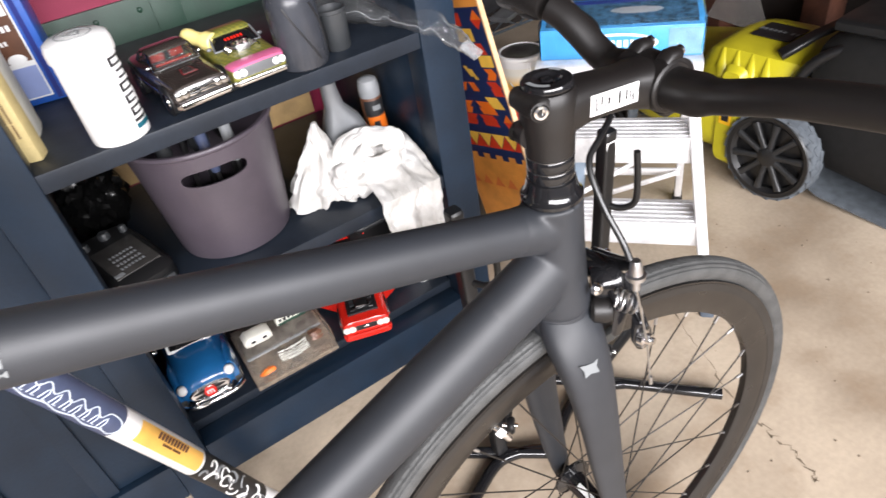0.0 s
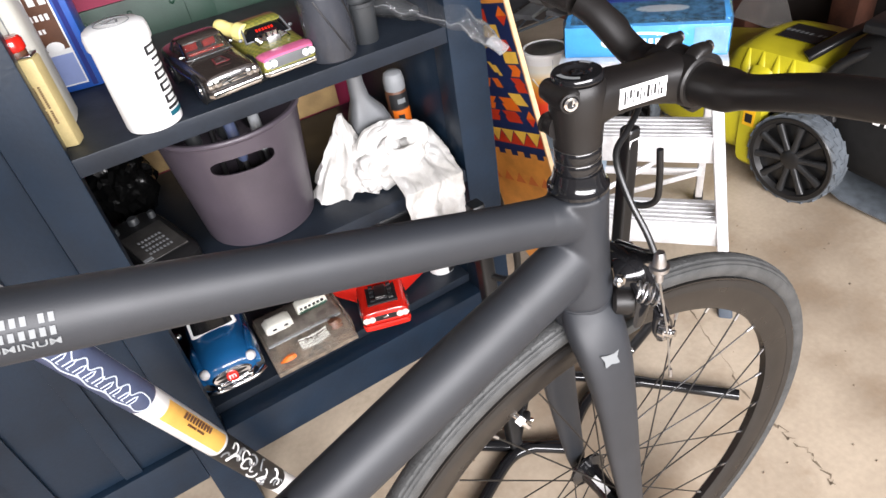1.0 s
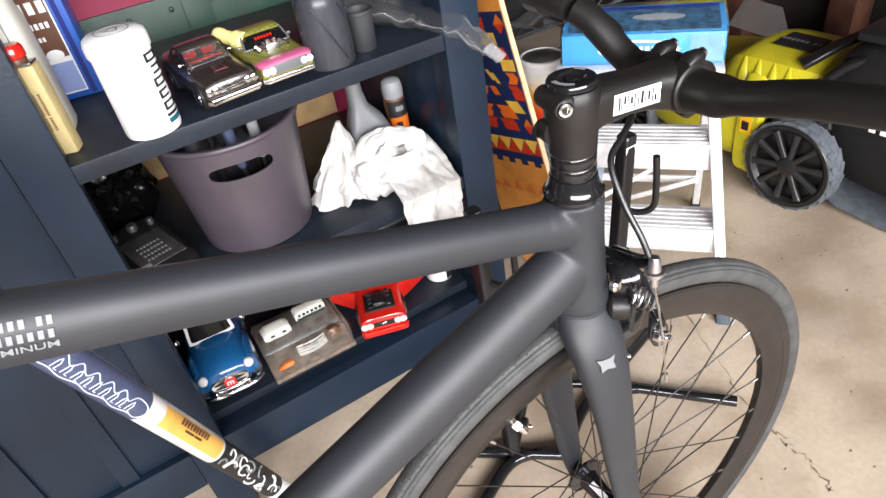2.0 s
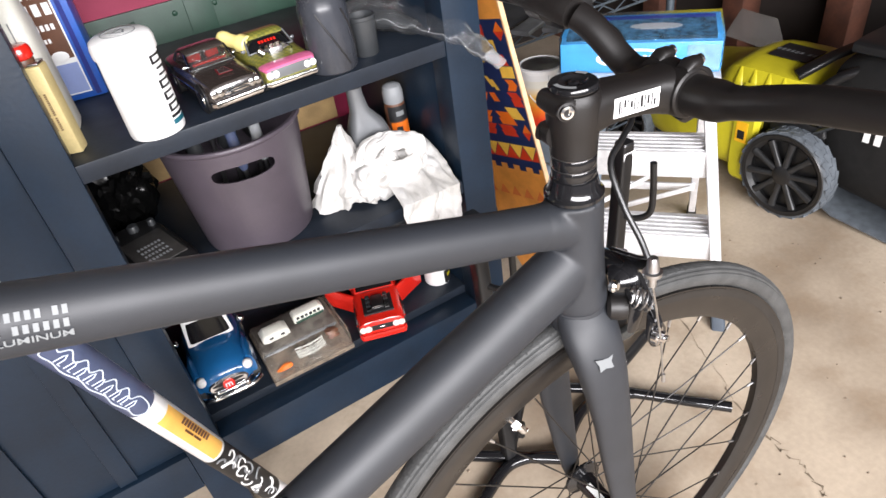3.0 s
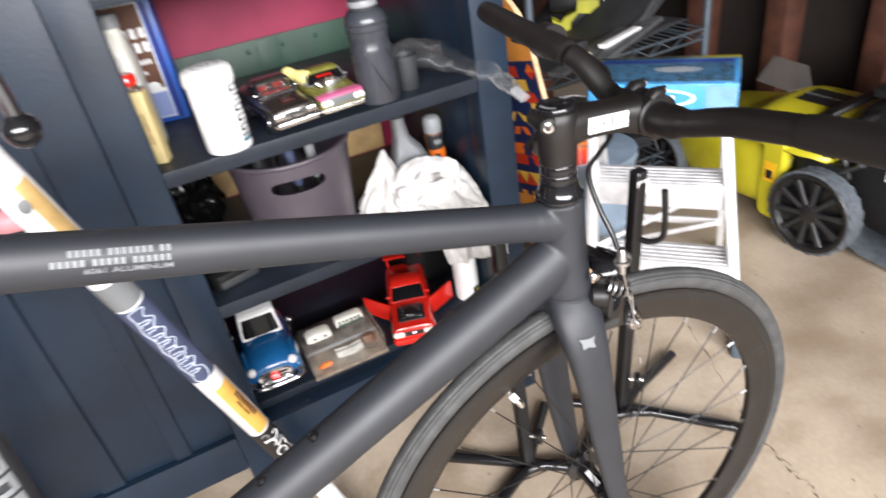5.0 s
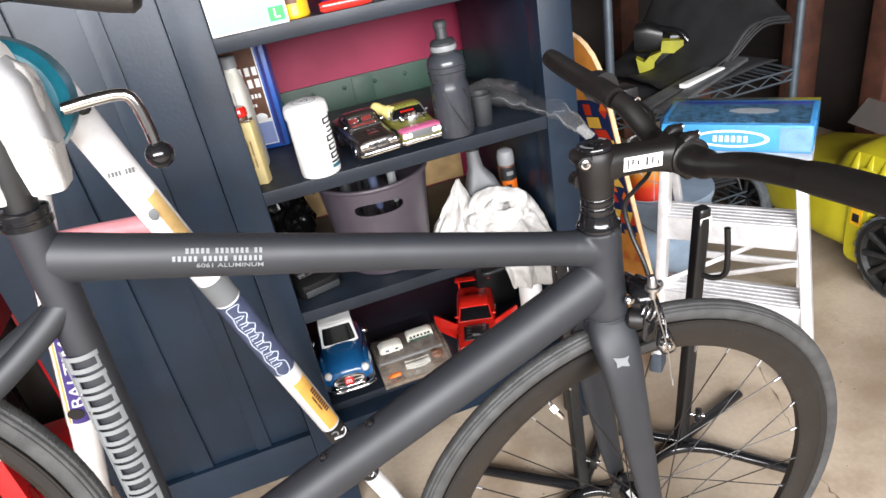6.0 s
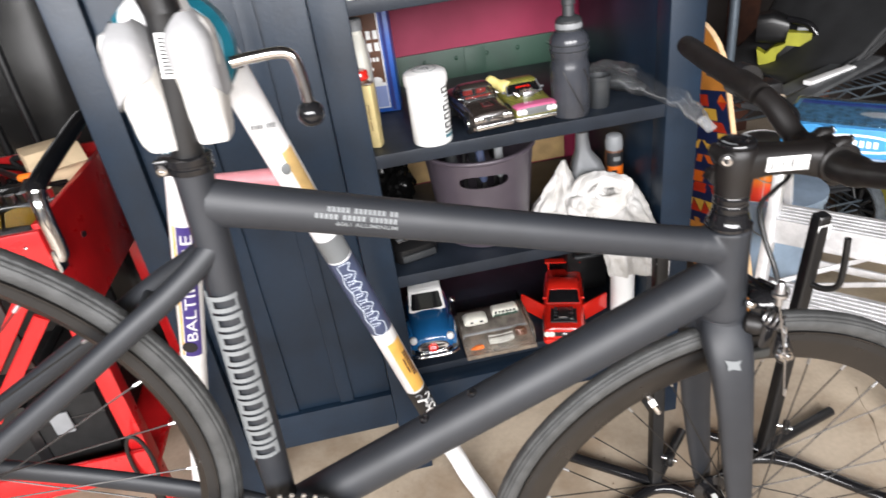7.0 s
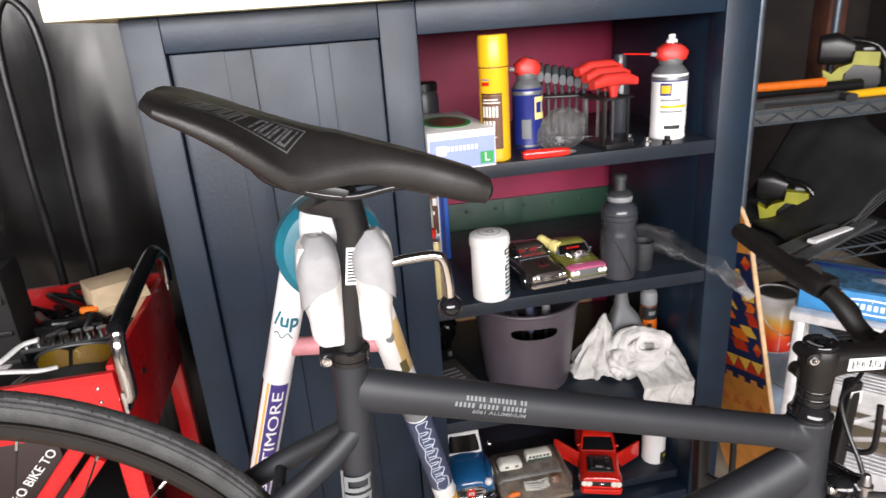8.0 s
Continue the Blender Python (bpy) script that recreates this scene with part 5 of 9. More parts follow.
        part("roof", Loft([((0, -0.035 * L, 0.0585 * k), (0.70 * W, 0, 0), (0, 0, 0.0010 * k), 4), ((0, -0.02 * L, 0.0600 * k), (0.735 * W, 0, 0), (0, 0, 0.0020 * k), 4), ((0, 0.05 * L, 0.0612 * k), (0.73 * W, 0, 0), (0, 0, 0.0022 * k), 4), ((0, 0.13 * L, 0.0605 * k), (0.72 * W, 0, 0), (0, 0, 0.0025 * k), 4), ((0, 0.16 * L, 0.0580 * k), (0.73 * W, 0, 0), (0, 0, 0.0030 * k), 4)], 24), extra.get("roof", paint), t)
        trim = extra.get("trim", paint)
        for s in (-1, 1):
            part("front_pillar", Tube([(s * 0.83 * W, -0.140 * L, 0.0440 * k), (s * 0.725 * W, -0.028 * L, 0.0600 * k)], 0.0014 * k, 8), trim, t)
            part("rear_pillar", Loft([((s * 0.725 * W, 0.155 * L, 0.0585 * k), (0.035 * W, 0, 0), (0, 0.016 * L, 0), 3), ((s * 0.79 * W, 0.245 * L, 0.0450 * k), (0.035 * W, 0, 0), (0, 0.040 * L, 0), 3)], 12), paint, t)
            part("wing_mirror", Ball((s * 0.93 * W, -0.09 * L, 0.0480 * k), 0.0030 * k, 8, (1.2, 0.7, 0.9)), trim, t)
            part("side_trim", Tube([(s * 1.0 * W, -0.42 * L, 0.0255 * k), (s * 1.012 * W, 0.0, 0.0265 * k), (s * 1.0 * W, 0.43 * L, 0.0265 * k)], 0.0008 * k, 6), extra.get("bumper", CHROME), t)
            for f in (0.80, 0.58):
                part("headlight", Lathe([(0, 0), (0.0048 * k, 0), (0.0048 * k, 0.002), (0.003 * k, 0.003), (0, 0.003)], 14, axis((s * f * W, -0.499 * L, 0.0285 * k), (0, -1, 0))), extra.get("lamp", CHROME), t)
            for f in (-0.31, 0.30):
                part("wheel_arch", Lathe([(0, -0.001), (0.0192 * k, -0.001), (0.0192 * k, 0.0008), (0.0185 * k, 0.0010), (0, 0.0010)], 24, axis((s * 0.995 * W, f * L, 0.0175 * k), (s, 0, 0))), INK, t)
        part("windscreen_frame", Tube([(-0.83 * W, -0.141 * L, 0.0440 * k), (0.83 * W, -0.141 * L, 0.0440 * k)], 0.0011 * k, 8), trim, t)
        part("bonnet_line", Box((-0.66 * W, -0.155 * L, 0.0436 * k), (0.66 * W, -0.152 * L, 0.0442 * k), 0), INK, t)
        part("grille", Box((-0.45 * W, -0.5025 * L, 0.024 * k), (0.45 * W, -0.499 * L, 0.0325 * k), 0.0008), extra.get("grille", INK), t)
        part("bumper", Loft([((-0.98 * W, -0.485 * L, 0.0165 * k), (0, 0.002, 0), (0, 0, 0.0035 * k), 3), ((-0.85 * W, -0.515 * L, 0.0165 * k), (0, 0.002, 0), (0, 0, 0.004 * k), 3), ((0.85 * W, -0.515 * L, 0.0165 * k), (0, 0.002, 0), (0, 0, 0.004 * k), 3), ((0.98 * W, -0.485 * L, 0.0165 * k), (0, 0.002, 0), (0, 0, 0.0035 * k), 3)], 14), extra.get("bumper", CHROME), t)
    for f in (-0.31, 0.30):
        for s in (-1, 1):
            r = 0.0165 * k if style != "rounded" else 0.020 * k
            w = part("wheel", Lathe([(r * 0.6, -0.006 * k), (r, -0.005 * k), (r, 0.005 * k), (r * 0.6, 0.006 * k)], 20, axis((s * (W - 0.0055 * k), f * L, r), (s, 0, 0))), RUBBER, t)
            part("hubcap", Lathe([(r * 0.62, 0.0), (r * 0.6, 0.0012), (r * 0.25, 0.0006), (0, 0.0012)], 16, axis((s * (W + 0.0006), f * L, r), (s, 0, 0))), CHROME, w)
    return t, k


chev, k = toy_car("toy_car", "black die-cast muscle car with a chrome grille, on the shelf", 0.204, 0.094, B, 6, 0.182, 0.076, "muscle", TOYBLACK, {"glass": FILM, "grille": CHROME, "trim": CHROME})
part("hood_emblem", Prism([(-0.010, -0.012), (0.010, -0.012), (0.007, 0.010), (-0.007, 0.010)], 0.0006, pose(0, -0.056, 0.0462, -88, 0, 0)), DARKRED, chev, "dark red bonnet panel")
part("bonnet_scoop", Prism([(-0.0075, -0.0095), (0.0075, -0.0095), (0.005, 0.0075), (-0.005, 0.0075)], 0.0010, pose(0, -0.056, 0.0468, -88, 0, 0)), TOYBLACK, chev)
part("cabin_floor", Box((-0.026, -0.020, 0.0455), (0.026, 0.040, 0.0485), 0.002), INK, chev)
for x in (-0.013, 0.013):
    part("red_seat", Box((x - 0.009, 0.006, 0.0485), (x + 0.009, 0.016, 0.0610), 0.002), TOYRED, chev, "red toy seat")
part("dashboard", Box((-0.024, -0.016, 0.0475), (0.024, -0.009, 0.0510), 0.001), TOYRED, chev)
for z in (0.0245, 0.0285, 0.0325):
    part("grille_bar", Tube([(-0.021, -0.0920, z), (0.021, -0.0920, z)], 0.0008, 6), INK, chev)
part("number_plate", Box((-0.010, -0.0955, 0.0150), (0.010, -0.0945, 0.0200), 0.0005), MIDGREY, chev)
def check_print():
    """Olive and yellow-green checks, as printed on the toy."""
    m = pbr("olive_check_print", (0.26, 0.25, 0.03), 0.32, var=0.2, bump=0.0)
    n, l = m.node_tree.nodes, m.node_tree.links
    tc, ck = n.new("ShaderNodeTexCoord"), n.new("ShaderNodeTexChecker")
    mp = n.new("ShaderNodeMapping")
    mp.inputs["Rotation"].default_value = (0, 0, 0.5)
    ck.inputs["Scale"].default_value = 190
    ck.inputs["Color1"].default_value, ck.inputs["Color2"].default_value = (0.215, 0.195, 0.036, 1), (0.115, 0.125, 0.028, 1)
    l.new(tc.outputs["Object"], mp.inputs[0])
    l.new(mp.outputs[0], ck.inputs["Vector"])
    l.new(ck.outputs[0], n["Principled BSDF"].inputs["Base Color"])
    return m


CHECK = check_print()
oliv, k = toy_car("toy_car", "olive patterned toy hot rod with a pink nose and exposed engine", 0.289, 0.096, B, 3, 0.168, 0.080, "muscle", CHECK, {"bumper": CHROME, "grille": SILVER, "lamp": WHITE, "trim": SILVER})
part("front_panel", Box((-0.030, -0.0848, 0.0215), (0.030, -0.0836, 0.0345), 0.0008), SILVER, oliv, "white grille panel")
part("pink_nose", Loft([((0, -0.0842, 0.0335), (0.0350, 0, 0), (0, 0, 0.0042), 3), ((0, -0.0800, 0.0345), (0.0376, 0, 0), (0, 0, 0.0048), 3), ((0, -0.0700, 0.0352), (0.0390, 0, 0), (0, 0, 0.0048), 3), ((0, -0.0640, 0.0350), (0.0388, 0, 0), (0, 0, 0.0046), 3)], 24), PINK, oliv, "pink nose panel")
for sd in (-1, 1):
    part("pink_flank", Box((sd * 0.0400 - 0.0006, -0.070, 0.0180), (sd * 0.0400 + 0.0006, 0.070, 0.0260), 0.0003), PINK, oliv)
part("engine", Box((-0.010, -0.046, 0.040), (0.010, -0.024, 0.050), 0.003), STEEL, oliv)
for s in (-1, 1):
    part("intake", Tube([(s * 0.005, -0.040, 0.048), (s * 0.005, -0.040, 0.056)], 0.0045, 10), CHROME, oliv)
    for i in range(3):
        part("pipe", Tube(smooth_path([(s * 0.010, -0.044 + i * 0.008, 0.045), (s * 0.018, -0.045 + i * 0.008, 0.047), (s * 0.022, -0.043 + i * 0.008, 0.042)], 3), 0.002, 6), CHROME, oliv)
bars("red_script", ["abcdef"], 0.0042, facing((0, -0.0150, 0.0530), (1, 0, 0), (0, -0.55, 0.83)), TOYRED, oliv, 0.2, 0.0006, None, "red script strokes on the windscreen", 0.9)
ham = thing("toy_hammer", "pale yellow plastic toy hammer lying across the toy cars", "toy", pose(0.253, 0.116, B + 0.054, 0, 8, -62))
part("head", Lathe([(0, -0.026), (0.0095, -0.026), (0.0110, -0.023), (0.0110, -0.014), (0.0095, -0.011), (0.0100, 0.010), (0.0130, 0.012), (0.0130, 0.026), (0.011, 0.028), (0, 0.028)], 20, axis((0, 0, 0), (1, 0, 0))), YELLOW, ham)

bot = thing("water_bottle", "dark grey translucent squeeze bottle with a nozzle cap", "bottle", pose(0.364, 0.037, B))
part("body", Lathe([(0.030, 0), (0.0335, 0.003), (0.0345, 0.010), (0.0345, 0.085), (0.0335, 0.092), (0.0315, 0.100), (0.0320, 0.108), (0.0335, 0.114), (0.0335, 0.132), (0.0315, 0.140), (0.0255, 0.147), (0.020, 0.150)], 40), SMOKE, bot)
for z, r in ((0.118, 0.0342), (0.128, 0.0342)):
    part("ridge", ring([(r - 0.001, z - 0.0016), (r + 0.0004, z), (r - 0.001, z + 0.0016)], Matrix(), 40), GREY, bot)
bm = bmesh.new()
for off in (-0.5, 0.6, 1.7):
    sweep(bm, [(0.0346 * math.cos(w), 0.0346 * math.sin(w), 0.012 + 0.075 * q) for q in [i / 12 for i in range(13)] for w in (-1.75 + off + 1.05 * (1 - q),)], 0.0013, 6)
part("swirl_rib", bm, INK, bot)
part("cap", Lathe([(0.0215, 0.148), (0.0225, 0.150), (0.0225, 0.166), (0.018, 0.171), (0.0105, 0.173), (0.010, 0.190), (0.012, 0.191), (0.012, 0.199), (0.009, 0.202), (0, 0.202)], 28), GREY, bot, "black screw cap")
# lighter grey ring round the dark cap, painted in as its highlight
part("cap_highlight_band", Lathe([(0.0228, 0.153), (0.0232, 0.155), (0.0232, 0.160), (0.0228, 0.162)], 28), MIDGREY, bot)
cup = thing("measuring_cup", "small dark grey plastic cup", "cup", pose(0.424, 0.052, B))
part("body", Lathe([(0.0, 0.0), (0.0165, 0), (0.018, 0.002), (0.0205, 0.052), (0.0215, 0.053), (0.0215, 0.058), (0.0195, 0.058), (0.0190, 0.052), (0.0165, 0.004), (0.0, 0.004)], 30), GREY, cup)

bag = thing("clear_bag", "crumpled clear plastic sleeve trailing off the shelf edge", "plastic bag", pose(0.50, 0.04, B))
rng = random.Random(7)
pth = smooth_path([(-0.03, 0.12, 0.030), (-0.005, 0.07, 0.030), (0.02, 0.015, 0.022), (0.042, -0.045, 0.014), (0.058, -0.09, -0.006), (0.066, -0.118, -0.022)], 5)
st = []
for i, p in enumerate(pth):
    u = i / (len(pth) - 1)
    w = 0.046 * (1 - u) + 0.010
    st.append((p, V((w * 0.9, w * 0.3, rng.uniform(-0.006, 0.006))), V((0, 0.002, (0.024 * (1 - u) + 0.006) * rng.uniform(0.7, 1.1))), rng.uniform(1.4, 2.2)))
part("sleeve", Loft(st, 18), FILM, bag).visible_shadow = False
# pale threads along both edges stand in for highlights on the film
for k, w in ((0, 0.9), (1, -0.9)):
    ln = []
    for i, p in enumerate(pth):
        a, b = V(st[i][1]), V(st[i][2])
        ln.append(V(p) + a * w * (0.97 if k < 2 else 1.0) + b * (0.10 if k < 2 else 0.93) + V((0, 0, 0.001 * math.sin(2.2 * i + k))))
    part("sleeve_highlight", Tube(smooth_path(ln, 3), 0.0005, 5), FROSTGLINT, bag, "thin pale thread drawn along the sleeve edge as its highlight").visible_shadow = False
part("dark_insert", Loft([((-0.035, 0.125, 0.024), (0.03, 0.012, 0), (0, 0, 0.018)), ((-0.005, 0.06, 0.022), (0.020, 0.008, 0), (0, 0, 0.013)), ((0.012, 0.02, 0.018), (0.010, 0.004, 0), (0, 0, 0.006))], 16), GREY, bag, "dark grey piece inside the sleeve")
part("sealed_end", Tube([(0.062, -0.105, -0.014), (0.069, -0.126, -0.027)], [(0.011, 0.007), (0.012, 0.007)], 14), FROSTGLINT, bag)

tin = thing("fluid_tin", "slim cream printed tin with a red cap", "tin", pose(0.001, 0.058, B, 0, 0, -22))
part("body", Box((-0.020, -0.012, 0), (0.020, 0.012, 0.112), 0.004), pbr("cream_tin", (0.62, 0.50, 0.24), 0.4, 0.2, var=0.15), tin)
bars_m = facing((-0.002, -0.0125, 0.056), (0, 0, -1), (0, -1, 0))
for j in range(5):
    bars("print_lines", ["abcdefghijk", "lmnopqr"], 0.0028, bars_m @ Matrix.Translation((0, -0.012 + j * 0.006, 0)), BROWN, tin, 0.25, 0.0004)
part("rim", Box((-0.0185, -0.0105, 0.1122), (0.0185, 0.0105, 0.115), 0.002), STEEL, tin)
part("neck", Lathe([(0.0125, 0.113), (0.013, 0.119), (0.012, 0.121)], 20), BROWN, tin)
part("cap", Lathe([(0.0125, 0.120), (0.0145, 0.122), (0.0145, 0.132), (0.012, 0.136), (0, 0.137)], 20), TOYRED, tin, "red plastic cap")
wb = thing("white_jug", "tall off-white plastic bottle, scuffed", "bottle", pose(0.008, 0.142, B, 0, 0, -10))
part("body", Loft([((0, 0, 0.0), (0.0155, 0, 0), (0, 0.030, 0), 3.5), ((0, 0, 0.006), (0.0180, 0, 0), (0, 0.034, 0), 3.5), ((0, 0, 0.14), (0.0180, 0, 0), (0, 0.034, 0), 3.5), ((0, 0, 0.165), (0.015, 0, 0), (0, 0.026, 0), 3), ((0, 0, 0.18), (0.012, 0, 0), (0, 0.012, 0), 2), ((0, 0, 0.195), (0.012, 0, 0), (0, 0.012, 0), 2)], 28), OFFWHITE, wb)
part("cap", Lathe([(0.0145, 0.186), (0.0145, 0.203), (0.012, 0.206), (0, 0.206)], 20), MIDGREY, wb)
part("seam", Box((-0.0006, -0.0348, 0.01), (0.0006, -0.0335, 0.15), 0), MIDGREY, wb)
bt = thing("cleaner_tin", "blue rectangular cleaner tin with a brown printed panel", "tin", pose(0.032, 0.275, B, 0, 0, -10))
part("body", Box((-0.050, -0.028, 0), (0.050, 0.028, 0.205), 0.005), BLUE, bt)
part("panel", Box((-0.044, -0.0286, 0.062), (0.028, -0.0282, 0.200), 0), BROWN, bt, "brown printed panel")
part("panel", Box((-0.044, -0.0286, 0.012), (0.028, -0.0282, 0.055), 0), LILAC, bt, "pale blue printed panel")
part("panel_edge", Box((-0.046, -0.0284, 0.010), (0.030, -0.0281, 0.202), 0), WHITE, bt)
for z, h, w in ((0.155, 0.016, ["abcd"]), (0.132, 0.016, ["abcd"]), (0.108, 0.008, ["abcdef"]), (0.09, 0.006, ["abc"])):
    bars("panel_print", w, h, facing((0.002, -0.0288, z), (1, 0, 0), (0, -1, 0)), WHITE, bt, 0.2, 0.0004)
part("emblem", Ball((0.010, -0.029, 0.066), 0.010, 12, (1.2, 0.08, 0.8)), WHITE, bt)
part("side_stripe", Box((0.034, -0.0286, 0.004), (0.041, -0.0282, 0.2), 0), DEEPBLUE, bt)

# shelf C
bucket = thing("waste_bucket", "mauve plastic bucket with oval hand slots, holding tools", "bucket", pose(0.205, 0.130, C_) @ Matrix.Diagonal((1, 1, 0.925, 1)))
bmb = Lathe([(0.0, 0.0), (0.083, 0.0), (0.0875, 0.003), (0.0895, 0.010), (0.108, 0.198), (0.1105, 0.200), (0.1105, 0.208), (0.1065, 0.208), (0.1055, 0.200), (0.0865, 0.010), (0.0, 0.006)], 72)
bo = part("body", bmb, PURPLE, bucket)
cut = bmesh.new()
loft(cut, [((0, y, 0.162), (0.046, 0, 0), (0, 0, 0.0135), 3.0) for y in (-0.20, 0.20)], 36)
me = bpy.data.meshes.new("cut")
bmesh.ops.recalc_face_normals(cut, faces=cut.faces)
cut.to_mesh(me)
cut.free()
cutter = new("cut", me)
md = bo.modifiers.new("slot", "BOOLEAN")
md.operation, md.object, md.solver = "DIFFERENCE", cutter, "EXACT"
cutter.matrix_world = bucket.matrix_world @ Matrix.Rotation(radians(-8), 4, "Z")
bpy.context.view_layer.update()
dg = bpy.context.evaluated_depsgraph_get()
me2 = bpy.data.meshes.new_from_object(bo.evaluated_get(dg))
bo.modifiers.clear()
bo.data = me2
bpy.data.objects.remove(cutter)
part("rolled_rim", ring([(0.1112 + 0.0026 * math.cos(a), 0.2045 + 0.0042 * math.sin(a)) for a in [2 * math.pi * k / 10 for k in range(10)]], Matrix(), 72), PURPLE, bucket)
for i, (x, y, h, r, mt) in enumerate(((-0.05, -0.03, 0.235, 0.012, GREY), (0.02, -0.055, 0.215, 0.010, NAVYSTICK), (0.055, 0.02, 0.24, 0.014, BLACK), (-0.02, 0.04, 0.255, 0.011, BLACK), (0.01, 0.0, 0.23, 0.016, GREY), (-0.065, 0.03, 0.235, 0.009, GREY), (0.062, -0.03, 0.215, 0.010, MIDGREY))):
    tl = thing("hand_tool", "dark-handled tool standing in the bucket", "tool", pose(0.193 + x * 0.8, 0.135 + y * 0.8, C_ + 0.0065, x * 90, y * 60, 0), "tools in the bucket")
    part("shaft", Tube([(0, 0, 0.0045), (0, 0, h - 0.09)], 0.004, 8), STEEL, tl)
    part("handle", Tube([(0, 0, h - 0.095), (0, 0, h - 0.08), (0, 0, h - 0.04), (0, 0, h - 0.008), (0, 0, h)], [r * 0.6, r, r * 0.85, r, r * 0.7], 12), mt, tl)

sil = thing("oil_bottle", "silver plastic motor-oil bottle", "bottle", pose(0.428, 0.125, C_, 0, 0, -8))
part("body", Loft([((0, 0, 0), (0.034, 0, 0), (0, 0.022, 0), 4), ((0, 0, 0.006), (0.038, 0, 0), (0, 0.025, 0), 4), ((0, 0, 0.085), (0.038, 0, 0), (0, 0.025, 0), 4), ((-0.002, 0, 0.110), (0.030, 0, 0), (0, 0.022, 0), 3), ((-0.008, 0, 0.135), (0.016, 0, 0), (0, 0.016, 0), 2.4), ((-0.010, 0, 0.16), (0.0135, 0, 0), (0, 0.0135, 0)), ((-0.010, 0, 0.185), (0.0125, 0, 0), (0, 0.0125, 0))], 28), SILVER, sil)
part("label", Box((-0.026, -0.0262, 0.030), (0.026, -0.0252, 0.072), 0.0004), LETTER, sil, "pale printed label")
for j in range(5):
    bars("label_print", ["abcdefghij"], 0.003, facing((0, -0.0264, 0.038 + j * 0.007), (1, 0, 0), (0, -1, 0)), MIDGREY, sil, 0.3, 0.0003)
part("cap", Lathe([(0.0155, 0.176), (0.016, 0.178), (0.016, 0.196), (0.014, 0.198), (0, 0.198)], 20, Matrix.Translation((-0.010, 0, 0))), INK, sil)
brn = thing("lubricant_bottle", "brown printed bottle with a pale domed cap", "bottle", pose(0.497, 0.150, C_))
part("body", Lathe([(0.017, 0), (0.019, 0.003), (0.019, 0.110), (0.0175, 0.116)], 28), BROWN, brn)
part("cap", Lathe([(0.0178, 0.116), (0.0185, 0.118), (0.0185, 0.134), (0.016, 0.145), (0.010, 0.149), (0, 0.150)], 28), MIDGREY, brn, "pale grey domed cap")
wrapped(brn, "label_band", 0.0193, 0.084, 0.112, -70, 70, INK)
wrapped(brn, "label_patch", 0.0193, 0.050, 0.082, -60, 60, ORANGE)
wrapped(brn, "label_shape", 0.0195, 0.046, 0.074, -32, 0, INK)
wrapped(brn, "label_shape", 0.0195, 0.040, 0.052, -45, 25, OFFWHITE)
wrapped(brn, "label_print", 0.0195, 0.094, 0.103, -25, 20, LETTER)

# rag
rag = thing("rag", "crumpled white cloth rag hanging over the shelf edge", "rag", pose(0.42, 0.03, C_))


def crease(p, k=1.0):
    """Sharp-ridged wrinkles, as creased cotton has."""
    a = abs(noise.noise(p * 30 * k)) - 0.22
    b = abs(noise.noise(p * 70 * k + V((5, 2, 9)))) - 0.22
    return a + 0.45 * b


# the corner that stands up
bm = bmesh.new()
rows = []
for i in range(26):
    u = i / 25
    row = []
    for j in range(72):
        w = 2 * math.pi * j / 72
        r = (1 - u) ** 1.05 * (1 + 0.15 * math.sin(4 * w + 2.2 * u) + 0.10 * math.sin(9 * w - 4 * u) + 0.05 * math.sin(19 * w + 5 * u)) + 0.24 * (1 - 0.55 * u)
        q = V((-0.064 + 0.014 * u + 0.050 * r * math.cos(w), 0.078 - 0.004 * u + 0.044 * r * math.sin(w), 0.002 + 0.128 * u - 0.010 * (1 - u) * math.sin(5 * w)))
        q += V((math.cos(w), math.sin(w), 0)) * 0.016 * crease(q + V((1, 0, 0))) * (1 - 0.5 * u)
        q.z = max(0.001, q.z)
        row.append(bm.verts.new(q))
    rows.append(row)
for r0, r1 in zip(rows, rows[1:]):
    for j in range(72):
        bm.faces.new((r0[j], r0[(j + 1) % 72], r1[(j + 1) % 72], r1[j]))
bm.faces.new(rows[-1])
part("corner_peak", bm, CLOTH, rag)
# the heap under the coil
bm = bmesh.new()
bmesh.ops.create_icosphere(bm, subdivisions=6, radius=1)
for v in bm.verts:
    d = v.co.normalized()
    q = V((0.008 + d.x * 0.084, 0.050 + d.y * 0.056, 0.032 + d.z * 0.042))
    q += d * 0.026 * crease(q * 0.8)
    v.co = V((q.x, q.y, max(0.0, q.z)))
part("crumpled_fold", bm, CLOTH, rag)


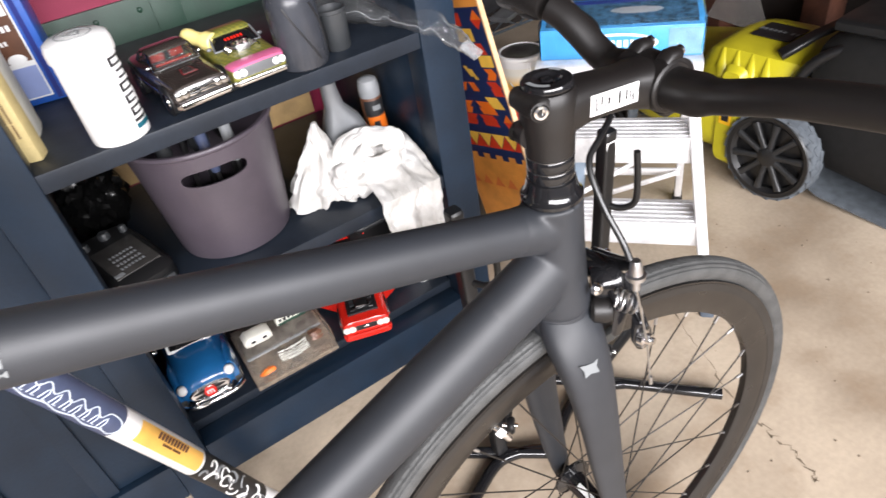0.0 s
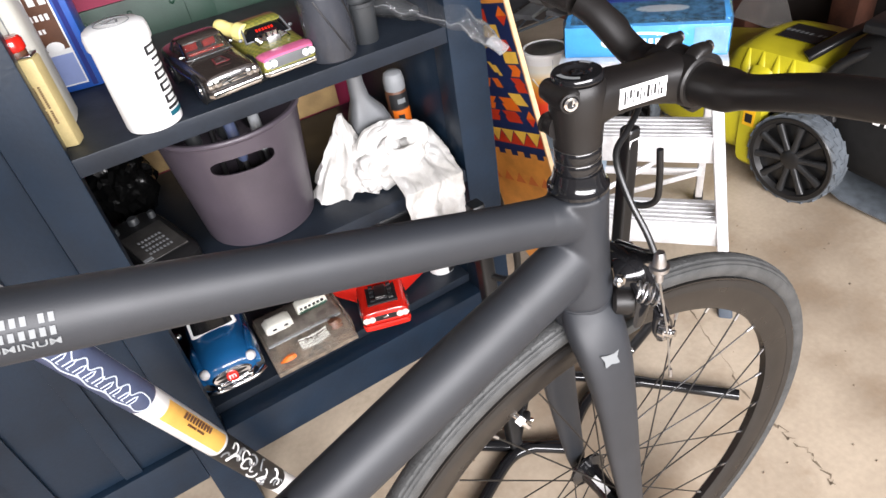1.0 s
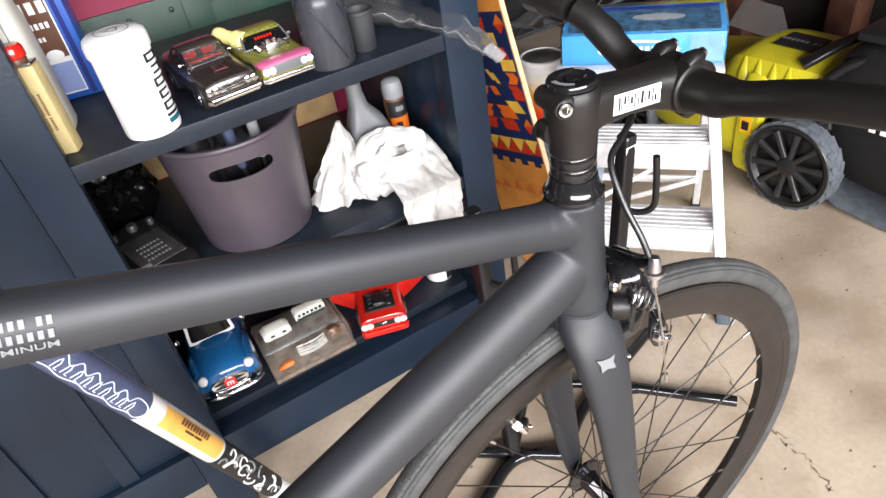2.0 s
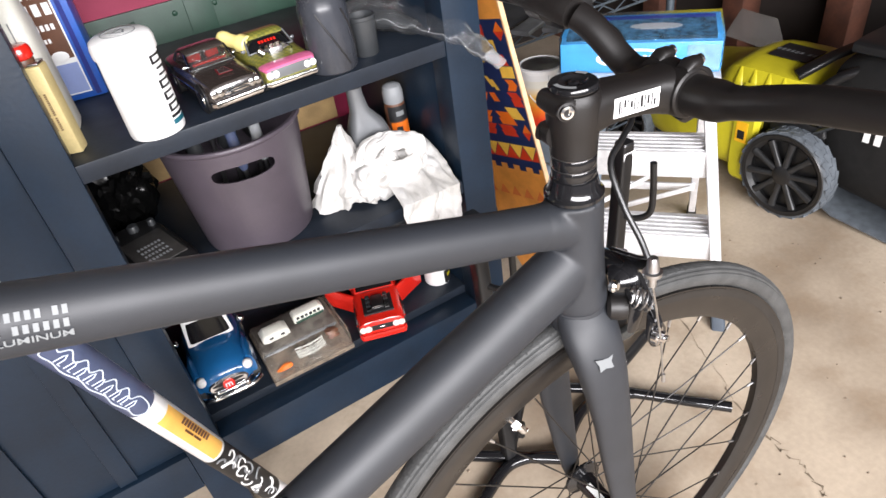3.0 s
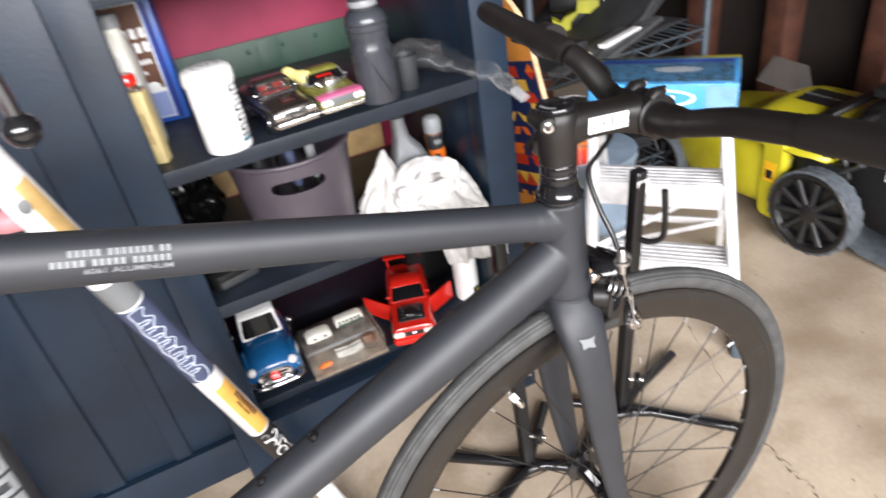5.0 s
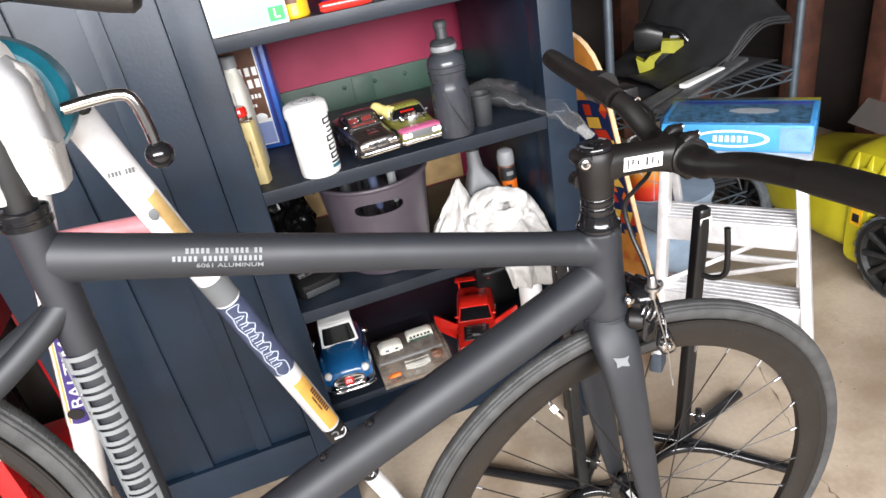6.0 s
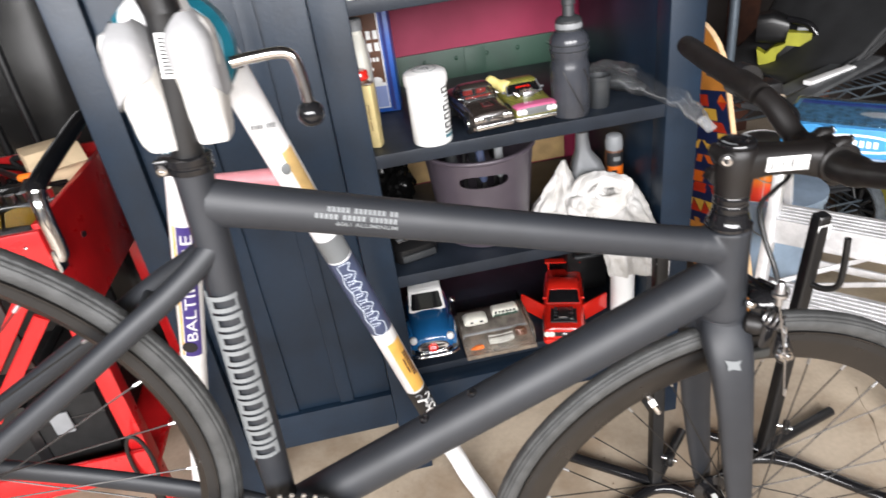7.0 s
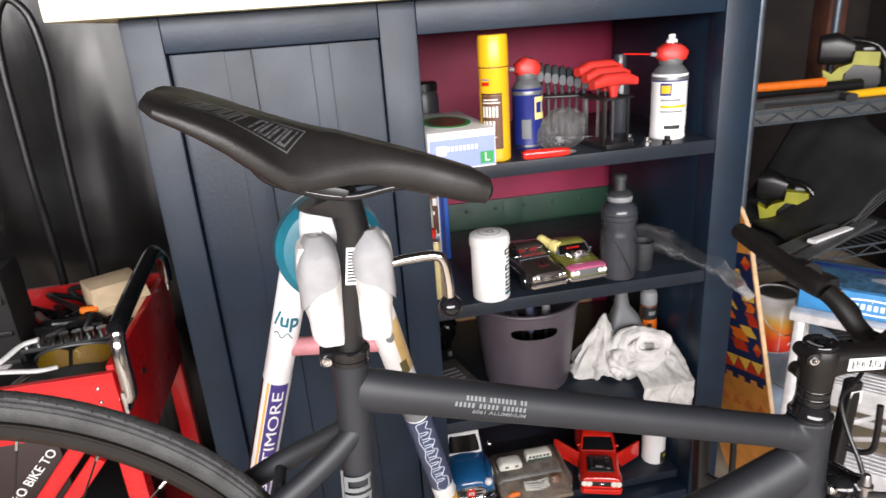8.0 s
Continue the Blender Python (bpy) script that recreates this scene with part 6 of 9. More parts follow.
def coil(centre, major, minor, tube, turns, start, drift):
    """Cloth wound into a ring, its skin fluted with long folds."""
    b_ = bmesh.new()
    nrm = V((-0.32, -0.78, 0.52)).normalized()
    ax = V((0.92, -0.36, 0.10)).normalized()
    ax = (ax - nrm * ax.dot(nrm)).normalized()
    ay = nrm.cross(ax)
    n, seg = int(70 * turns), 26
    rings_ = []
    for i in range(n):
        a = start + 2 * math.pi * turns * i / (n - 1)
        u = i / (n - 1)
        c = centre + ax * (major - drift * u) * math.cos(a) + ay * (minor - drift * 0.75 * u) * math.sin(a) + nrm * 0.010 * u
        out = (ax * math.cos(a) + ay * math.sin(a)).normalized()
        t = tube * (1 - 0.35 * u) * (1 + 0.10 * math.sin(3 * a)) * min(1.0, 0.35 + 8 * u, 0.25 + 8 * (1 - u))
        row = []
        for k in range(seg):
            w = 2 * math.pi * k / seg
            f = 1 + 0.13 * abs(math.sin(3.5 * w + 0.8 * a)) - 0.10 * abs(math.sin(2 * w - 1.3 * a))
            q = c + (out * math.cos(w) * 1.15 + nrm * math.sin(w)) * t * f
            row.append(b_.verts.new(q + out * 0.007 * crease(q * 1.2) + nrm * 0.005 * noise.noise(q * 28)))
        rings_.append(row)
    for r0, r1 in zip(rings_, rings_[1:]):
        for k in range(seg):
            b_.faces.new((r0[k], r0[(k + 1) % seg], r1[(k + 1) % seg], r1[k]))
    b_.faces.new(rings_[0][::-1])
    b_.faces.new(rings_[-1])
    return b_


for c, mj, mn, tb, tn, st, dr in ((V((0.000, -0.006, 0.072)), 0.052, 0.036, 0.0125, 1.15, 2.4, 0.004), (V((0.008, -0.016, 0.080)), 0.044, 0.028, 0.0100, 1.3, 0.6, 0.006), (V((0.016, -0.022, 0.078)), 0.032, 0.021, 0.0085, 1.4, 3.6, 0.010), (V((0.026, -0.020, 0.086)), 0.030, 0.020, 0.0080, 0.8, 5.2, 0.004), (V((0.004, -0.018, 0.062)), 0.038, 0.024, 0.0110, 0.6, 3.4, 0.0)):
    part("rolled_fold", coil(c + V((0.006, 0.034, -0.006)), mj, mn, tb, tn, st, dr), CLOTH, rag, "fold of cloth twisted into a coil")


def sheet(rows, cols, fn):
    bm = bmesh.new()
    g = [[bm.verts.new(fn(i / (rows - 1), j / (cols - 1))) for j in range(cols)] for i in range(rows)]
    for i in range(rows - 1):
        for j in range(cols - 1):
            bm.faces.new((g[i][j], g[i][j + 1], g[i + 1][j + 1], g[i + 1][j]))
    return bm


def thick(ob, t):
    md = ob.modifiers.new("thickness", "SOLIDIFY")
    md.thickness = t
    return ob


def hang(u, v):
    x = -0.026 + 0.118 * v + 0.016 * u * (1 - v) + 0.006 * math.sin(5 * u + 1)
    if u < 0.42:
        q = u / 0.42
        y, z = 0.080 - 0.128 * q, 0.060 - 0.044 * q ** 1.2
    else:
        q = (u - 0.42) / 0.58
        y, z = -0.048 - 0.010 * math.sin(1.6 * q), 0.016 - 0.102 * q * (0.86 + 0.22 * v)
    p = V((x, y, z))
    f = 0.0045 * math.sin(15 * v + 2.5 * u) * (0.3 + u) + 0.016 * crease(V((x * 1.0, y * 0.5, z * 0.6)))
    return p + V((0.002 * math.sin(9 * u), -f - 0.004, 0.6 * f if u < 0.5 else 0))


thick(part("hanging_fold", sheet(80, 64, hang), CLOTH, rag), 0.0015)
hose = thing("bicycle_pump", "coiled black rubber hose lying on the shelf", "hose", pose(0.30, 0.33, C_))
part("coil", Tube([(0.05 * math.cos(t), 0.04 * math.sin(t), 0.008 + 0.0035 * t) for t in [i * 0.35 for i in range(40)]], 0.0075, 10), BLACK, hose)

dev = thing("battery_charger", "black plastic device case with a grey printed plate", "charger", pose(0.030, 0.135, C_, 0, 0, 14))
part("body", Loft([((0, 0, 0.0), (0.046, 0, 0), (0, 0.085, 0), 6), ((0, 0, 0.004), (0.048, 0, 0), (0, 0.088, 0), 6), ((0, 0, 0.030), (0.048, 0, 0), (0, 0.088, 0), 6), ((0, 0.004, 0.042), (0.040, 0, 0), (0, 0.076, 0), 5)], 32), BLACK, dev)
part("plate", Box((-0.034, -0.070, 0.0405), (0.034, 0.030, 0.0432), 0.0015), pbr("worn_grey_plate", (0.045, 0.042, 0.040), 0.45, var=0.3, scale=40), dev)
for j in range(4):
    bars("plate_print", ["abcdefg"], 0.006, pose(0, -0.05 + j * 0.014, 0.0433), MIDGREY, dev, 0.3, 0.0005)
for x, y, r in ((-0.030, 0.052, 0.007), (0.004, 0.058, 0.009), (0.032, 0.050, 0.006)):
    part("knob", Lathe([(r, 0.040), (r, 0.050), (r * 0.8, 0.0525), (0, 0.0525)], 16, Matrix.Translation((x, y, 0))), GREY, dev)
part("bright_corner", Box((-0.034, -0.066, 0.0433), (-0.020, -0.058, 0.0440), 0), MIDGREY, dev)
part("foot", Box((-0.035, -0.092, 0.006), (0.035, -0.086, 0.02), 0.002), GREY, dev)
bz = thing("black_bag", "crumpled black plastic bag at the back of the shelf", "bag", pose(0.03, 0.30, C_))
bm = bmesh.new()
bmesh.ops.create_icosphere(bm, subdivisions=4, radius=1)
for v in bm.verts:
    d = v.co.normalized()
    r = 1 - 0.4 * abs(noise.noise(d * 3)) - 0.2 * abs(noise.noise(d * 8))
    v.co = V((d.x * 0.06 * r, d.y * 0.07 * r, max(0, 0.06 + d.z * 0.075 * r)))
part("bag_body", bm, VINYL, bz)

# shelf D
bc, k = toy_car("toy_car", "blue toy pickup with a white roof and round red badge", 0.056, 0.153, D_, -4, 0.205, 0.110, "rounded", TOYBLUE, {})
case = thing("model_display_case", "clear plastic display box holding small model vehicles", "display case", pose(0.196, 0.112, D_, 0, 0, -1))
part("base", Box((-0.078, -0.080, 0.0), (0.078, 0.080, 0.010), 0.002), pbr("tan_base", (0.20, 0.155, 0.115), 0.5, var=0.4, scale=60, spot=(0.10, 0.085, 0.07)), case, "tan printed base")
cv = part("cover", Box((-0.0765, -0.0785, 0.0105), (0.0765, 0.0785, 0.052), 0.0015), clear("case_acrylic", (0.97, 0.97, 0.97), 0.03, 1.0, 1.08), case, "clear acrylic cover")
cv.visible_shadow = False
part("backing_card", Box((-0.072, -0.012, 0.0115), (0.072, 0.070, 0.016), 0.001), pbr("case_card", (0.13, 0.115, 0.10), 0.55, var=0.4, scale=50, spot=(0.07, 0.06, 0.05)), case, "dusty printed card")
part("card_edge", Box((-0.072, -0.0165, 0.0115), (0.072, -0.0125, 0.0150), 0.0005), MIDGREY, case)
mv = part("model_caravan", Loft([((-0.064, 0.02, 0.030), (0, 0.016, 0), (0, 0, 0.007), 3), ((-0.056, 0.02, 0.032), (0, 0.018, 0), (0, 0, 0.0125), 3), ((-0.020, 0.02, 0.032), (0, 0.018, 0), (0, 0, 0.0125), 3), ((-0.012, 0.02, 0.030), (0, 0.016, 0), (0, 0, 0.008), 3)], 18), OFFWHITE, case, "cream model caravan")
mb = part("model_bus", Loft([((0.004, 0.034, 0.030), (0, 0.012, 0), (0, 0, 0.009), 4), ((0.008, 0.034, 0.032), (0, 0.014, 0), (0, 0, 0.012), 4), ((0.058, 0.034, 0.032), (0, 0.014, 0), (0, 0, 0.012), 4), ((0.064, 0.034, 0.030), (0, 0.012, 0), (0, 0, 0.009), 4)], 18), OFFWHITE, case, "cream and green model bus")
for i in range(6):
    part("window", Box((0.009 + i * 0.0085, 0.0195, 0.033), (0.015 + i * 0.0085, 0.021, 0.040), 0.0005), INK, mb)
part("stripe", Box((0.006, 0.0195, 0.024), (0.062, 0.0205, 0.0305), 0), GREEN, mb)
for x in (-0.048, -0.026):
    part("window", Box((x - 0.004, 0.0012, 0.032), (x + 0.004, 0.0026, 0.037), 0.0005), INK, mv)
part("red_figure", Loft([((-0.05, -0.055, 0.012), (0.016, 0, 0), (0, 0.006, 0)), ((-0.046, -0.053, 0.017), (0.010, 0, 0), (0, 0.004, 0))], 12), ORANGE, case, "small orange printed shape")
part("tan_figure", Loft([((0.055, -0.030, 0.012), (0.013, 0, 0), (0, 0.010, 0)), ((0.052, -0.028, 0.018), (0.011, 0, 0), (0, 0.006, 0))], 12), BROWN, case, "small brown model bush")
for i in range(3):
    part("pale_stroke", Tube(smooth_path([(-0.02, -0.045 + i * 0.007, 0.0125), (0.01, -0.050 + i * 0.008, 0.0125), (0.035, -0.042 + i * 0.006, 0.0125)], 4), 0.0016, 6), OFFWHITE, case)
rc, k = toy_car("toy_car", "red die-cast coupe with open doors and bonnet showing the engine", 0.365, 0.118, D_, -19, 0.235, 0.090, "coupe", TOYRED, {"bumper": TOYRED, "grille": INK, "lamp": OFFWHITE})
part("engine_bay", Box((-0.028, -0.098, 0.052), (0.028, -0.044, 0.0585), 0.001), INK, rc, "open black engine bay")
part("engine_block", Box((-0.011, -0.088, 0.0580), (0.011, -0.054, 0.0640), 0.002), STEEL, rc, "silver engine block")
for x in (-0.019, -0.015, 0.015, 0.019):
    for y in (-0.088, -0.076, -0.064, -0.052):
        part("engine_piece", Box((x - 0.0018, y - 0.004, 0.0580), (x + 0.0018, y + 0.004, 0.0610), 0.0006), GREY if x < 0 else STEEL, rc)
part("engine_hose", Tube(smooth_path([(-0.020, -0.090, 0.060), (-0.006, -0.094, 0.065), (0.010, -0.090, 0.063), (0.021, -0.080, 0.060)], 4), 0.0016, 6), BLACK, rc)
for s in (-1, 1):
    part("lamp_glass", Box((s * 0.029 - 0.010, -0.1185, 0.0370), (s * 0.029 + 0.010, -0.1165, 0.0430), 0.0015), CHROME, rc, "clear headlamp")
part("lower_lip", Loft([((0, -0.118, 0.016), (0.042, 0, 0), (0, 0.004, 0), 4), ((0, -0.119, 0.024), (0.043, 0, 0), (0, 0.005, 0), 4)], 20), TOYRED, rc)
part("badge", Ball((0, -0.1190, 0.0400), 0.003, 8, (2, 0.4, 0.8)), CHROME, rc)
for s in (-1, 1):
    dm = pose(s * 0.042, -0.035, 0.014, 0, 0, s * -48)
    bm = Box((-0.0025, 0, 0), (0.0025, 0.072, 0.042), 0.0015, dm)
    part("car_door", bm, TOYRED, rc, "red open car door")
part("spoiler", Box((-0.042, 0.100, 0.082), (0.042, 0.118, 0.0855), 0.001), TOYRED, rc, "red rear wing")
for s in (-1, 1):
    part("spoiler_post", Box((s * 0.034 - 0.002, 0.104, 0.060), (s * 0.034 + 0.002, 0.114, 0.0818), 0.0006), TOYRED, rc)
wc = thing("lubricant_can", "white bottle with a black printed label", "bottle", pose(0.498, 0.098, D_))
part("body", Lathe([(0.024, 0), (0.0265, 0.003), (0.0265, 0.10), (0.024, 0.112), (0.015, 0.120)], 28), WHITE, wc)
part("cap", Lathe([(0.0155, 0.118), (0.016, 0.12), (0.016, 0.140), (0.014, 0.142), (0, 0.142)], 22), WHITE, wc)
wrapped(wc, "label", 0.0268, 0.004, 0.034, 5, 75, INK, "black printed label")
wrapped(wc, "label_mark", 0.0270, 0.018, 0.026, 22, 50, LIME)
dk = thing("black_case", "black plastic tool case with a carrying handle", "tool case", pose(0.455, 0.30, D_))
part("body", Box((-0.05, -0.10, 0), (0.05, 0.10, 0.16), 0.008), BLACK, dk)
part("handle", Tube(smooth_path([(-0.03, -0.10, 0.10), (-0.03, -0.12, 0.11), (0.03, -0.12, 0.11), (0.03, -0.10, 0.10)], 5), 0.006, 10), GREY, dk)

# shelf A
gl = thing("glove_box", "white and lilac carton of disposable gloves, open top", "box", pose(0.056, 0.065, A_, 0, 0, 3))
part("carton", Box((-0.058, -0.072, 0), (0.058, 0.150, 0.064), 0.002), WHITE, gl)
part("front_print", Box((-0.056, -0.0728, 0.003), (0.056, -0.0722, 0.052), 0), LILAC, gl, "lilac printed front")
part("size_patch", Box((0.030, -0.0735, 0.006), (0.053, -0.0729, 0.026), 0), LEAFGREEN, gl, "green size patch")
lettering("size_letter", "L", 0.020, facing((0.0415, -0.0737, 0.016), (1, 0, 0), (0, -1, 0)), WHITE, gl)
bars("front_print_strokes", ["abcdefgh"], 0.008, facing((0.0, -0.0730, 0.036), (1, 0, 0), (0, -1, 0)), WHITE, gl, 0.2, 0.0004)
part("logo_block", Box((-0.045, -0.0735, 0.026), (-0.028, -0.0729, 0.042), 0), WHITE, gl)
part("top_print", Lathe([(0.034, 0), (0.042, 0.0), (0.042, 0.0006), (0.034, 0.0006)], 32, pose(0.0, 0.03, 0.0642) @ Matrix.Diagonal((1, 1.6, 1, 1))), LEAFGREEN, gl)
part("opening", Lathe([(0, 0), (0.034, 0.0), (0.034, 0.0009), (0, 0.0009)], 32, pose(0.0, 0.03, 0.0642) @ Matrix.Diagonal((1, 1.6, 1, 1))), BROWN, gl, "dark oval opening")
ln = thing("jar", "dark lidded jar behind the glove carton", "jar", pose(0.05, 0.30, A_))
part("body", Lathe([(0.030, 0), (0.032, 0.003), (0.032, 0.09), (0.028, 0.1)], 26), GREY, ln)
part("lid", Lathe([(0.031, 0.1), (0.031, 0.115), (0.028, 0.117), (0, 0.117)], 26), BLACK, ln)

yc = can("spray_can", "tall amber yellow spray can with printed brown label", "spray can", 0.131, 0.042, A_, 0.0255, 0.155, AMBER)
part("cap", Lathe([(0.0252, 0.157), (0.0256, 0.160), (0.0250, 0.205), (0.0235, 0.208), (0, 0.2085)], 28), AMBER, yc)
wrapped(yc, "label", 0.0259, 0.022, 0.112, -72, 14, BROWN, "brown printed label")
for z0, z1, cols in ((0.076, 0.094, 5), (0.052, 0.070, 4)):
    for i in range(cols):
        a = -64 + i * 13
        wrapped(yc, "label_stroke", 0.0261, z0, z1, a, a + 8.5, OFFWHITE, "", 3)
for z0, z1, a0, a1, mt in ((0.099, 0.101, -66, 6, OFFWHITE), (0.104, 0.106, -60, -4, OFFWHITE), (0.042, 0.0435, -64, -10, OFFWHITE), (0.038, 0.0395, -64, -20, OFFWHITE), (0.026, 0.034, -58, -36, LEAFGREEN), (0.1125, 0.1155, -72, 14, INK), (0.128, 0.134, -66, -34, TOYRED), (0.137, 0.1385, -70, -30, BLUE)):
    wrapped(yc, "label_line", 0.0261, z0, z1, a0, a1, mt)
part("cap_joint", ring([(0.0250, 0.1560), (0.0259, 0.1565), (0.0259, 0.1575), (0.0250, 0.1580)], Matrix(), 28), BROWN, yc)


CAPRED = pbr("red_cap_plastic", (0.55, 0.030, 0.022), 0.42, var=0.1, bump=0.03)


def straw_can(label, x, y, r, h, body, rz):
    t = can("spray_can", label, "spray can", x, y, A_, r, h, body, rz=rz)
    part("shoulder", Lathe([(r + 0.0007, h - 0.010), (r + 0.0009, h - 0.007), (r * 0.96, h + 0.001), (r * 0.84, h + 0.008)], 32), SILVER, t, "silver can shoulder")
    part("dome", Lathe([(r * 0.93, h + 0.002), (r * 0.80, h + 0.010), (r * 0.55, h + 0.017), (r * 0.5, h + 0.020)], 28), SILVER, t)
    part("collar", Lathe([(r * 0.62, h + 0.016), (r * 0.66, h + 0.018), (r * 0.66, h + 0.026), (r * 0.58, h + 0.028)], 24), SILVER, t)
    part("cap", Loft([((0.002, 0, h + 0.024), (r * 0.74, 0, 0), (0, r * 0.60, 0), 2.4), ((0.001, 0, h + 0.032), (r * 0.92, 0, 0.002), (0, r * 0.62, 0), 2.4), ((0.002, 0, h + 0.042), (r * 0.86, 0, -0.003), (0, r * 0.56, 0), 2.6), ((0.006, 0, h + 0.050), (r * 0.52, 0, -0.004), (0, r * 0.46, 0), 2.6), ((0.007, 0, h + 0.053), (r * 0.25, 0, -0.002), (0, r * 0.26, 0), 2.4)], 28), CAPRED, t, "red flip-straw cap")
    part("finger_pad", Loft([((0.006, -0.002, h + 0.0525), (r * 0.34, 0, -0.003), (0, r * 0.30, 0), 2.4), ((0.006, -0.002, h + 0.0540), (r * 0.30, 0, -0.003), (0, r * 0.26, 0), 2.4)], 18), GREY, t)
    part("nozzle", Tube([(-r * 0.7, 0, h + 0.034), (-r * 1.15, 0, h + 0.036)], 0.004, 10), MIDGREY, t)
    part("straw", Tube([(-r * 1.1, 0, h + 0.036), (-r * 2.7, 0, h + 0.040)], 0.0013, 6), TOYRED, t, "thin red straw")
    return t


b1 = straw_can("blue spray can with a yellow emblem and red cap", 0.213, 0.114, 0.0282, 0.108, DEEPBLUE, 0)
wrapped(b1, "emblem", 0.0285, 0.054, 0.094, 10, 85, YELLOW, "yellow shield emblem")
wrapped(b1, "emblem_strokes", 0.0287, 0.066, 0.085, 16, 40, DEEPBLUE)
wrapped(b1, "emblem_strokes", 0.0287, 0.066, 0.085, 48, 75, DEEPBLUE)
wrapped(b1, "band", 0.0285, 0.004, 0.008, -90, 90, STEEL)
wrapped(b1, "small_print", 0.0285, 0.02, 0.055, -40, -5, LETTER)
w1 = straw_can("white spray can with red straw cap and printed label", 0.470, 0.066, 0.0320, 0.116, WHITE, -10)
wrapped(w1, "emblem", 0.0323, 0.080, 0.102, -48, -12, DEEPBLUE)
wrapped(w1, "emblem", 0.0325, 0.084, 0.098, -44, -16, AMBER, "yellow shield emblem")
wrapped(w1, "band", 0.0323, 0.104, 0.110, -90, 90, DEEPBLUE)
for z0, z1, a0, a1, mt in ((0.070, 0.074, -45, 20, MIDGREY), (0.058, 0.063, -45, 40, AMBER), (0.05, 0.053, -45, 30, LETTER), (0.020, 0.027, -30, 20, INK), (0.010, 0.024, 52, 66, INK)):
    wrapped(w1, "print", 0.0324, z0, z1, a0, a1, mt)
part("top_nozzle", Lathe([(0.010, 0.164), (0.010, 0.174), (0.006, 0.177), (0.006, 0.184), (0, 0.185)], 16), WHITE, w1)
sb = thing("small_bottle", "dark small bottle beside the spray can", "bottle", pose(0.418, 0.16, A_))
part("body", Lathe([(0.018, 0), (0.02, 0.003), (0.02, 0.11), (0.012, 0.125), (0.012, 0.15), (0, 0.15)], 22), SMOKE, sb)


def hex_set(label, x, y, rz, mat_, n, gap, tall, handle, fat=1.0):
    """A stand of T-handled hex keys."""
    t = thing("hex_key_set", label, "hex keys", pose(x, y, A_, 0, 0, rz))
    part("base", Box((-0.028, -n * gap / 2 - 0.01, 0), (0.028, n * gap / 2 + 0.01, 0.010), 0.002), BLACK, t)
    part("rack_plate", Box((-0.030, -n * gap / 2 - 0.008, tall * 0.62), (0.030, n * gap / 2 + 0.008, tall * 0.62 + 0.004), 0.001), BLACK, t)
    for s in (-1, 1):
        part("rack_leg", Box((s * 0.026 - 0.002, -n * gap / 2, 0.009), (s * 0.026 + 0.002, -n * gap / 2 + 0.006, tall * 0.62), 0.0005), BLACK, t)
    for i in range(n):
        y0 = -n * gap / 2 + gap * (i + 0.5)
        h = tall * (0.86 + 0.14 * i / max(1, n - 1))
        key = part("key_handle", Loft([((-handle, y0, h - 0.006), (0, gap * 0.44, 0), (0, 0, 0.006 * fat), 3), ((-handle * 0.5, y0, h), (0, gap * 0.49, 0), (0, 0, 0.009 * fat), 3), ((handle * 0.5, y0, h), (0, gap * 0.49, 0), (0, 0, 0.009 * fat), 3), ((handle, y0, h - 0.006), (0, gap * 0.44, 0), (0, 0, 0.006 * fat), 3)], 16), mat_, t)
        part("key_neck", Loft([((0, y0, h - 0.004), (0.011, 0, 0), (0, gap * 0.32, 0), 3), ((0, y0, h - 0.030), (0.006, 0, 0), (0, gap * 0.25, 0), 3)], 14), mat_, key)
        part("key_shaft", Tube([(0, y0, h - 0.028), (0, y0, 0.012)], 0.0022 + 0.0004 * i, 6), STEEL, key)
    return t


hex_set("grey-handled hex keys in a black stand", 0.288, 0.150, 70, pbr("grey_handles", (0.070, 0.084, 0.090), 0.55), 8, 0.0135, 0.134, 0.048, 1.5)
hex_set("red-handled hex keys in a black stand", 0.340, 0.055, 12, CAPRED, 3, 0.022, 0.138, 0.046, 1.25)
pb = thing("parts_bag", "crumpled clear plastic bag of small metal parts", "plastic bag", pose(0.262, 0.066, A_))
bm = bmesh.new()
bmesh.ops.create_icosphere(bm, subdivisions=2, radius=1)
for v in bm.verts:
    d = v.co.normalized()
    r = 1.14 - 0.50 * abs(noise.noise(d * 2.2 + V((9, 0, 0)))) - 0.34 * abs(noise.noise(d * 5.5))
    v.co = V((d.x * 0.050 * r + 0.006 * d.z, d.y * 0.034 * r, max(0.001, 0.034 + d.z * 0.042 * r)))
part("film", bm, FILM, pb, "", False).visible_shadow = False
for i in range(7):
    a = i * 0.9
    part("metal_bit", Lathe([(0.003, 0), (0.006, 0), (0.006, 0.005), (0.003, 0.005)], 8, pose(0.015 * math.cos(a), 0.012 * math.sin(a), 0.006 + 0.004 * (i % 3), 40 * i, 20 * i, 0)), STEEL, pb)
kn = thing("utility_knife", "red plastic utility knife lying on the shelf", "knife", pose(0.214, 0.006, A_ + 0.0085, 0, 0, -4))
part("handle", Loft([((-0.046, 0, 0), (0, 0.007, 0), (0, 0, 0.006), 3), ((-0.04, 0, 0), (0, 0.0095, 0), (0, 0, 0.0085), 3), ((0.02, 0, 0), (0, 0.009, 0), (0, 0, 0.008), 3), ((0.036, 0, 0), (0, 0.007, 0), (0, 0, 0.006), 3)], 18), TOYRED, kn)
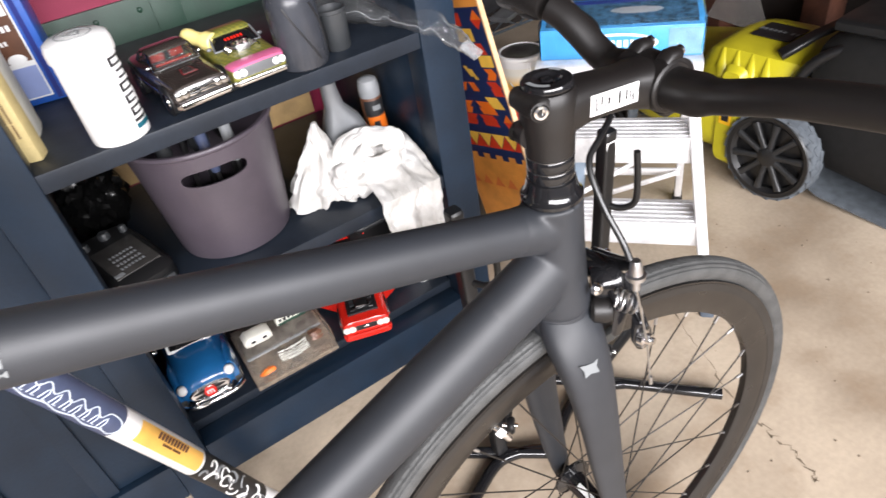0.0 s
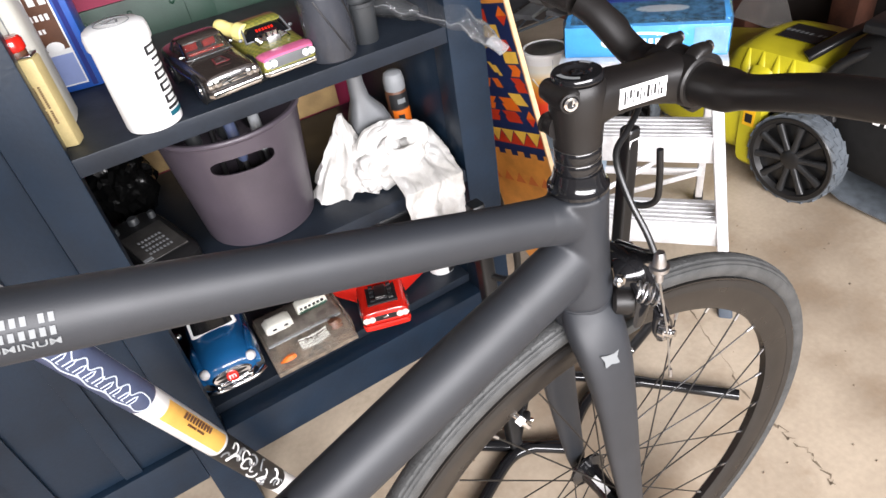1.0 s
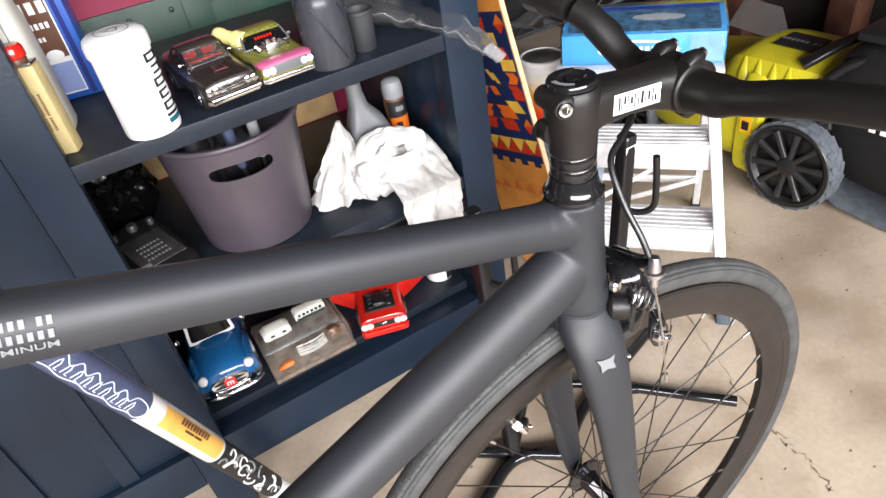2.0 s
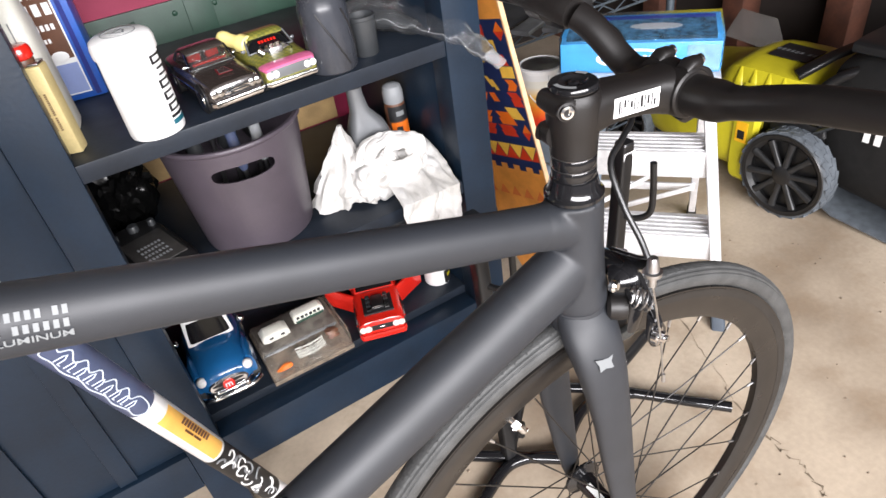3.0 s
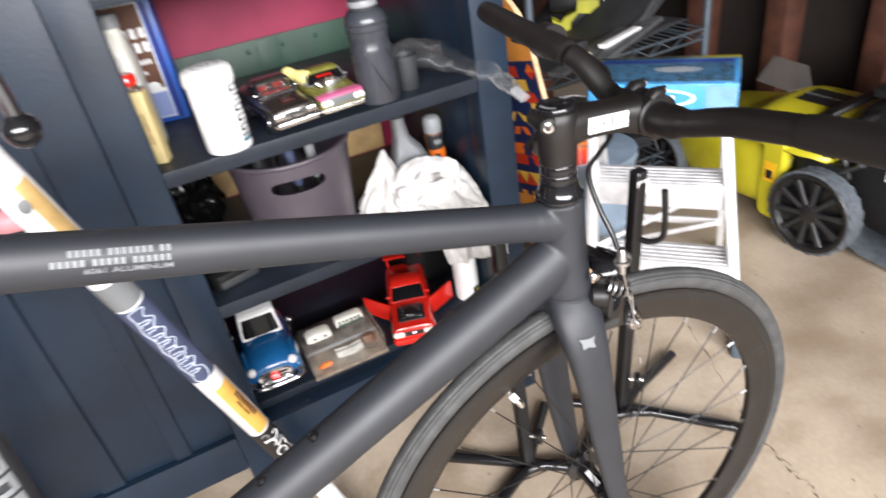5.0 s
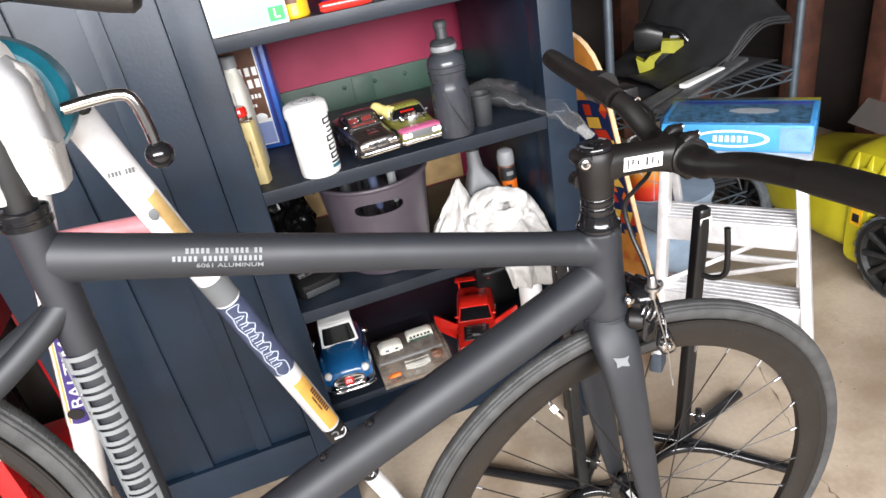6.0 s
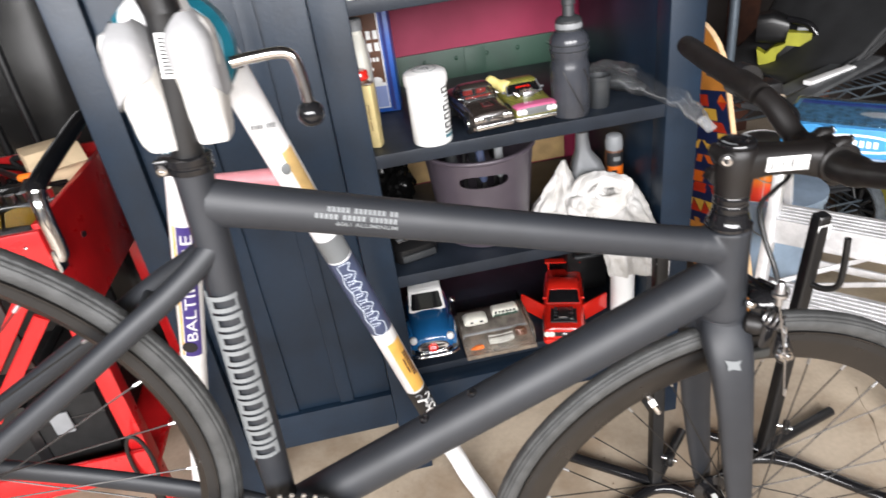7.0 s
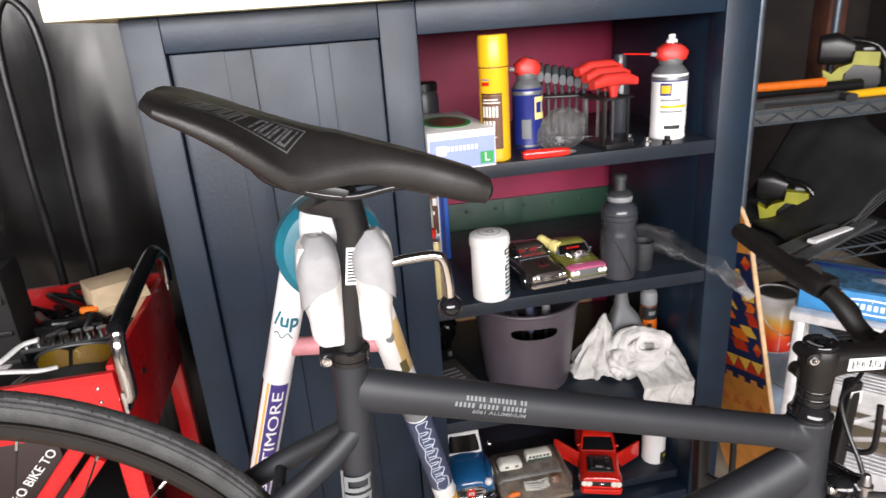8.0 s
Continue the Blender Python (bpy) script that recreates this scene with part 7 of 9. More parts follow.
part("blade_tip", Loft([((0.036, 0, 0), (0, 0.005, 0), (0, 0, 0.004), 3), ((0.048, 0, -0.001), (0, 0.002, 0), (0, 0, 0.002), 3)], 10), STEEL, kn)
for i, (x, y) in enumerate(((0.375, 0.03), (0.405, 0.02), (0.44, 0.012), (0.39, 0.06))):
    nb = thing("loose_fitting", "small loose metal fitting on the shelf", "hardware", pose(x, y, A_, 0, 0, 40 * i), "loose fittings")
    part("fitting", Lathe([(0.004, 0), (0.008, 0), (0.008, 0.006), (0.005, 0.008), (0.005, 0.014), (0.004, 0.014)], 10), STEEL if i % 2 else BLACK, nb)
# things on top of the cabinet
tp = thing("foam_board", "pale cream sheet of board lying on top of the cabinet", "board", pose(-0.30, 0.10, 1.2858))
part("sheet", Box((-0.205, -0.150, 0), (0.52, 0.30, 0.030), 0.003), pbr("cream_board", (0.80, 0.76, 0.55), 0.6, var=0.06), tp)

# ---- floor crack ----
bm = bmesh.new()
rng = random.Random(11)
cp = smooth_path([(1.02, -0.06, 0), (0.948, -0.226, 0), (0.885, -0.37, 0), (0.864, -0.45, 0), (0.862, -0.501, 0), (0.851, -0.546, 0), (0.832, -0.584, 0)], 9)
prev = None
for i, p in enumerate(cp):
    p = p + V((rng.uniform(-1, 1), rng.uniform(-1, 1), 0)) * 0.0075
    w = rng.choice((0.0003, 0.0006, 0.0012, 0.0026))
    q = (bm.verts.new(p + V((-w, 0, 0.0008))), bm.verts.new(p + V((w, 0, 0.0008))))
    if prev:
        bm.faces.new((prev[0], prev[1], q[1], q[0]))
    prev = q
ck = part("floor_crack", bm, pbr("crack_dirt", (0.17, 0.13, 0.09), 0.9), None, "", False)
tagged(ck, "thin dark crack in the concrete floor", "", "", "structure")
bm = bmesh.new()
for i in range(90):
    x, y = rng.uniform(-0.2, 1.6), rng.uniform(-1.0, 0.0)
    r = rng.uniform(0.0008, 0.003)
    ball(bm, (x, y, r * 0.4), r, 6, (1, rng.uniform(0.5, 1), 0.6))
tagged(part("floor_grit", bm, pbr("grit", (0.22, 0.17, 0.12), 0.9), None), "scattered grit and crumbs on the floor", "debris", "", "stuff")

# ---- wheel stand on the floor ----
fs = thing("bike_floor_stand", "black steel floor stand with two hooked uprights", "floor stand", pose(0.58, -0.17, 0))
FO = V((0.58, -0.17, 0))


def q_(x, y, z):
    return V((x, y, z)) - FO


for k, (b, t, fa, fb, arm) in enumerate((((0.700, -0.176), (0.757, -0.151, 0.558), (0.600, -0.090), (0.862, -0.366), (0.905, -0.118)), ((0.446, -0.190), (0.477, -0.105, 0.520), (0.255, -0.035), (0.522, -0.254), (0.566, -0.078)))):
    b0, t0 = q_(b[0], b[1], 0.012), q_(*t)
    d = (t0 - b0).normalized()
    up = part("upright", Loft([(b0, (0.0125, 0, 0), (0, 0.0125, 0), 6), (t0, (0.0125, 0, 0), (0, 0.0125, 0), 6)], 20), BLACK, fs, "square black upright")
    part("end_cap", Loft([(t0, (0.0128, 0, 0), (0, 0.0128, 0), 6), (t0 + d * 0.004, (0.0115, 0, 0), (0, 0.0115, 0), 6)], 16), BLACK, up)
    part("label", Box((-0.0127, -0.0131, -0.042), (0.0122, -0.0127, -0.012), 0, Matrix.Translation(t0)), WHITE, up, "small white label")
    part("foot_tube", Tube([q_(fa[0], fa[1], 0.0125), q_(b[0], b[1], 0.0125), q_(fb[0], fb[1], 0.0125)], 0.0112, 14), GLOSS_BLACK, fs, "gloss black foot tube")
    part("arm_tube", Tube([q_(b[0], b[1], 0.014), q_(arm[0], arm[1], 0.0125)], 0.0105, 12), BLACK, fs)
    if k == 1:
        part("bent_foot", Tube(smooth_path([q_(0.535, -0.255, 0.0125), q_(0.49, -0.222, 0.0125), q_(0.435, -0.205, 0.0125), q_(0.375, -0.225, 0.0125), q_(0.305, -0.262, 0.0125), q_(0.20, -0.33, 0.0125)], 6), 0.0112, 14), GLOSS_BLACK, fs, "gloss black bent tube")
    else:
        part("bent_foot", Tube(smooth_path([q_(0.74, -0.225, 0.0125), q_(0.70, -0.200, 0.0125), q_(0.65, -0.190, 0.0125), q_(0.60, -0.205, 0.0125), q_(0.52, -0.255, 0.0125)], 6), 0.0112, 14), GLOSS_BLACK, fs, "gloss black bent tube")
    h0 = b0.lerp(t0, 0.76)
    part("hook", Tube(smooth_path([h0, h0 + V((0.016, -0.026, -0.004)), h0 + V((0.030, -0.044, 0.010)), h0 + V((0.032, -0.046, 0.05)), h0 + V((0.030, -0.044, 0.108))], 6), 0.0058, 12), BLACK, up, "black bent hook")
    c = b0.lerp(t0, 0.14) + V((0.018, -0.016, 0))
    part("clamp_knob", Lathe([(0, 0), (0.014, 0), (0.016, 0.003), (0.016, 0.010), (0.013, 0.013), (0, 0.013)], 12, axis(c, (0.75, -0.66, 0))), BLACK, up, "black clamp knob")
    part("knob_bolt", Tube([c + V((-0.012, 0.010, 0)), c + V((0.014, -0.013, 0))], 0.004, 10), CHROME, up)

# ---- step ladder ----
lad = thing("step_ladder", "small aluminium step ladder, spotted with white paint", "ladder", pose(1.0, 0.05, 0))
LO = V((1.0, 0.05, 0))
E_, F_ = V((-0.66, 0.75, 0)), V((-0.75, -0.66, 0))


def rail_at(side, z):
    r = V((1.044 + 0.105 * z, -0.188 + 0.28 * z, z)) - LO
    return r if side == 0 else r + E_ * (0.345 - 0.12 * z)


LTOP = 0.525
for s in (0, 1):
    lr = part("rail", Loft([(rail_at(s, z), E_ * 0.012, F_ * 0.024, 8) for z in (0.02, LTOP)], 16), ALU, lad, "white-spotted aluminium rail")
    part("rubber_foot", Loft([(rail_at(s, 0.0) + V((0, 0, 0.0)), E_ * 0.016, F_ * 0.03, 6), (rail_at(s, 0.045), E_ * 0.0145, F_ * 0.027, 6)], 16), pbr("blue_grey_rubber", (0.05, 0.065, 0.085), 0.6), lr, "blue-grey rubber foot")
    bfoot = V((1.327, 0.132, 0)) - LO + (E_ * 0.30 if s else V())
    btop = rail_at(s, LTOP) - F_ * 0.05
    rl = part("rear_leg", Loft([(bfoot + V((0, 0, 0.02)), E_ * 0.009, F_ * 0.013, 8), (btop, E_ * 0.009, F_ * 0.013, 8)], 14), ALU, lad)
    part("rubber_foot", Loft([(bfoot, E_ * 0.013, F_ * 0.018, 6), (bfoot + V((0, 0, 0.03)), E_ * 0.012, F_ * 0.016, 6)], 14), BLACK, rl)
for z in (0.205, 0.385):
    a, b = rail_at(0, z), rail_at(1, z)
    bm = bmesh.new()
    loft(bm, [(a + V((0, 0, -0.022)) + F_ * 0.018, F_ * 0.003, V((0, 0, 0.030)), 8), (b + V((0, 0, -0.022)) + F_ * 0.018, F_ * 0.003, V((0, 0, 0.030)), 8)], 12)
    st = part("step", bm, ALU, lad, "ribbed aluminium step")
    part("tread", Loft([(a + V((0, 0, 0.006)) - F_ * 0.024, F_ * 0.045, V((0, 0, 0.003)), 8), (b + V((0, 0, 0.006)) - F_ * 0.024, F_ * 0.045, V((0, 0, 0.003)), 8)], 12), ALU, st)
    for i in range(5):
        o = F_ * (0.010 - i * 0.016) + V((0, 0, 0.0095))
        part("rib", Loft([(a + o, F_ * 0.003, V((0, 0, 0.0012)), 4), (b + o, F_ * 0.003, V((0, 0, 0.0012)), 4)], 8), ALU, st)
a, b = rail_at(0, LTOP), rail_at(1, LTOP)
part("top_cap", Loft([(a - E_ * 0.02 - F_ * 0.03 + V((0, 0, 0.006)), F_ * 0.065, V((0, 0, 0.014)), 8), (b + E_ * 0.02 - F_ * 0.03 + V((0, 0, 0.006)), F_ * 0.065, V((0, 0, 0.014)), 8)], 14), ALU, lad, "aluminium top platform")
fr = V((1.327, 0.132, 0)) - LO
for f0 in (0.42, 0.72):
    a, b = rail_at(0, LTOP).lerp(fr, f0), rail_at(1, LTOP).lerp(fr + E_ * 0.30, f0)
    part("rear_brace", Loft([(a, F_ * 0.004, V((0, 0, 0.011)), 6), (b, F_ * 0.004, V((0, 0, 0.011)), 6)], 10), ALU, lad)
    part("rear_brace", Loft([(a, F_ * 0.003, V((0, 0, 0.007)), 6), (rail_at(1, 0.22), F_ * 0.003, V((0, 0, 0.007)), 6)], 10), ALU, lad)

# carton on the ladder
BXZ = LTOP + 0.0205
bx = thing("tool_carton", "blue carton with a clear plastic cover, on the ladder top", "box", facing((1.060, 0.108, BXZ), -E_, (0, 0, 1)))
part("carton", Box((-0.155, -0.075, 0), (0.155, 0.075, 0.062), 0.002), BOXBLUE, bx)
part("pale_panel", Box((0.092, -0.0758, 0.004), (0.153, -0.0752, 0.056), 0), pbr("carton_pale_blue", (0.10, 0.20, 0.29), 0.4, var=0.2, bump=0.0), bx, "pale blue-grey printed panel")
part("logo_oval", Lathe([(0, 0), (0.040, 0), (0.040, 0.0006), (0, 0.0006)], 36, facing((-0.005, -0.0752, 0.030), (1, 0, 0), (0, -1, 0)) @ Matrix.Diagonal((1.95, 0.5, 1, 1))), WHITE, bx, "white oval outline mark")
part("logo_oval_fill", Lathe([(0, 0), (0.037, 0), (0.037, 0.001), (0, 0.001)], 36, facing((-0.005, -0.0752, 0.030), (1, 0, 0), (0, -1, 0)) @ Matrix.Diagonal((1.88, 0.42, 1, 1))), BOXBLUE, bx)
bars("logo_strokes", ["abcdef"], 0.014, facing((-0.005, -0.0764, 0.030), (1, 0, 0), (0, -1, 0)), WHITE, bx, 0.25, 0.0004)
part("top_panel", Box((-0.145, -0.060, 0.0622), (0.145, 0.065, 0.0628), 0), pbr("carton_window", (0.030, 0.085, 0.145), 0.22, var=0.6, scale=70, bump=0.5, fine=300), bx, "dim blue-grey top under the film")
bm = Box((-0.158, -0.078, 0.006), (0.158, 0.078, 0.076), 0.003)
for v in bm.verts:
    v.co += V((noise.noise(v.co * 30), noise.noise(v.co * 30 + V((4, 0, 0))), noise.noise(v.co * 30 + V((0, 4, 0))))) * 0.003
cvr = part("plastic_cover", bm, CLEAR, bx, "clear crinkled plastic cover")
cvr.visible_shadow = False
# grey oval painted on the carton top in place of a reflection
part("top_reflection", Lathe([(0, 0), (0.030, 0), (0.030, 0.0006), (0, 0.0006)], 32, pose(0.03, 0.0, 0.0630) @ Matrix.Diagonal((1.7, 0.6, 1, 1))), MIDGREY, bx, "pale oval drawn on the top for a reflection")
part("top_band", Box((-0.145, 0.045, 0.0630), (0.145, 0.062, 0.0634), 0), DEEPBLUE, bx)

# ---- skateboard deck beside the cabinet ----
lean = V((-0.128, 0.166, 1.0)).normalized()
WD = V((0.15, -0.99, 0))
WD = (WD - lean * WD.dot(lean)).normalized()
DKN = WD.cross(lean)
DKN = DKN if DKN.x < 0 else -DKN
dk0 = V((0.8418, 0.0521, 0.016)) - WD * 0.1035
dkm = Matrix((WD, lean, DKN)).transposed().to_4x4()
dkm.translation = dk0
deck = thing("skateboard_deck", "wooden skateboard deck with an orange, red and navy zigzag print", "skateboard", dkm)
DL, DW = 0.86, 0.1035


def deck_half(y):
    if y < 0.17:
        return DW * math.sqrt(max(0.0, 1 - ((0.17 - y) / 0.17) ** 2)) * 0.999 + 0.0005
    if y > DL - 0.12:
        return DW * math.sqrt(max(0.0, 1 - ((y - DL + 0.12) / 0.12) ** 2)) + 0.0005
    return DW


ys = [0.0, 0.003, 0.01, 0.02, 0.035, 0.055, 0.08, 0.11, 0.14, 0.17] + [0.17 + (DL - 0.29) * i / 12 for i in range(1, 13)] + [DL - 0.09, DL - 0.06, DL - 0.035, DL - 0.018, DL - 0.006, DL]
bm = bmesh.new()
left = [bm.verts.new((-deck_half(y), y, 0)) for y in ys]
right = [bm.verts.new((deck_half(y), y, 0)) for y in ys]
for i in range(len(ys) - 1):
    bm.faces.new((left[i], right[i], right[i + 1], left[i + 1]))
r = bmesh.ops.extrude_face_region(bm, geom=bm.faces[:])
for v in [g for g in r["geom"] if isinstance(g, bmesh.types.BMVert)]:
    v.co.z -= 0.011
part("board", bm, pbr("maple_ply", (0.62, 0.42, 0.24), 0.5, var=0.2, scale=40), deck, "", False)
ORG = pbr("orange_print", (0.62, 0.24, 0.045), 0.35, var=0.2, scale=20, bump=0.02)
bm = bmesh.new()
pv = None
for y in ys[2:-2]:
    h = deck_half(y) - 0.0025
    q = (bm.verts.new((-h, y, 0.0005)), bm.verts.new((h, y, 0.0005)))
    if pv:
        bm.faces.new((pv[0], pv[1], q[1], q[0]))
    pv = q
part("print_ground", bm, ORG, deck, "orange printed ground", False)
PNAVY = pbr("navy_print", (0.012, 0.022, 0.075), 0.35, var=0.1, bump=0.0)
PRED = pbr("red_print", (0.50, 0.035, 0.012), 0.35, var=0.1, bump=0.0)
PYEL = pbr("yellow_print", (0.72, 0.42, 0.06), 0.35, var=0.1, bump=0.0)
PORG = pbr("deep_orange_print", (0.68, 0.13, 0.012), 0.35, var=0.1, bump=0.0)
bm = bmesh.new()
h = DW - 0.003
F0, F1 = 0.372, 0.702
v = [bm.verts.new(p) for p in ((-h, F0, 0.0009), (h, F0, 0.0009), (h, F1, 0.0009), (-h, F1, 0.0009))]
bm.faces.new(v)
part("print_field", bm, PNAVY, deck, "navy printed field", False)
rng = random.Random(5)
sets = {"r": PRED, "y": PYEL, "o": PORG, "n": PNAVY, "d": pbr("faded_red_print", (0.55, 0.13, 0.03), 0.35, var=0.15, bump=0.0)}


def print_piece(c, pts):
    b_ = bmesh.new()
    b_.faces.new([b_.verts.new((px, py, 0.0013)) for px, py in pts])
    part("print_shape", b_, sets[c], deck, "", False)



def band(c, u0, u1, v0, v1, skew):
    """A slanted bar of the print on both halves; u runs from the middle line to the edge, v down the field."""
    for sd in (-1, 1):
        pts = [(u0, v0), (u1, v0), (u1 + skew, v1), (u0 + skew, v1)]
        print_piece(c, [(sd * h * min(1.0, max(0.0, u)), F1 - (F1 - F0) * q) for u, q in pts])


def diamond(u, q, a, b_):
    for sd in (-1, 1):
        for c, pts in (("o", ((u - a, q), (u, q - b_), (u + a, q))), ("r", ((u - a, q), (u, q + b_), (u + a, q)))):
            print_piece(c, [(sd * h * min(1.0, x), F1 - (F1 - F0) * z) for x, z in pts])


for c, u0, u1, v0, v1, sk in (("r", 0.14, 0.40, 0.03, 0.11, 0.0), ("y", 0.16, 0.62, 0.125, 0.205, 0.02), ("r", 0.34, 0.78, 0.215, 0.285, 0.10), ("y", 0.58, 0.96, 0.29, 0.365, 0.0), ("o", 0.62, 0.86, 0.375, 0.41, 0.10), ("o", 0.72, 0.96, 0.41, 0.45, -0.08), ("r", 0.58, 0.86, 0.46, 0.505, 0.14), ("r", 0.66, 0.94, 0.505, 0.555, 0.06), ("y", 0.38, 0.74, 0.565, 0.645, 0.16), ("o", 0.04, 0.48, 0.60, 0.645, 0.14), ("o", 0.10, 0.56, 0.645, 0.69, 0.08), ("r", 0.02, 0.44, 0.695, 0.735, 0.12), ("r", 0.08, 0.52, 0.735, 0.775, 0.06), ("y", 0.02, 0.12, 0.36, 0.43, 0.16), ("y", 0.16, 0.26, 0.38, 0.45, 0.14), ("o", 0.02, 0.20, 0.47, 0.53, 0.10), ("y", 0.0, 0.10, 0.21, 0.27, 0.08)):
    band(c, u0, u1, v0, v1, sk)
diamond(0.84, 0.075, 0.15, 0.060)
diamond(0.86, 0.735, 0.13, 0.058)
yl = F1 - (F1 - F0) * 0.945
for i in range(5):
    x0, w5 = -h + i * 2 * h / 5, 2 * h / 5
    print_piece("y", ((x0, yl + 0.036), (x0 + w5, yl + 0.036), (x0 + w5 / 2, yl + 0.002)))
    print_piece("r", ((x0 - w5 / 2 if i else x0, yl), (x0 + w5 / 2, yl), (x0 + (0 if i else w5 * 0.0), yl + 0.032)))
print_piece("r", ((h - 2 * h / 10, yl), (h, yl), (h, yl + 0.032)))
for i in range(5):
    x0 = -h + (i + 0.28) * 2 * h / 5
    print_piece("n", ((x0, F0 + 0.0005), (x0 + 0.020, F0 + 0.0005), (x0 + 0.020, F0 - 0.012), (x0, F0 - 0.012)))
    print_piece("d", ((x0 - 0.014, 0.286), (x0 + 0.018, 0.286), (x0 + 0.002, 0.312)))
part("print_tag", Box((-0.03, 0.76, 0.0006), (0.002, 0.80, 0.0012), 0), TOYRED, deck)
part("print_tag", Box((-0.024, 0.767, 0.0012), (-0.004, 0.792, 0.0017), 0), WHITE, deck)

# ---- storage rack ----
rack = thing("wire_rack", "grey steel wire shelving rack", "rack", pose(1.0, 0.55, 0))
RW, RD = 0.66, 0.48
RS = pbr("rack_steel", (0.10, 0.125, 0.15), 0.4, 0.5, var=0.2, bump=0.05)
for x in (0, RW):
    for y in (0, RD):
        part("post", Tube([(x, y, 0.0), (x, y, 1.75)], 0.0125, 16), RS, rack, "blue-grey steel post")
RZ = (0.12, 0.50, 0.945, 1.42)
for z in RZ:
    bm = bmesh.new()
    sweep(bm, [(0, 0, z), (RW, 0, z), (RW, RD, z), (0, RD, z)], 0.0035, 6, closed=True)
    shelf = part("wire_shelf", bm, RS, rack, "wire shelf with a zigzag edge")
    for y in (0, RD):
        part("lower_wire", Tube([(0, y, z - 0.032), (RW, y, z - 0.032)], 0.0035, 6), RS, shelf)
        part("zigzag_wire", Tube([(RW * i / 14, y - 0.003, z - 0.003 - 0.027 * (i % 2)) for i in range(15)], 0.0026, 5), RS, shelf)
    for x in (0, RW):
        part("lower_wire", Tube([(x, 0, z - 0.032), (x, RD, z - 0.032)], 0.0035, 6), RS, shelf)
    for i in range(22):
        x = RW * (i + 0.5) / 22
        part("shelf_wire", Tube([(x, 0, z + 0.003), (x, RD, z + 0.003)], 0.002, 5), RS, shelf)
LINER = pbr("dusty_shelf_liner", (0.060, 0.064, 0.064), 0.6, var=0.3, scale=12, bump=0.1)
liner = part("shelf_liner", Box((0.004, 0.004, RZ[2] + 0.0055), (RW - 0.004, RD - 0.004, RZ[2] + 0.009), 0.001), LINER, rack, "dusty grey shelf liner")
part("front_strip", Box((0.004, 0.0042, RZ[2] - 0.031), (RW - 0.004, 0.0068, RZ[2] + 0.0050), 0.0005), LINER, liner, "grey strip behind the wire edge")


def mat_stack(label, x, y, z, w, d, n, rz, seed):
    t = thing("rubber_mat", label, "mat", pose(x, y, z, 0, 0, rz))
    rng = random.Random(seed)
    for i in range(n):
        ph, am = rng.uniform(0, 6), rng.uniform(0.006, 0.016)
        o = thick(part("layer", sheet(18, 26, lambda u, v: V(((v - 0.5) * w, (u - 0.5) * d, 0.002 + i * 0.022 + am * (1 + math.sin(9 * v + ph + 3 * u)) * (0.5 + 0.5 * u)))), pbr("mat_rubber", (0.024, 0.025, 0.028), 0.55, var=0.3, scale=20), t), 0.004)
    return t


mat_stack("folded dark grey rubber mats on the rack", 1.335, 0.80, RZ[1] + 0.004, 0.60, 0.42, 1, 3, 2)
dmat = thing("draped_mat", "dark grey rubber mat draped over things stored on the rack", "mat", pose(1.50, 0.80, RZ[1] + 0.006))


def slump(u, v):
    z = 0.030 + 0.40 * (1 / (1 + math.exp(-9 * (v - 0.52)))) * (0.35 + 0.65 * u) + 0.010 * math.sin(11 * v + 4 * u)
    return V((-0.30 + 0.44 * v, -0.24 + 0.40 * u, z + 0.02 * noise.noise(V((u * 4, v * 4, 1)))))


MATS = pbr("old_mat_rubber", (0.0125, 0.0130, 0.0140), 0.62, var=0.35, scale=15, bump=0.2, fine=300)
thick(part("mat", sheet(40, 48, slump), MATS, dmat), 0.005)
for i in range(3):
    part("mat_fold", Tube(smooth_path([slump(0.02, v) + V((0, -0.004 * i, -0.008 * i - 0.004)) for v in (0.0, 0.25, 0.5, 0.75, 1.0)], 5), 0.004, 8), MATS, dmat, "rolled edge of the mat")
mat_stack("dark rubber mats at the bottom of the rack", 1.335, 0.80, RZ[0] + 0.006, 0.58, 0.4, 3, -3, 3)


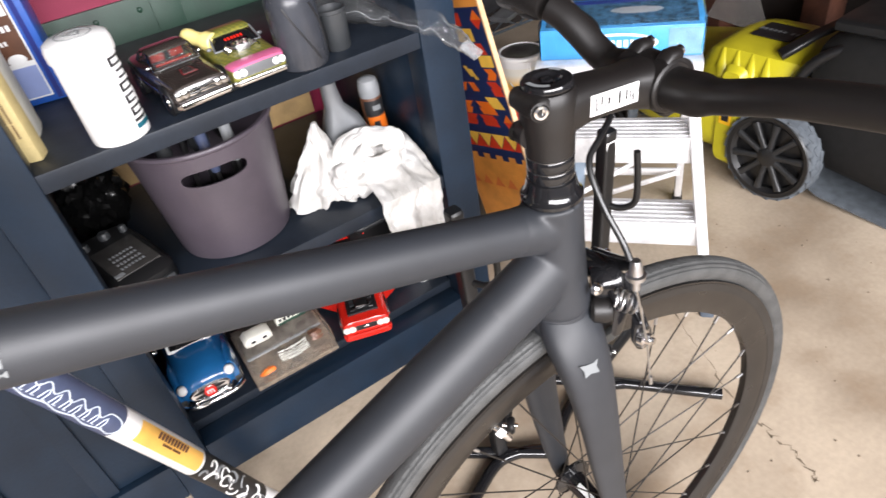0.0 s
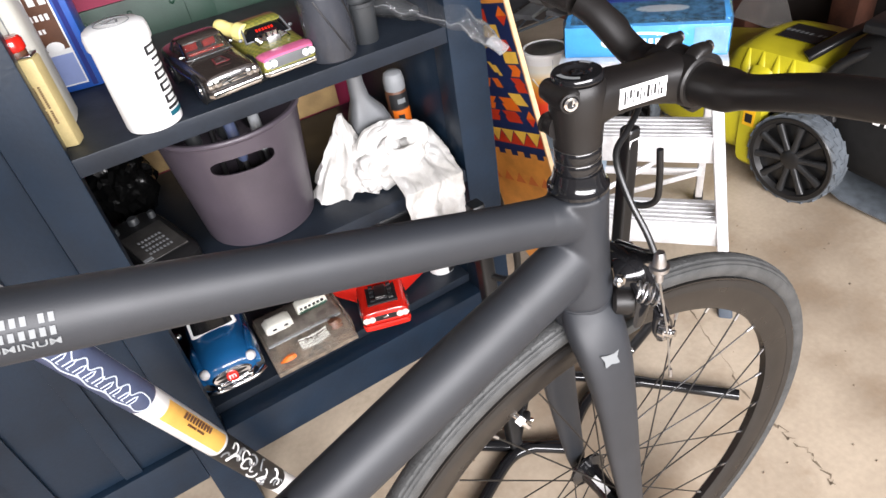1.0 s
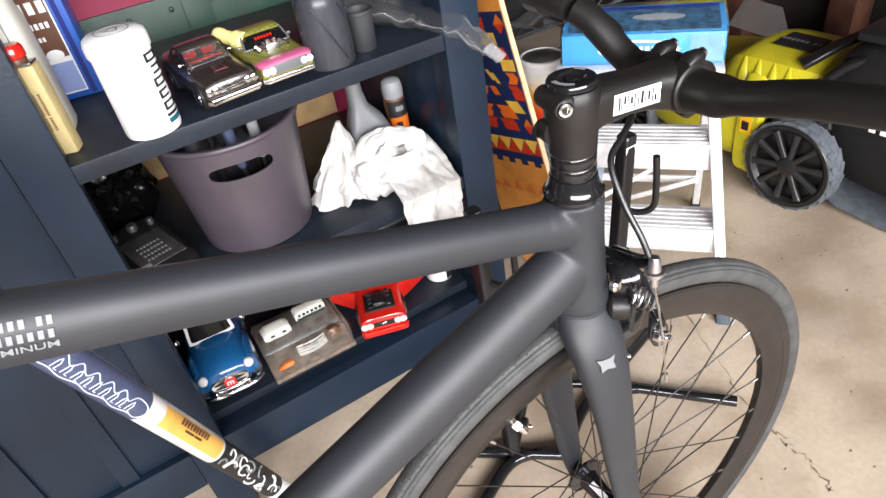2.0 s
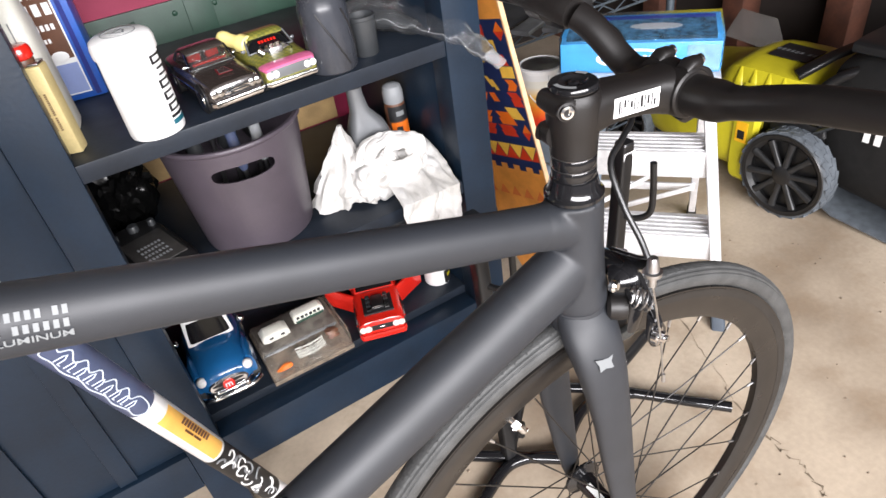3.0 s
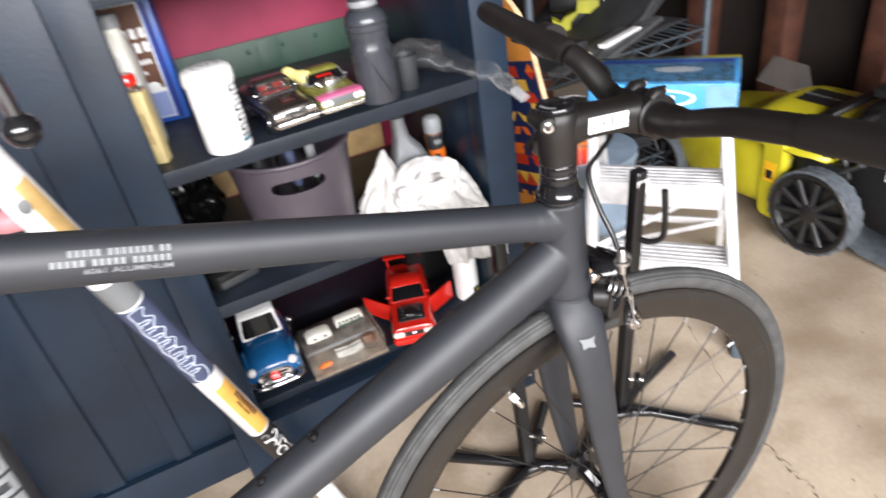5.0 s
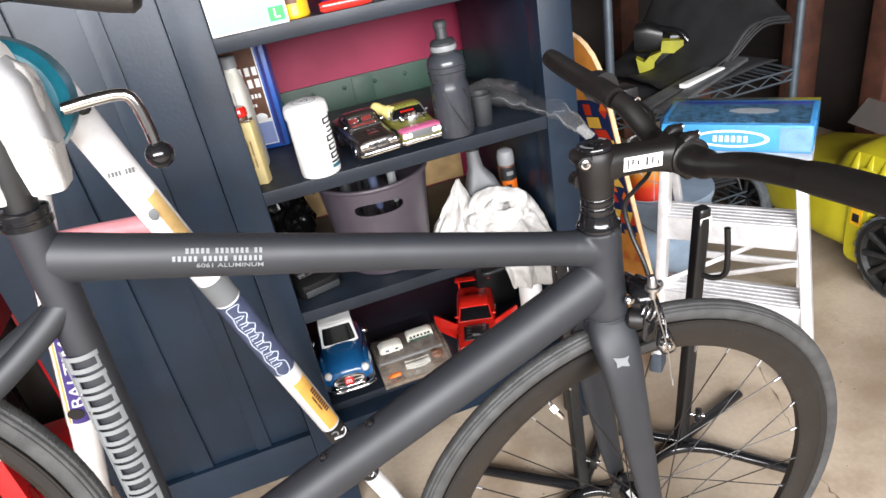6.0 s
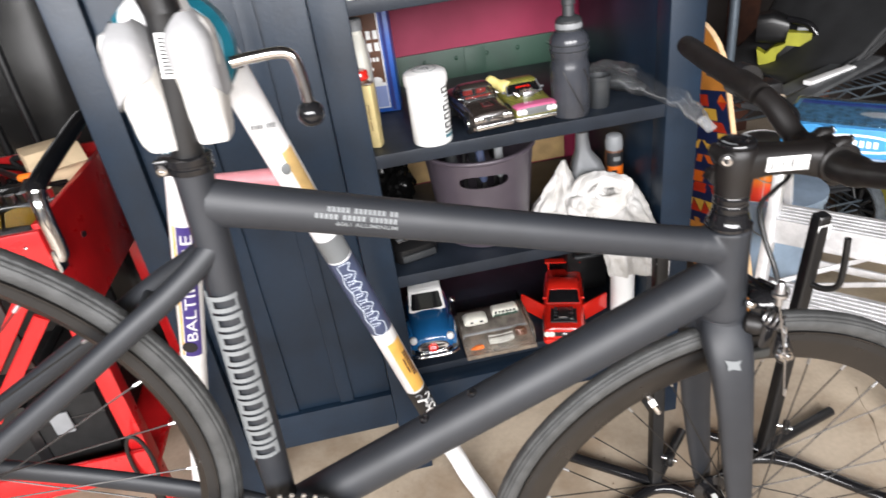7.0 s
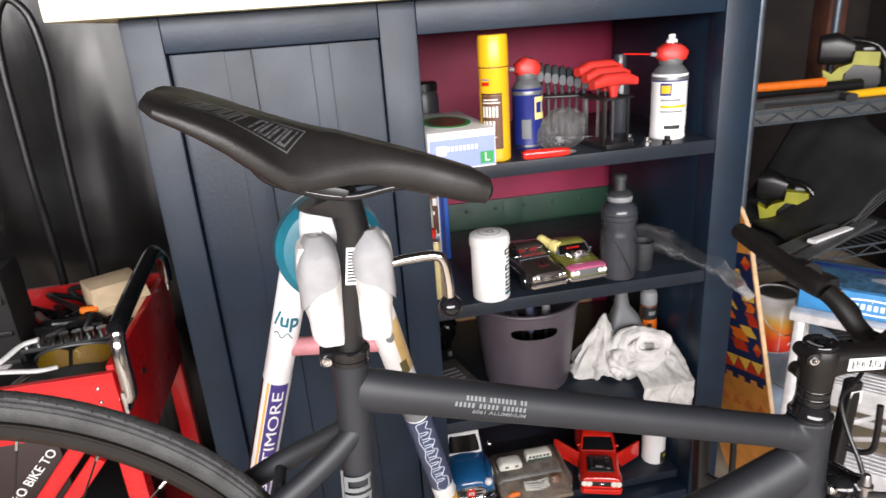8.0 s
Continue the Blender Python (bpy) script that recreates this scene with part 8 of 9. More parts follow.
def saw(label, x, y, z, rz, k, shell, core):
    """A cordless saw lying on its side: lime frame, black motor, loop handle, blade guard and battery."""
    t = thing("cordless_saw", label, "power tool", pose(x, y, z, 0, 0, rz))

    def q(*p):
        return [(a * k, b * k) for a, b in p]

    part("housing", Loft([((-0.165 * k, 0.0, 0.055 * k), (0, 0.05 * k, 0), (0, 0, 0.055 * k), 4), ((-0.11 * k, 0, 0.058 * k), (0, 0.058 * k, 0), (0, 0, 0.062 * k), 4), ((-0.05 * k, 0, 0.045 * k), (0, 0.05 * k, 0), (0, 0, 0.045 * k), 4)], 20), shell, t, "moulded rear housing")
    part("frame", Prism(q((-0.155, -0.015), (-0.14, -0.088), (-0.085, -0.092), (-0.08, -0.036), (-0.05, 0.0), (0.036, -0.008), (0.034, 0.045), (-0.05, 0.05), (-0.055, 0.006), (-0.10, -0.01), (-0.122, -0.034)), 0.05 * k, Matrix.Translation((0, -0.075 * k, 0))), SHADELIME, t, "lime green frame")
    part("motor", Lathe([(0, -0.05 * k), (0.056 * k, -0.05 * k), (0.064 * k, -0.04 * k), (0.064 * k, 0.04 * k), (0, 0.045 * k)], 28, axis((-0.012 * k, -0.02 * k, -0.055 * k), (0, -1, 0))), core, t, "round motor housing")
    part("loop_handle", Tube(smooth_path([(-0.06 * k, -0.03 * k, 0.092 * k), (0.02 * k, -0.05 * k, 0.072 * k), (0.055 * k, -0.06 * k, 0.015 * k), (0.062 * k, -0.05 * k, -0.10 * k)], 6), 0.014 * k, 12), GLOSS_BLACK, t, "black loop handle")
    part("guard", Loft([((0.08 * k, 0, -0.01 * k), (0.01 * k, 0.02 * k, 0), (0, 0, 0.015 * k), 2), ((0.11 * k, 0, 0.0), (0, 0.04 * k, 0), (0, 0, 0.03 * k), 2.4), ((0.15 * k, 0, 0.006 * k), (0, 0.03 * k, 0), (0, 0, 0.022 * k), 2.2), ((0.168 * k, 0, 0.008 * k), (0, 0.01 * k, 0), (0, 0, 0.006 * k), 2)], 18), SHADELIME, t, "lime green blade guard")
    part("battery", Box((0.078 * k, -0.04 * k, 0.034 * k), (0.148 * k, 0.04 * k, 0.072 * k), 0.006 * k), GREY, t, "dark battery")
    part("button", Box((-0.02 * k, -0.05 * k, 0.0505 * k), (0.02 * k, -0.02 * k, 0.062 * k), 0.003 * k), MIDGREY, t)
    return t


saw("lime green and black cordless saw on the rubber mats", 1.395, 0.79, 0.592, -39, 0.78, BLACK, BLACK)
saw("lime green and black cordless saw on the upper shelf", 1.565, 0.78, RZ[2] + 0.082, -34, 0.80, BLACK, BLACK)
for i, (x0, y0, x1, y1, z, mt, r) in enumerate(((1.03, 0.66, 1.30, 0.64, RZ[2] + 0.055, ORANGE, 0.013), (1.34, 0.60, 1.64, 0.60, RZ[2] + 0.018, AMBER, 0.013), (1.06, 0.62, 1.33, 0.60, RZ[2] + 0.018, GREY, 0.012), (1.03, 0.74, 1.50, 0.72, RZ[2] + 0.024, BLACK, 0.018))):
    t = thing("long_handled_tool", "long tool handle lying across the upper shelf", "hand tool", pose(0, 0, z), "tools on the upper shelf")
    p0, p1 = V((x0, y0, 0)), V((x1, y1, 0.0))
    part("handle", Tube([p0, p0.lerp(p1, 0.3), p0.lerp(p1, 0.8), p1], [r * 0.8, r, r, r * 1.1], 14), mt, t)
    part("head", Loft([(p0 + V((-0.02, -0.05, 0)), (0.02, 0, 0), (0, 0, 0.012), 3), (p0 + V((0, 0.03, 0)), (0.014, 0, 0), (0, 0, 0.010), 3)], 12), GREY, t, "dark metal head")
FLATBAR = pbr("dull_flat_bar", (0.10, 0.105, 0.11), 0.45, 0.3, var=0.2)
for i, (a, b, w, mt) in enumerate((((1.02, 0.47, 0.535), (1.40, 0.60, 0.56), 0.026, FLATBAR), ((1.06, 0.40, 0.545), (1.46, 0.56, 0.575), 0.022, FLATBAR), ((1.20, 0.49, 0.565), (1.36, 0.53, 0.572), 0.013, WHITE))):
    p0, p1 = V(a), V(b)
    t = thing("flat_bar", "pale metal flat bar lying on the rack", "metal bar", Matrix.Translation(p0), "flat bars on the rack")
    part("bar", Loft([(V(), V((0.35, -0.94, 0)) * w, V((0, 0, 0.006)), 8), (p1 - p0, V((0.35, -0.94, 0)) * w, V((0, 0, 0.006)), 8)], 14), mt, t)

tub = thing("paint_bucket", "pale blue plastic bucket on the floor", "bucket", pose(1.04, 0.36, 0))
part("body", Lathe([(0.0, 0), (0.105, 0), (0.11, 0.004), (0.128, 0.325), (0.133, 0.327), (0.133, 0.345), (0.0, 0.348)], 36), pbr("pale_blue_plastic", (0.30, 0.40, 0.52), 0.45, var=0.1), tub)
part("bail", Tube([(0.134 * math.cos(a), 0.134 * math.sin(a), 0.33 - 0.09 * abs(math.sin(a))) for a in [math.pi + math.pi * i / 20 for i in range(21)]], 0.002, 6), STEEL, tub)
pc = thing("paint_can", "white can with an orange and red flame print", "paint can", pose(0.972, 0.330, 0.3485))
part("body", Lathe([(0.0, 0), (0.0505, 0), (0.053, 0.003), (0.053, 0.150), (0.055, 0.152), (0.055, 0.158), (0.049, 0.160), (0.047, 0.155), (0.0, 0.155)], 40), WHITE, pc)
part("lid", Lathe([(0.0, 0.156), (0.030, 0.156), (0.044, 0.1585), (0.0465, 0.1575), (0.0465, 0.1555), (0, 0.1552)], 32), STEEL, pc, "dull metal lid")
part("seam", Box((-0.0008, -0.0538, 0.004), (0.0008, -0.0530, 0.148), 0, pose(0, 0, 0, 0, 0, -20)), STEEL, pc)
part("bail", Tube(smooth_path([(0.054 * math.cos(a), 0.054 * math.sin(a), 0.125 - 0.07 * abs(math.sin(a))) for a in [math.pi * 1.1 + math.pi * i / 10 for i in range(11)]], 3), 0.0016, 6), STEEL, pc)


def flame():
    """Cream to orange to red up the can, by its height."""
    m = pbr("flame_print", (0.7, 0.2, 0.03), 0.35, var=0.1, bump=0.0)
    n, l = m.node_tree.nodes, m.node_tree.links
    tc, sx, rp = n.new("ShaderNodeTexCoord"), n.new("ShaderNodeSeparateXYZ"), n.new("ShaderNodeValToRGB")
    mr = n.new("ShaderNodeMapRange")
    mr.inputs[1].default_value, mr.inputs[2].default_value = 0.004, 0.120
    l.new(tc.outputs["Object"], sx.inputs[0])
    l.new(sx.outputs[2], mr.inputs[0])
    l.new(mr.outputs[0], rp.inputs[0])
    e = rp.color_ramp.elements
    e[0].position, e[0].color = 0.0, (0.50, 0.02, 0.012, 1)
    e[1].position, e[1].color = 1.0, (0.76, 0.74, 0.66, 1)
    for q, c in ((0.30, (0.62, 0.045, 0.015, 1)), (0.55, (0.72, 0.20, 0.02, 1)), (0.78, (0.76, 0.45, 0.10, 1))):
        x = e.new(q)
        x.color = c
    l.new(rp.outputs[0], n["Principled BSDF"].inputs["Base Color"])
    return m


wrapped(pc, "flame_print", 0.0534, 0.004, 0.135, -150, 110, flame(), "cream to orange and red flame print", 30)
bars("small_print", ["abcdef", "gh"], 0.006, facing((0.022, -0.0495, 0.030), (0.9, 0.42, 0), (0.42, -0.9, 0)), WHITE, pc, 0.2, 0.0004)

# ---- lawn mower ----
mow = thing("lawn_mower", "lime yellow electric lawn mower with black wheels and grass bag", "lawn mower", pose(1.74, 0.15, 0))
MO = V((1.74, 0.15, 0))
SPOKEGREY = pbr("grey_wheel_plastic", (0.017, 0.0175, 0.0185), 0.38, var=0.2, bump=0.03)


def m_(x, y, z):
    return V((x, y, z)) - MO


deckm = part("deck", Loft([(m_(1.74, 0.11, 0.155), (0.20, 0, 0), (0, 0, 0.100), 4), (m_(1.74, 0.16, 0.160), (0.225, 0, 0), (0, 0, 0.118), 4), (m_(1.74, 0.26, 0.160), (0.230, 0, 0), (0, 0, 0.120), 4), (m_(1.74, 0.42, 0.155), (0.220, 0, 0), (0, 0, 0.105), 4), (m_(1.74, 0.56, 0.150), (0.20, 0, 0), (0, 0, 0.085), 4), (m_(1.74, 0.64, 0.145), (0.15, 0, 0), (0, 0, 0.060), 4)], 40), LIME, mow, "lime yellow plastic deck")
part("chassis", Loft([(m_(1.74, -0.05, 0.18), (0.16, 0, 0), (0, 0, 0.08), 4), (m_(1.74, 0.0, 0.185), (0.185, 0, 0), (0, 0, 0.10), 4), (m_(1.74, 0.12, 0.18), (0.185, 0, 0), (0, 0, 0.10), 4)], 28), BLACK, mow, "black chassis behind the wheel")
for y0, z0, y1, z1 in ((0.09, 0.235, -0.02, 0.285), (0.06, 0.27, 0.0, 0.20), (-0.03, 0.30, -0.06, 0.23)):
    part("linkage", Tube([m_(1.548, y0, z0), m_(1.545, (y0 + y1) / 2, (z0 + z1) / 2 + 0.008), m_(1.55, y1, z1)], [0.007, 0.009, 0.007], 10), SPOKEGREY, mow, "dark grey linkage")
# hood: a crowned shell with a sharp shoulder and moulded side creases
hood = ((-0.235, -0.078), (-0.205, -0.070), (-0.192, -0.052), (-0.166, -0.008), (-0.135, 0.0), (-0.06, 0.008), (0.01, 0.010), (0.07, -0.004), (0.14, -0.034), (0.20, -0.08))
bm = bmesh.new()
rows = []
for y, lift, wide in ((-0.012, -0.026, 0.80), (-0.004, -0.008, 0.90), (0.030, 0.0, 0.96), (0.0625, 0.001, 1.0), (0.095, 0.0015, 1.0), (0.1275, 0.002, 1.0), (0.16, 0.0015, 1.0), (0.1925, 0.001, 0.995), (0.225, -0.002, 0.985), (0.252, -0.010, 0.96), (0.275, -0.030, 0.90), (0.30, -0.070, 0.84)):
    rows.append([bm.verts.new(m_(1.74 + x * wide, y, max(0.262, 0.350 + z + lift))) for x, z in hood])
for r0, r1 in zip(rows, rows[1:]):
    for j in range(len(hood) - 1):
        bm.faces.new((r0[j], r0[j + 1], r1[j + 1], r1[j]))
cowl = part("cowl", bm, LIME, deckm, "creased lime yellow hood")
thick(cowl, 0.005)
for i in range(4):
    y = 0.075 + i * 0.043
    part("cowl_crease", Loft([(m_(1.531, y - 0.010, 0.276), (0.002, 0, 0.002), (0, 0.004, 0), 2), (m_(1.546, y - 0.004, 0.300), (0.005, 0, -0.004), (0, 0.015, 0), 2), (m_(1.574, y + 0.010, 0.341), (0.002, 0, -0.002), (0, 0.004, 0), 2)], 10), LIME, cowl, "moulded crease")
part("side_skirt", Loft([(m_(1.505, 0.135, 0.185), (0, 0.03, 0), (0, 0, 0.13), 5), (m_(1.52, 0.135, 0.185), (0, 0.04, 0), (0, 0, 0.145), 5)], 20), LIME, deckm)
part("warning_label", Box((1.5030 - MO.x, 0.12 - MO.y, 0.165), (1.5045 - MO.x, 0.155 - MO.y, 0.225), 0), AMBER, deckm, "yellow warning label")
part("warning_mark", Box((1.5020 - MO.x, 0.127 - MO.y, 0.175), (1.5031 - MO.x, 0.148 - MO.y, 0.20), 0), INK, deckm)
part("top_label", Loft([(m_(1.645, 0.135, 0.3610), (0, 0.055, 0), (0, 0, 0.0012), 12), (m_(1.735, 0.135, 0.3640), (0, 0.055, 0), (0, 0, 0.0012), 12)], 12), INK, cowl, "black printed label")
bars("label_print", ["abcdef", "gh"], 0.014, pose(1.690 - MO.x, 0.135 - MO.y, 0.3640, 0, 0, -90), LETTER, cowl, 0.3, 0.0004)
part("battery_lid", Loft([(m_(1.73, 0.21, 0.352), (0.012, 0.0, 0.002), (0, 0, 0.0012), 6), (m_(1.76, 0.27, 0.368), (0.060, 0.02, 0.020), (0, 0, 0.0012), 6), (m_(1.77, 0.40, 0.372), (0.060, 0.02, 0.020), (0, 0, 0.0012), 6)], 16), SMOKED, mow, "raised smoked plastic lid")


def mower_wheel(x, y, r, w):
    c = m_(x, y, r)
    m = axis(c, (-1, 0, 0))
    t = part("wheel", ring([(r * 0.84, -w * 0.45), (r * 0.93, -w / 2), (r, -w * 0.36), (r, w * 0.36), (r * 0.93, w / 2), (r * 0.84, w * 0.45)], m, 48), BLACK, mow, "black plastic wheel")
    part("tread_band", ring([(r * 0.95, -w * 0.46), (r * 1.004, -w * 0.40), (r * 1.004, w * 0.40), (r * 0.95, w * 0.46)], m, 48), TREAD, t, "blue-grey tread band")
    bm = bmesh.new()
    for i in range(22):
        a = 2 * math.pi * i / 22
        for s in (-1, 0, 1):
            box(bm, (r - 0.002, -r * 0.090, -w * 0.12), (r + 0.0016, r * 0.090, w * 0.12), 0, m @ Matrix.Rotation(a + (math.pi / 22 if s == 0 else 0), 4, "Z") @ Matrix.Translation((0, 0, s * w * 0.31)) @ Matrix.Rotation(0.30 * (1 if s >= 0 else -1), 4, "X"))
    part("tread", bm, TREAD, t, "blue-grey tread blocks")
    hub = part("rim", ring([(r * 0.76, w * 0.30), (r * 0.85, w * 0.47), (r * 0.88, w * 0.47), (r * 0.88, -w * 0.4), (r * 0.76, -w * 0.4)], m, 48), BLACK, t, "black plastic rim")
    bm = bmesh.new()
    lathe(bm, [(0, w * 0.10), (r * 0.80, w * 0.10), (r * 0.80, w * 0.02), (0, w * 0.02)], 32, m)
    part("disc", bm, BLACK, hub)
    for i in range(10):
        a = 2 * math.pi * (i + 0.3) / 10
        d = m.to_3x3()
        p0, p1 = m @ V((r * 0.16 * math.cos(a), r * 0.16 * math.sin(a), w * 0.30)), m @ V((r * 0.80 * math.cos(a), r * 0.80 * math.sin(a), w * 0.34))
        sd = d @ V((-math.sin(a), math.cos(a), 0))
        part("rim_spoke", Loft([(p0, sd * r * 0.075, d @ V((0, 0, w * 0.14)), 2.6), (p0.lerp(p1, 0.5), sd * r * 0.060, d @ V((0, 0, w * 0.12)), 2.6), (p1, sd * r * 0.085, d @ V((0, 0, w * 0.14)), 2.6)], 14), SPOKEGREY, hub)
    part("hub_cap", Lathe([(r * 0.22, w * 0.1), (r * 0.22, w * 0.42), (r * 0.16, w * 0.5), (0, w * 0.5)], 24, m), BLACK, hub)
    return t


mower_wheel(1.515, -0.005, 0.122, 0.055)
mower_wheel(1.965, -0.005, 0.122, 0.055)
mower_wheel(1.52, 0.56, 0.090, 0.045)
mower_wheel(1.96, 0.56, 0.090, 0.045)
gb = part("grass_bag", Loft([(m_(1.75, -0.03, 0.27), (0.17, 0, 0), (0, 0, 0.14), 5), (m_(1.755, -0.10, 0.265), (0.20, 0, 0), (0, 0, 0.19), 5), (m_(1.76, -0.35, 0.255), (0.21, 0, 0), (0, 0, 0.205), 5), (m_(1.76, -0.58, 0.25), (0.205, 0, 0), (0, 0, 0.195), 5), (m_(1.76, -0.64, 0.25), (0.17, 0, 0), (0, 0, 0.16), 5)], 36), BAG, mow, "black fabric grass bag")
part("bag_lid", Loft([(m_(1.755, -0.06, 0.455), (0.18, 0, 0), (0, 0, 0.018), 5), (m_(1.76, -0.35, 0.47), (0.205, 0, 0), (0, 0, 0.025), 5), (m_(1.76, -0.60, 0.455), (0.19, 0, 0), (0, 0, 0.018), 5)], 28), BLACK, gb)
bm = bmesh.new()
for i, (w, gaps) in enumerate(((0.040, 1), (0.046, 0), (0.050, 1), (0.048, 1))):
    y = -0.150 - i * 0.066
    box(bm, (1.5485 - MO.x, y - w - MO.y, 0.255), (1.5515 - MO.x, y - w + 0.014 - MO.y, 0.335))
    box(bm, (1.5485 - MO.x, y - 0.014 - MO.y, 0.255), (1.5515 - MO.x, y - MO.y, 0.335))
    if gaps:
        box(bm, (1.5485 - MO.x, y - w + 0.0145 - MO.y, 0.320), (1.5515 - MO.x, y - 0.0145 - MO.y, 0.335))
        box(bm, (1.5485 - MO.x, y - w + 0.0145 - MO.y, 0.287), (1.5515 - MO.x, y - 0.0145 - MO.y, 0.300))
part("printed_bar", bm, WHITE, gb, "broad white printed bars", False)
part("handle", Tube(smooth_path([m_(1.56, 0.01, 0.24), m_(1.562, -0.01, 0.32), m_(1.575, -0.06, 0.385), m_(1.60, -0.16, 0.430), m_(1.62, -0.35, 0.495), m_(1.64, -0.62, 0.54)], 6), 0.014, 14), BLACK, mow, "black folded handle tube")
part("handle", Tube(smooth_path([m_(1.92, 0.01, 0.24), m_(1.92, -0.01, 0.32), m_(1.91, -0.06, 0.385), m_(1.89, -0.16, 0.430), m_(1.88, -0.35, 0.495), m_(1.86, -0.62, 0.54)], 6), 0.014, 14), BLACK, mow)
part("carry_handle", Loft([(m_(1.585, 0.062, 0.352), (0.010, 0.014, 0.002), (-0.003, 0.002, 0.008), 4), (m_(1.600, 0.040, 0.372), (0.010, 0.014, 0.002), (-0.004, 0.002, 0.008), 4), (m_(1.66, 0.020, 0.392), (0.010, 0.015, 0), (-0.002, 0, 0.008), 4), (m_(1.74, 0.0, 0.402), (0.010, 0.015, 0), (0, 0, 0.008), 4), (m_(1.82, -0.02, 0.392), (0.010, 0.015, 0), (0.002, 0, 0.008), 4), (m_(1.865, -0.02, 0.335), (0.010, 0.015, 0), (0.008, 0, 0.004), 4)], 16), BLACK, mow, "flat black carrying handle")
part("lever", Tube([m_(1.545, -0.03, 0.235), m_(1.53, -0.10, 0.29)], [(0.010, 0.006), (0.014, 0.006)], 12), GREY, mow, "dark height lever")
part("trailing_flap", Loft([(m_(1.75, -0.045, 0.055), (0.19, 0, 0), (0, 0, 0.004), 8), (m_(1.75, -0.12, 0.022), (0.19, 0, 0), (0, 0, 0.004), 8), (m_(1.75, -0.30, 0.006), (0.185, 0, 0), (0, 0, 0.004), 8)], 16), TREAD, mow, "blue-grey rubber trailing flap")
part("axle_bracket", Box((1.535 - MO.x, -0.06 - MO.y, 0.10), (1.56 - MO.x, 0.08 - MO.y, 0.26), 0.004), BLACK, mow)

# ---- tool cart ----
cart = thing("tool_cart", "red steel tool cart with a chrome side handle, full of tools", "tool cart", pose(-0.85, 0.16, 0))
CO = V((-0.85, 0.16, 0))
x0, x1, y0, y1 = -1.20, -0.545, -0.040, 0.385


def c_(x, y, z):
    return V((x, y, z)) - CO


def cbox(name, lo, hi, mat_, label="", bev=0.002):
    return part(name, Box(tuple(c_(*lo)), tuple(c_(*hi)), bev), mat_, cart, label)


cbox("tray_front", (x0, y0, 0.655), (x1, y0 + 0.012, 0.757), RED)
cbox("tray_back", (x0, y1 - 0.012, 0.655), (x1, y1, 0.77), RED)
cbox("tray_side", (x1 - 0.012, y0 + 0.0125, 0.560), (x1, y1 - 0.0125, 0.765), RED)
cbox("tray_side", (x0, y0 + 0.0125, 0.655), (x0 + 0.012, y1 - 0.0125, 0.765), RED)
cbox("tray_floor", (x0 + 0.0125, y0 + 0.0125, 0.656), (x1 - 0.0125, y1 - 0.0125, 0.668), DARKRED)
cbox("lower_tray", (x0, y0, 0.200), (x1, y1, 0.215), RED)
cbox("lower_lip", (x0, y0 - 0.004, 0.2155), (x1, y0 + 0.006, 0.27), RED)
for x in (x0, x1 - 0.035):
    for y in (y0 + 0.013, y1 - 0.047):
        cbox("corner_leg", (x + 0.001, y, 0.06), (x + 0.034, y + 0.033, 0.654), RED)
        part("caster", Lathe([(0.012, -0.012), (0.028, -0.010), (0.028, 0.010), (0.012, 0.012)], 20, axis(c_(x + 0.017, y + 0.016, 0.0285), (1, 0, 0))), BLACK, cart)
for z in (0.720, 0.745):
    for x in (-0.572,):
        part("rivet", Ball(c_(x, y0 - 0.001, z - 0.012), 0.004, 8), CHROME, cart)
hp = smooth_path([c_(-0.537, -0.030, 0.700), c_(-0.531, -0.030, 0.715), c_(-0.530, -0.030, 0.775), c_(-0.530, -0.020, 0.808), c_(-0.530, 0.015, 0.826), c_(-0.530, 0.240, 0.850), c_(-0.530, 0.295, 0.842), c_(-0.530, 0.332, 0.812), c_(-0.534, 0.345, 0.765)], 6)
hd2 = part("handle", Tube(hp, 0.0125, 18), CHROME, cart, "chrome tube handle")
part("handle_grip", Tube(hp[20:36], 0.0145, 18), GLOSS_BLACK, hd2, "black grip sleeve")
for p in (hp[0], hp[-1]):
    part("handle_plate", Box(tuple(p + V((-0.003, -0.014, -0.02))), tuple(p + V((0.003, 0.014, 0.02))), 0.001), CHROME, hd2)

panel = cbox("printed_panel", (-0.90, y0 + 0.002, 0.505), (-0.655, y0 + 0.010, 0.6545), pbr("dark_maroon_panel", (0.022, 0.012, 0.011), 0.5, var=0.3, scale=14), "dark panel with white lettering")
lettering("panel_lettering", "RO BIKE TO", 0.0215, facing(c_(-0.706, y0 + 0.0018, 0.588), (0.69, 0, 0.725), (0, -1, 0)), WHITE, panel, "white lettering", 0.118, 0.0004)
for xa, za, xb, zb in ((-0.618, 0.640, -0.800, 0.425), (-0.600, 0.606, -0.762, 0.415)):
    part("front_brace", Loft([(c_(xa, y0 - 0.004, za), (0.010, 0, -0.008), (0, 0.004, 0), 5), (c_(xb, y0 - 0.004, zb), (0.010, 0, -0.008), (0, 0.004, 0), 5)], 16), RED, cart, "red diagonal brace")
gg = thing("safety_glasses", "amber-lensed safety glasses with a grey brow bar", "glasses", pose(-0.640, 0.060, 0.722, -42, 0, 4))
LENS = clear("amber_lens", (0.34, 0.20, 0.012), 0.06, 0.6, 1.4)


def lens_at(s, u, v):
    a = (v - 0.5) * 1.15 + s * 0.62
    return V((0.072 * math.sin(a), 0.04 - 0.06 * math.cos(a), 0.004 + 0.034 * u * (1 - 0.25 * (2 * v - 1) ** 4)))


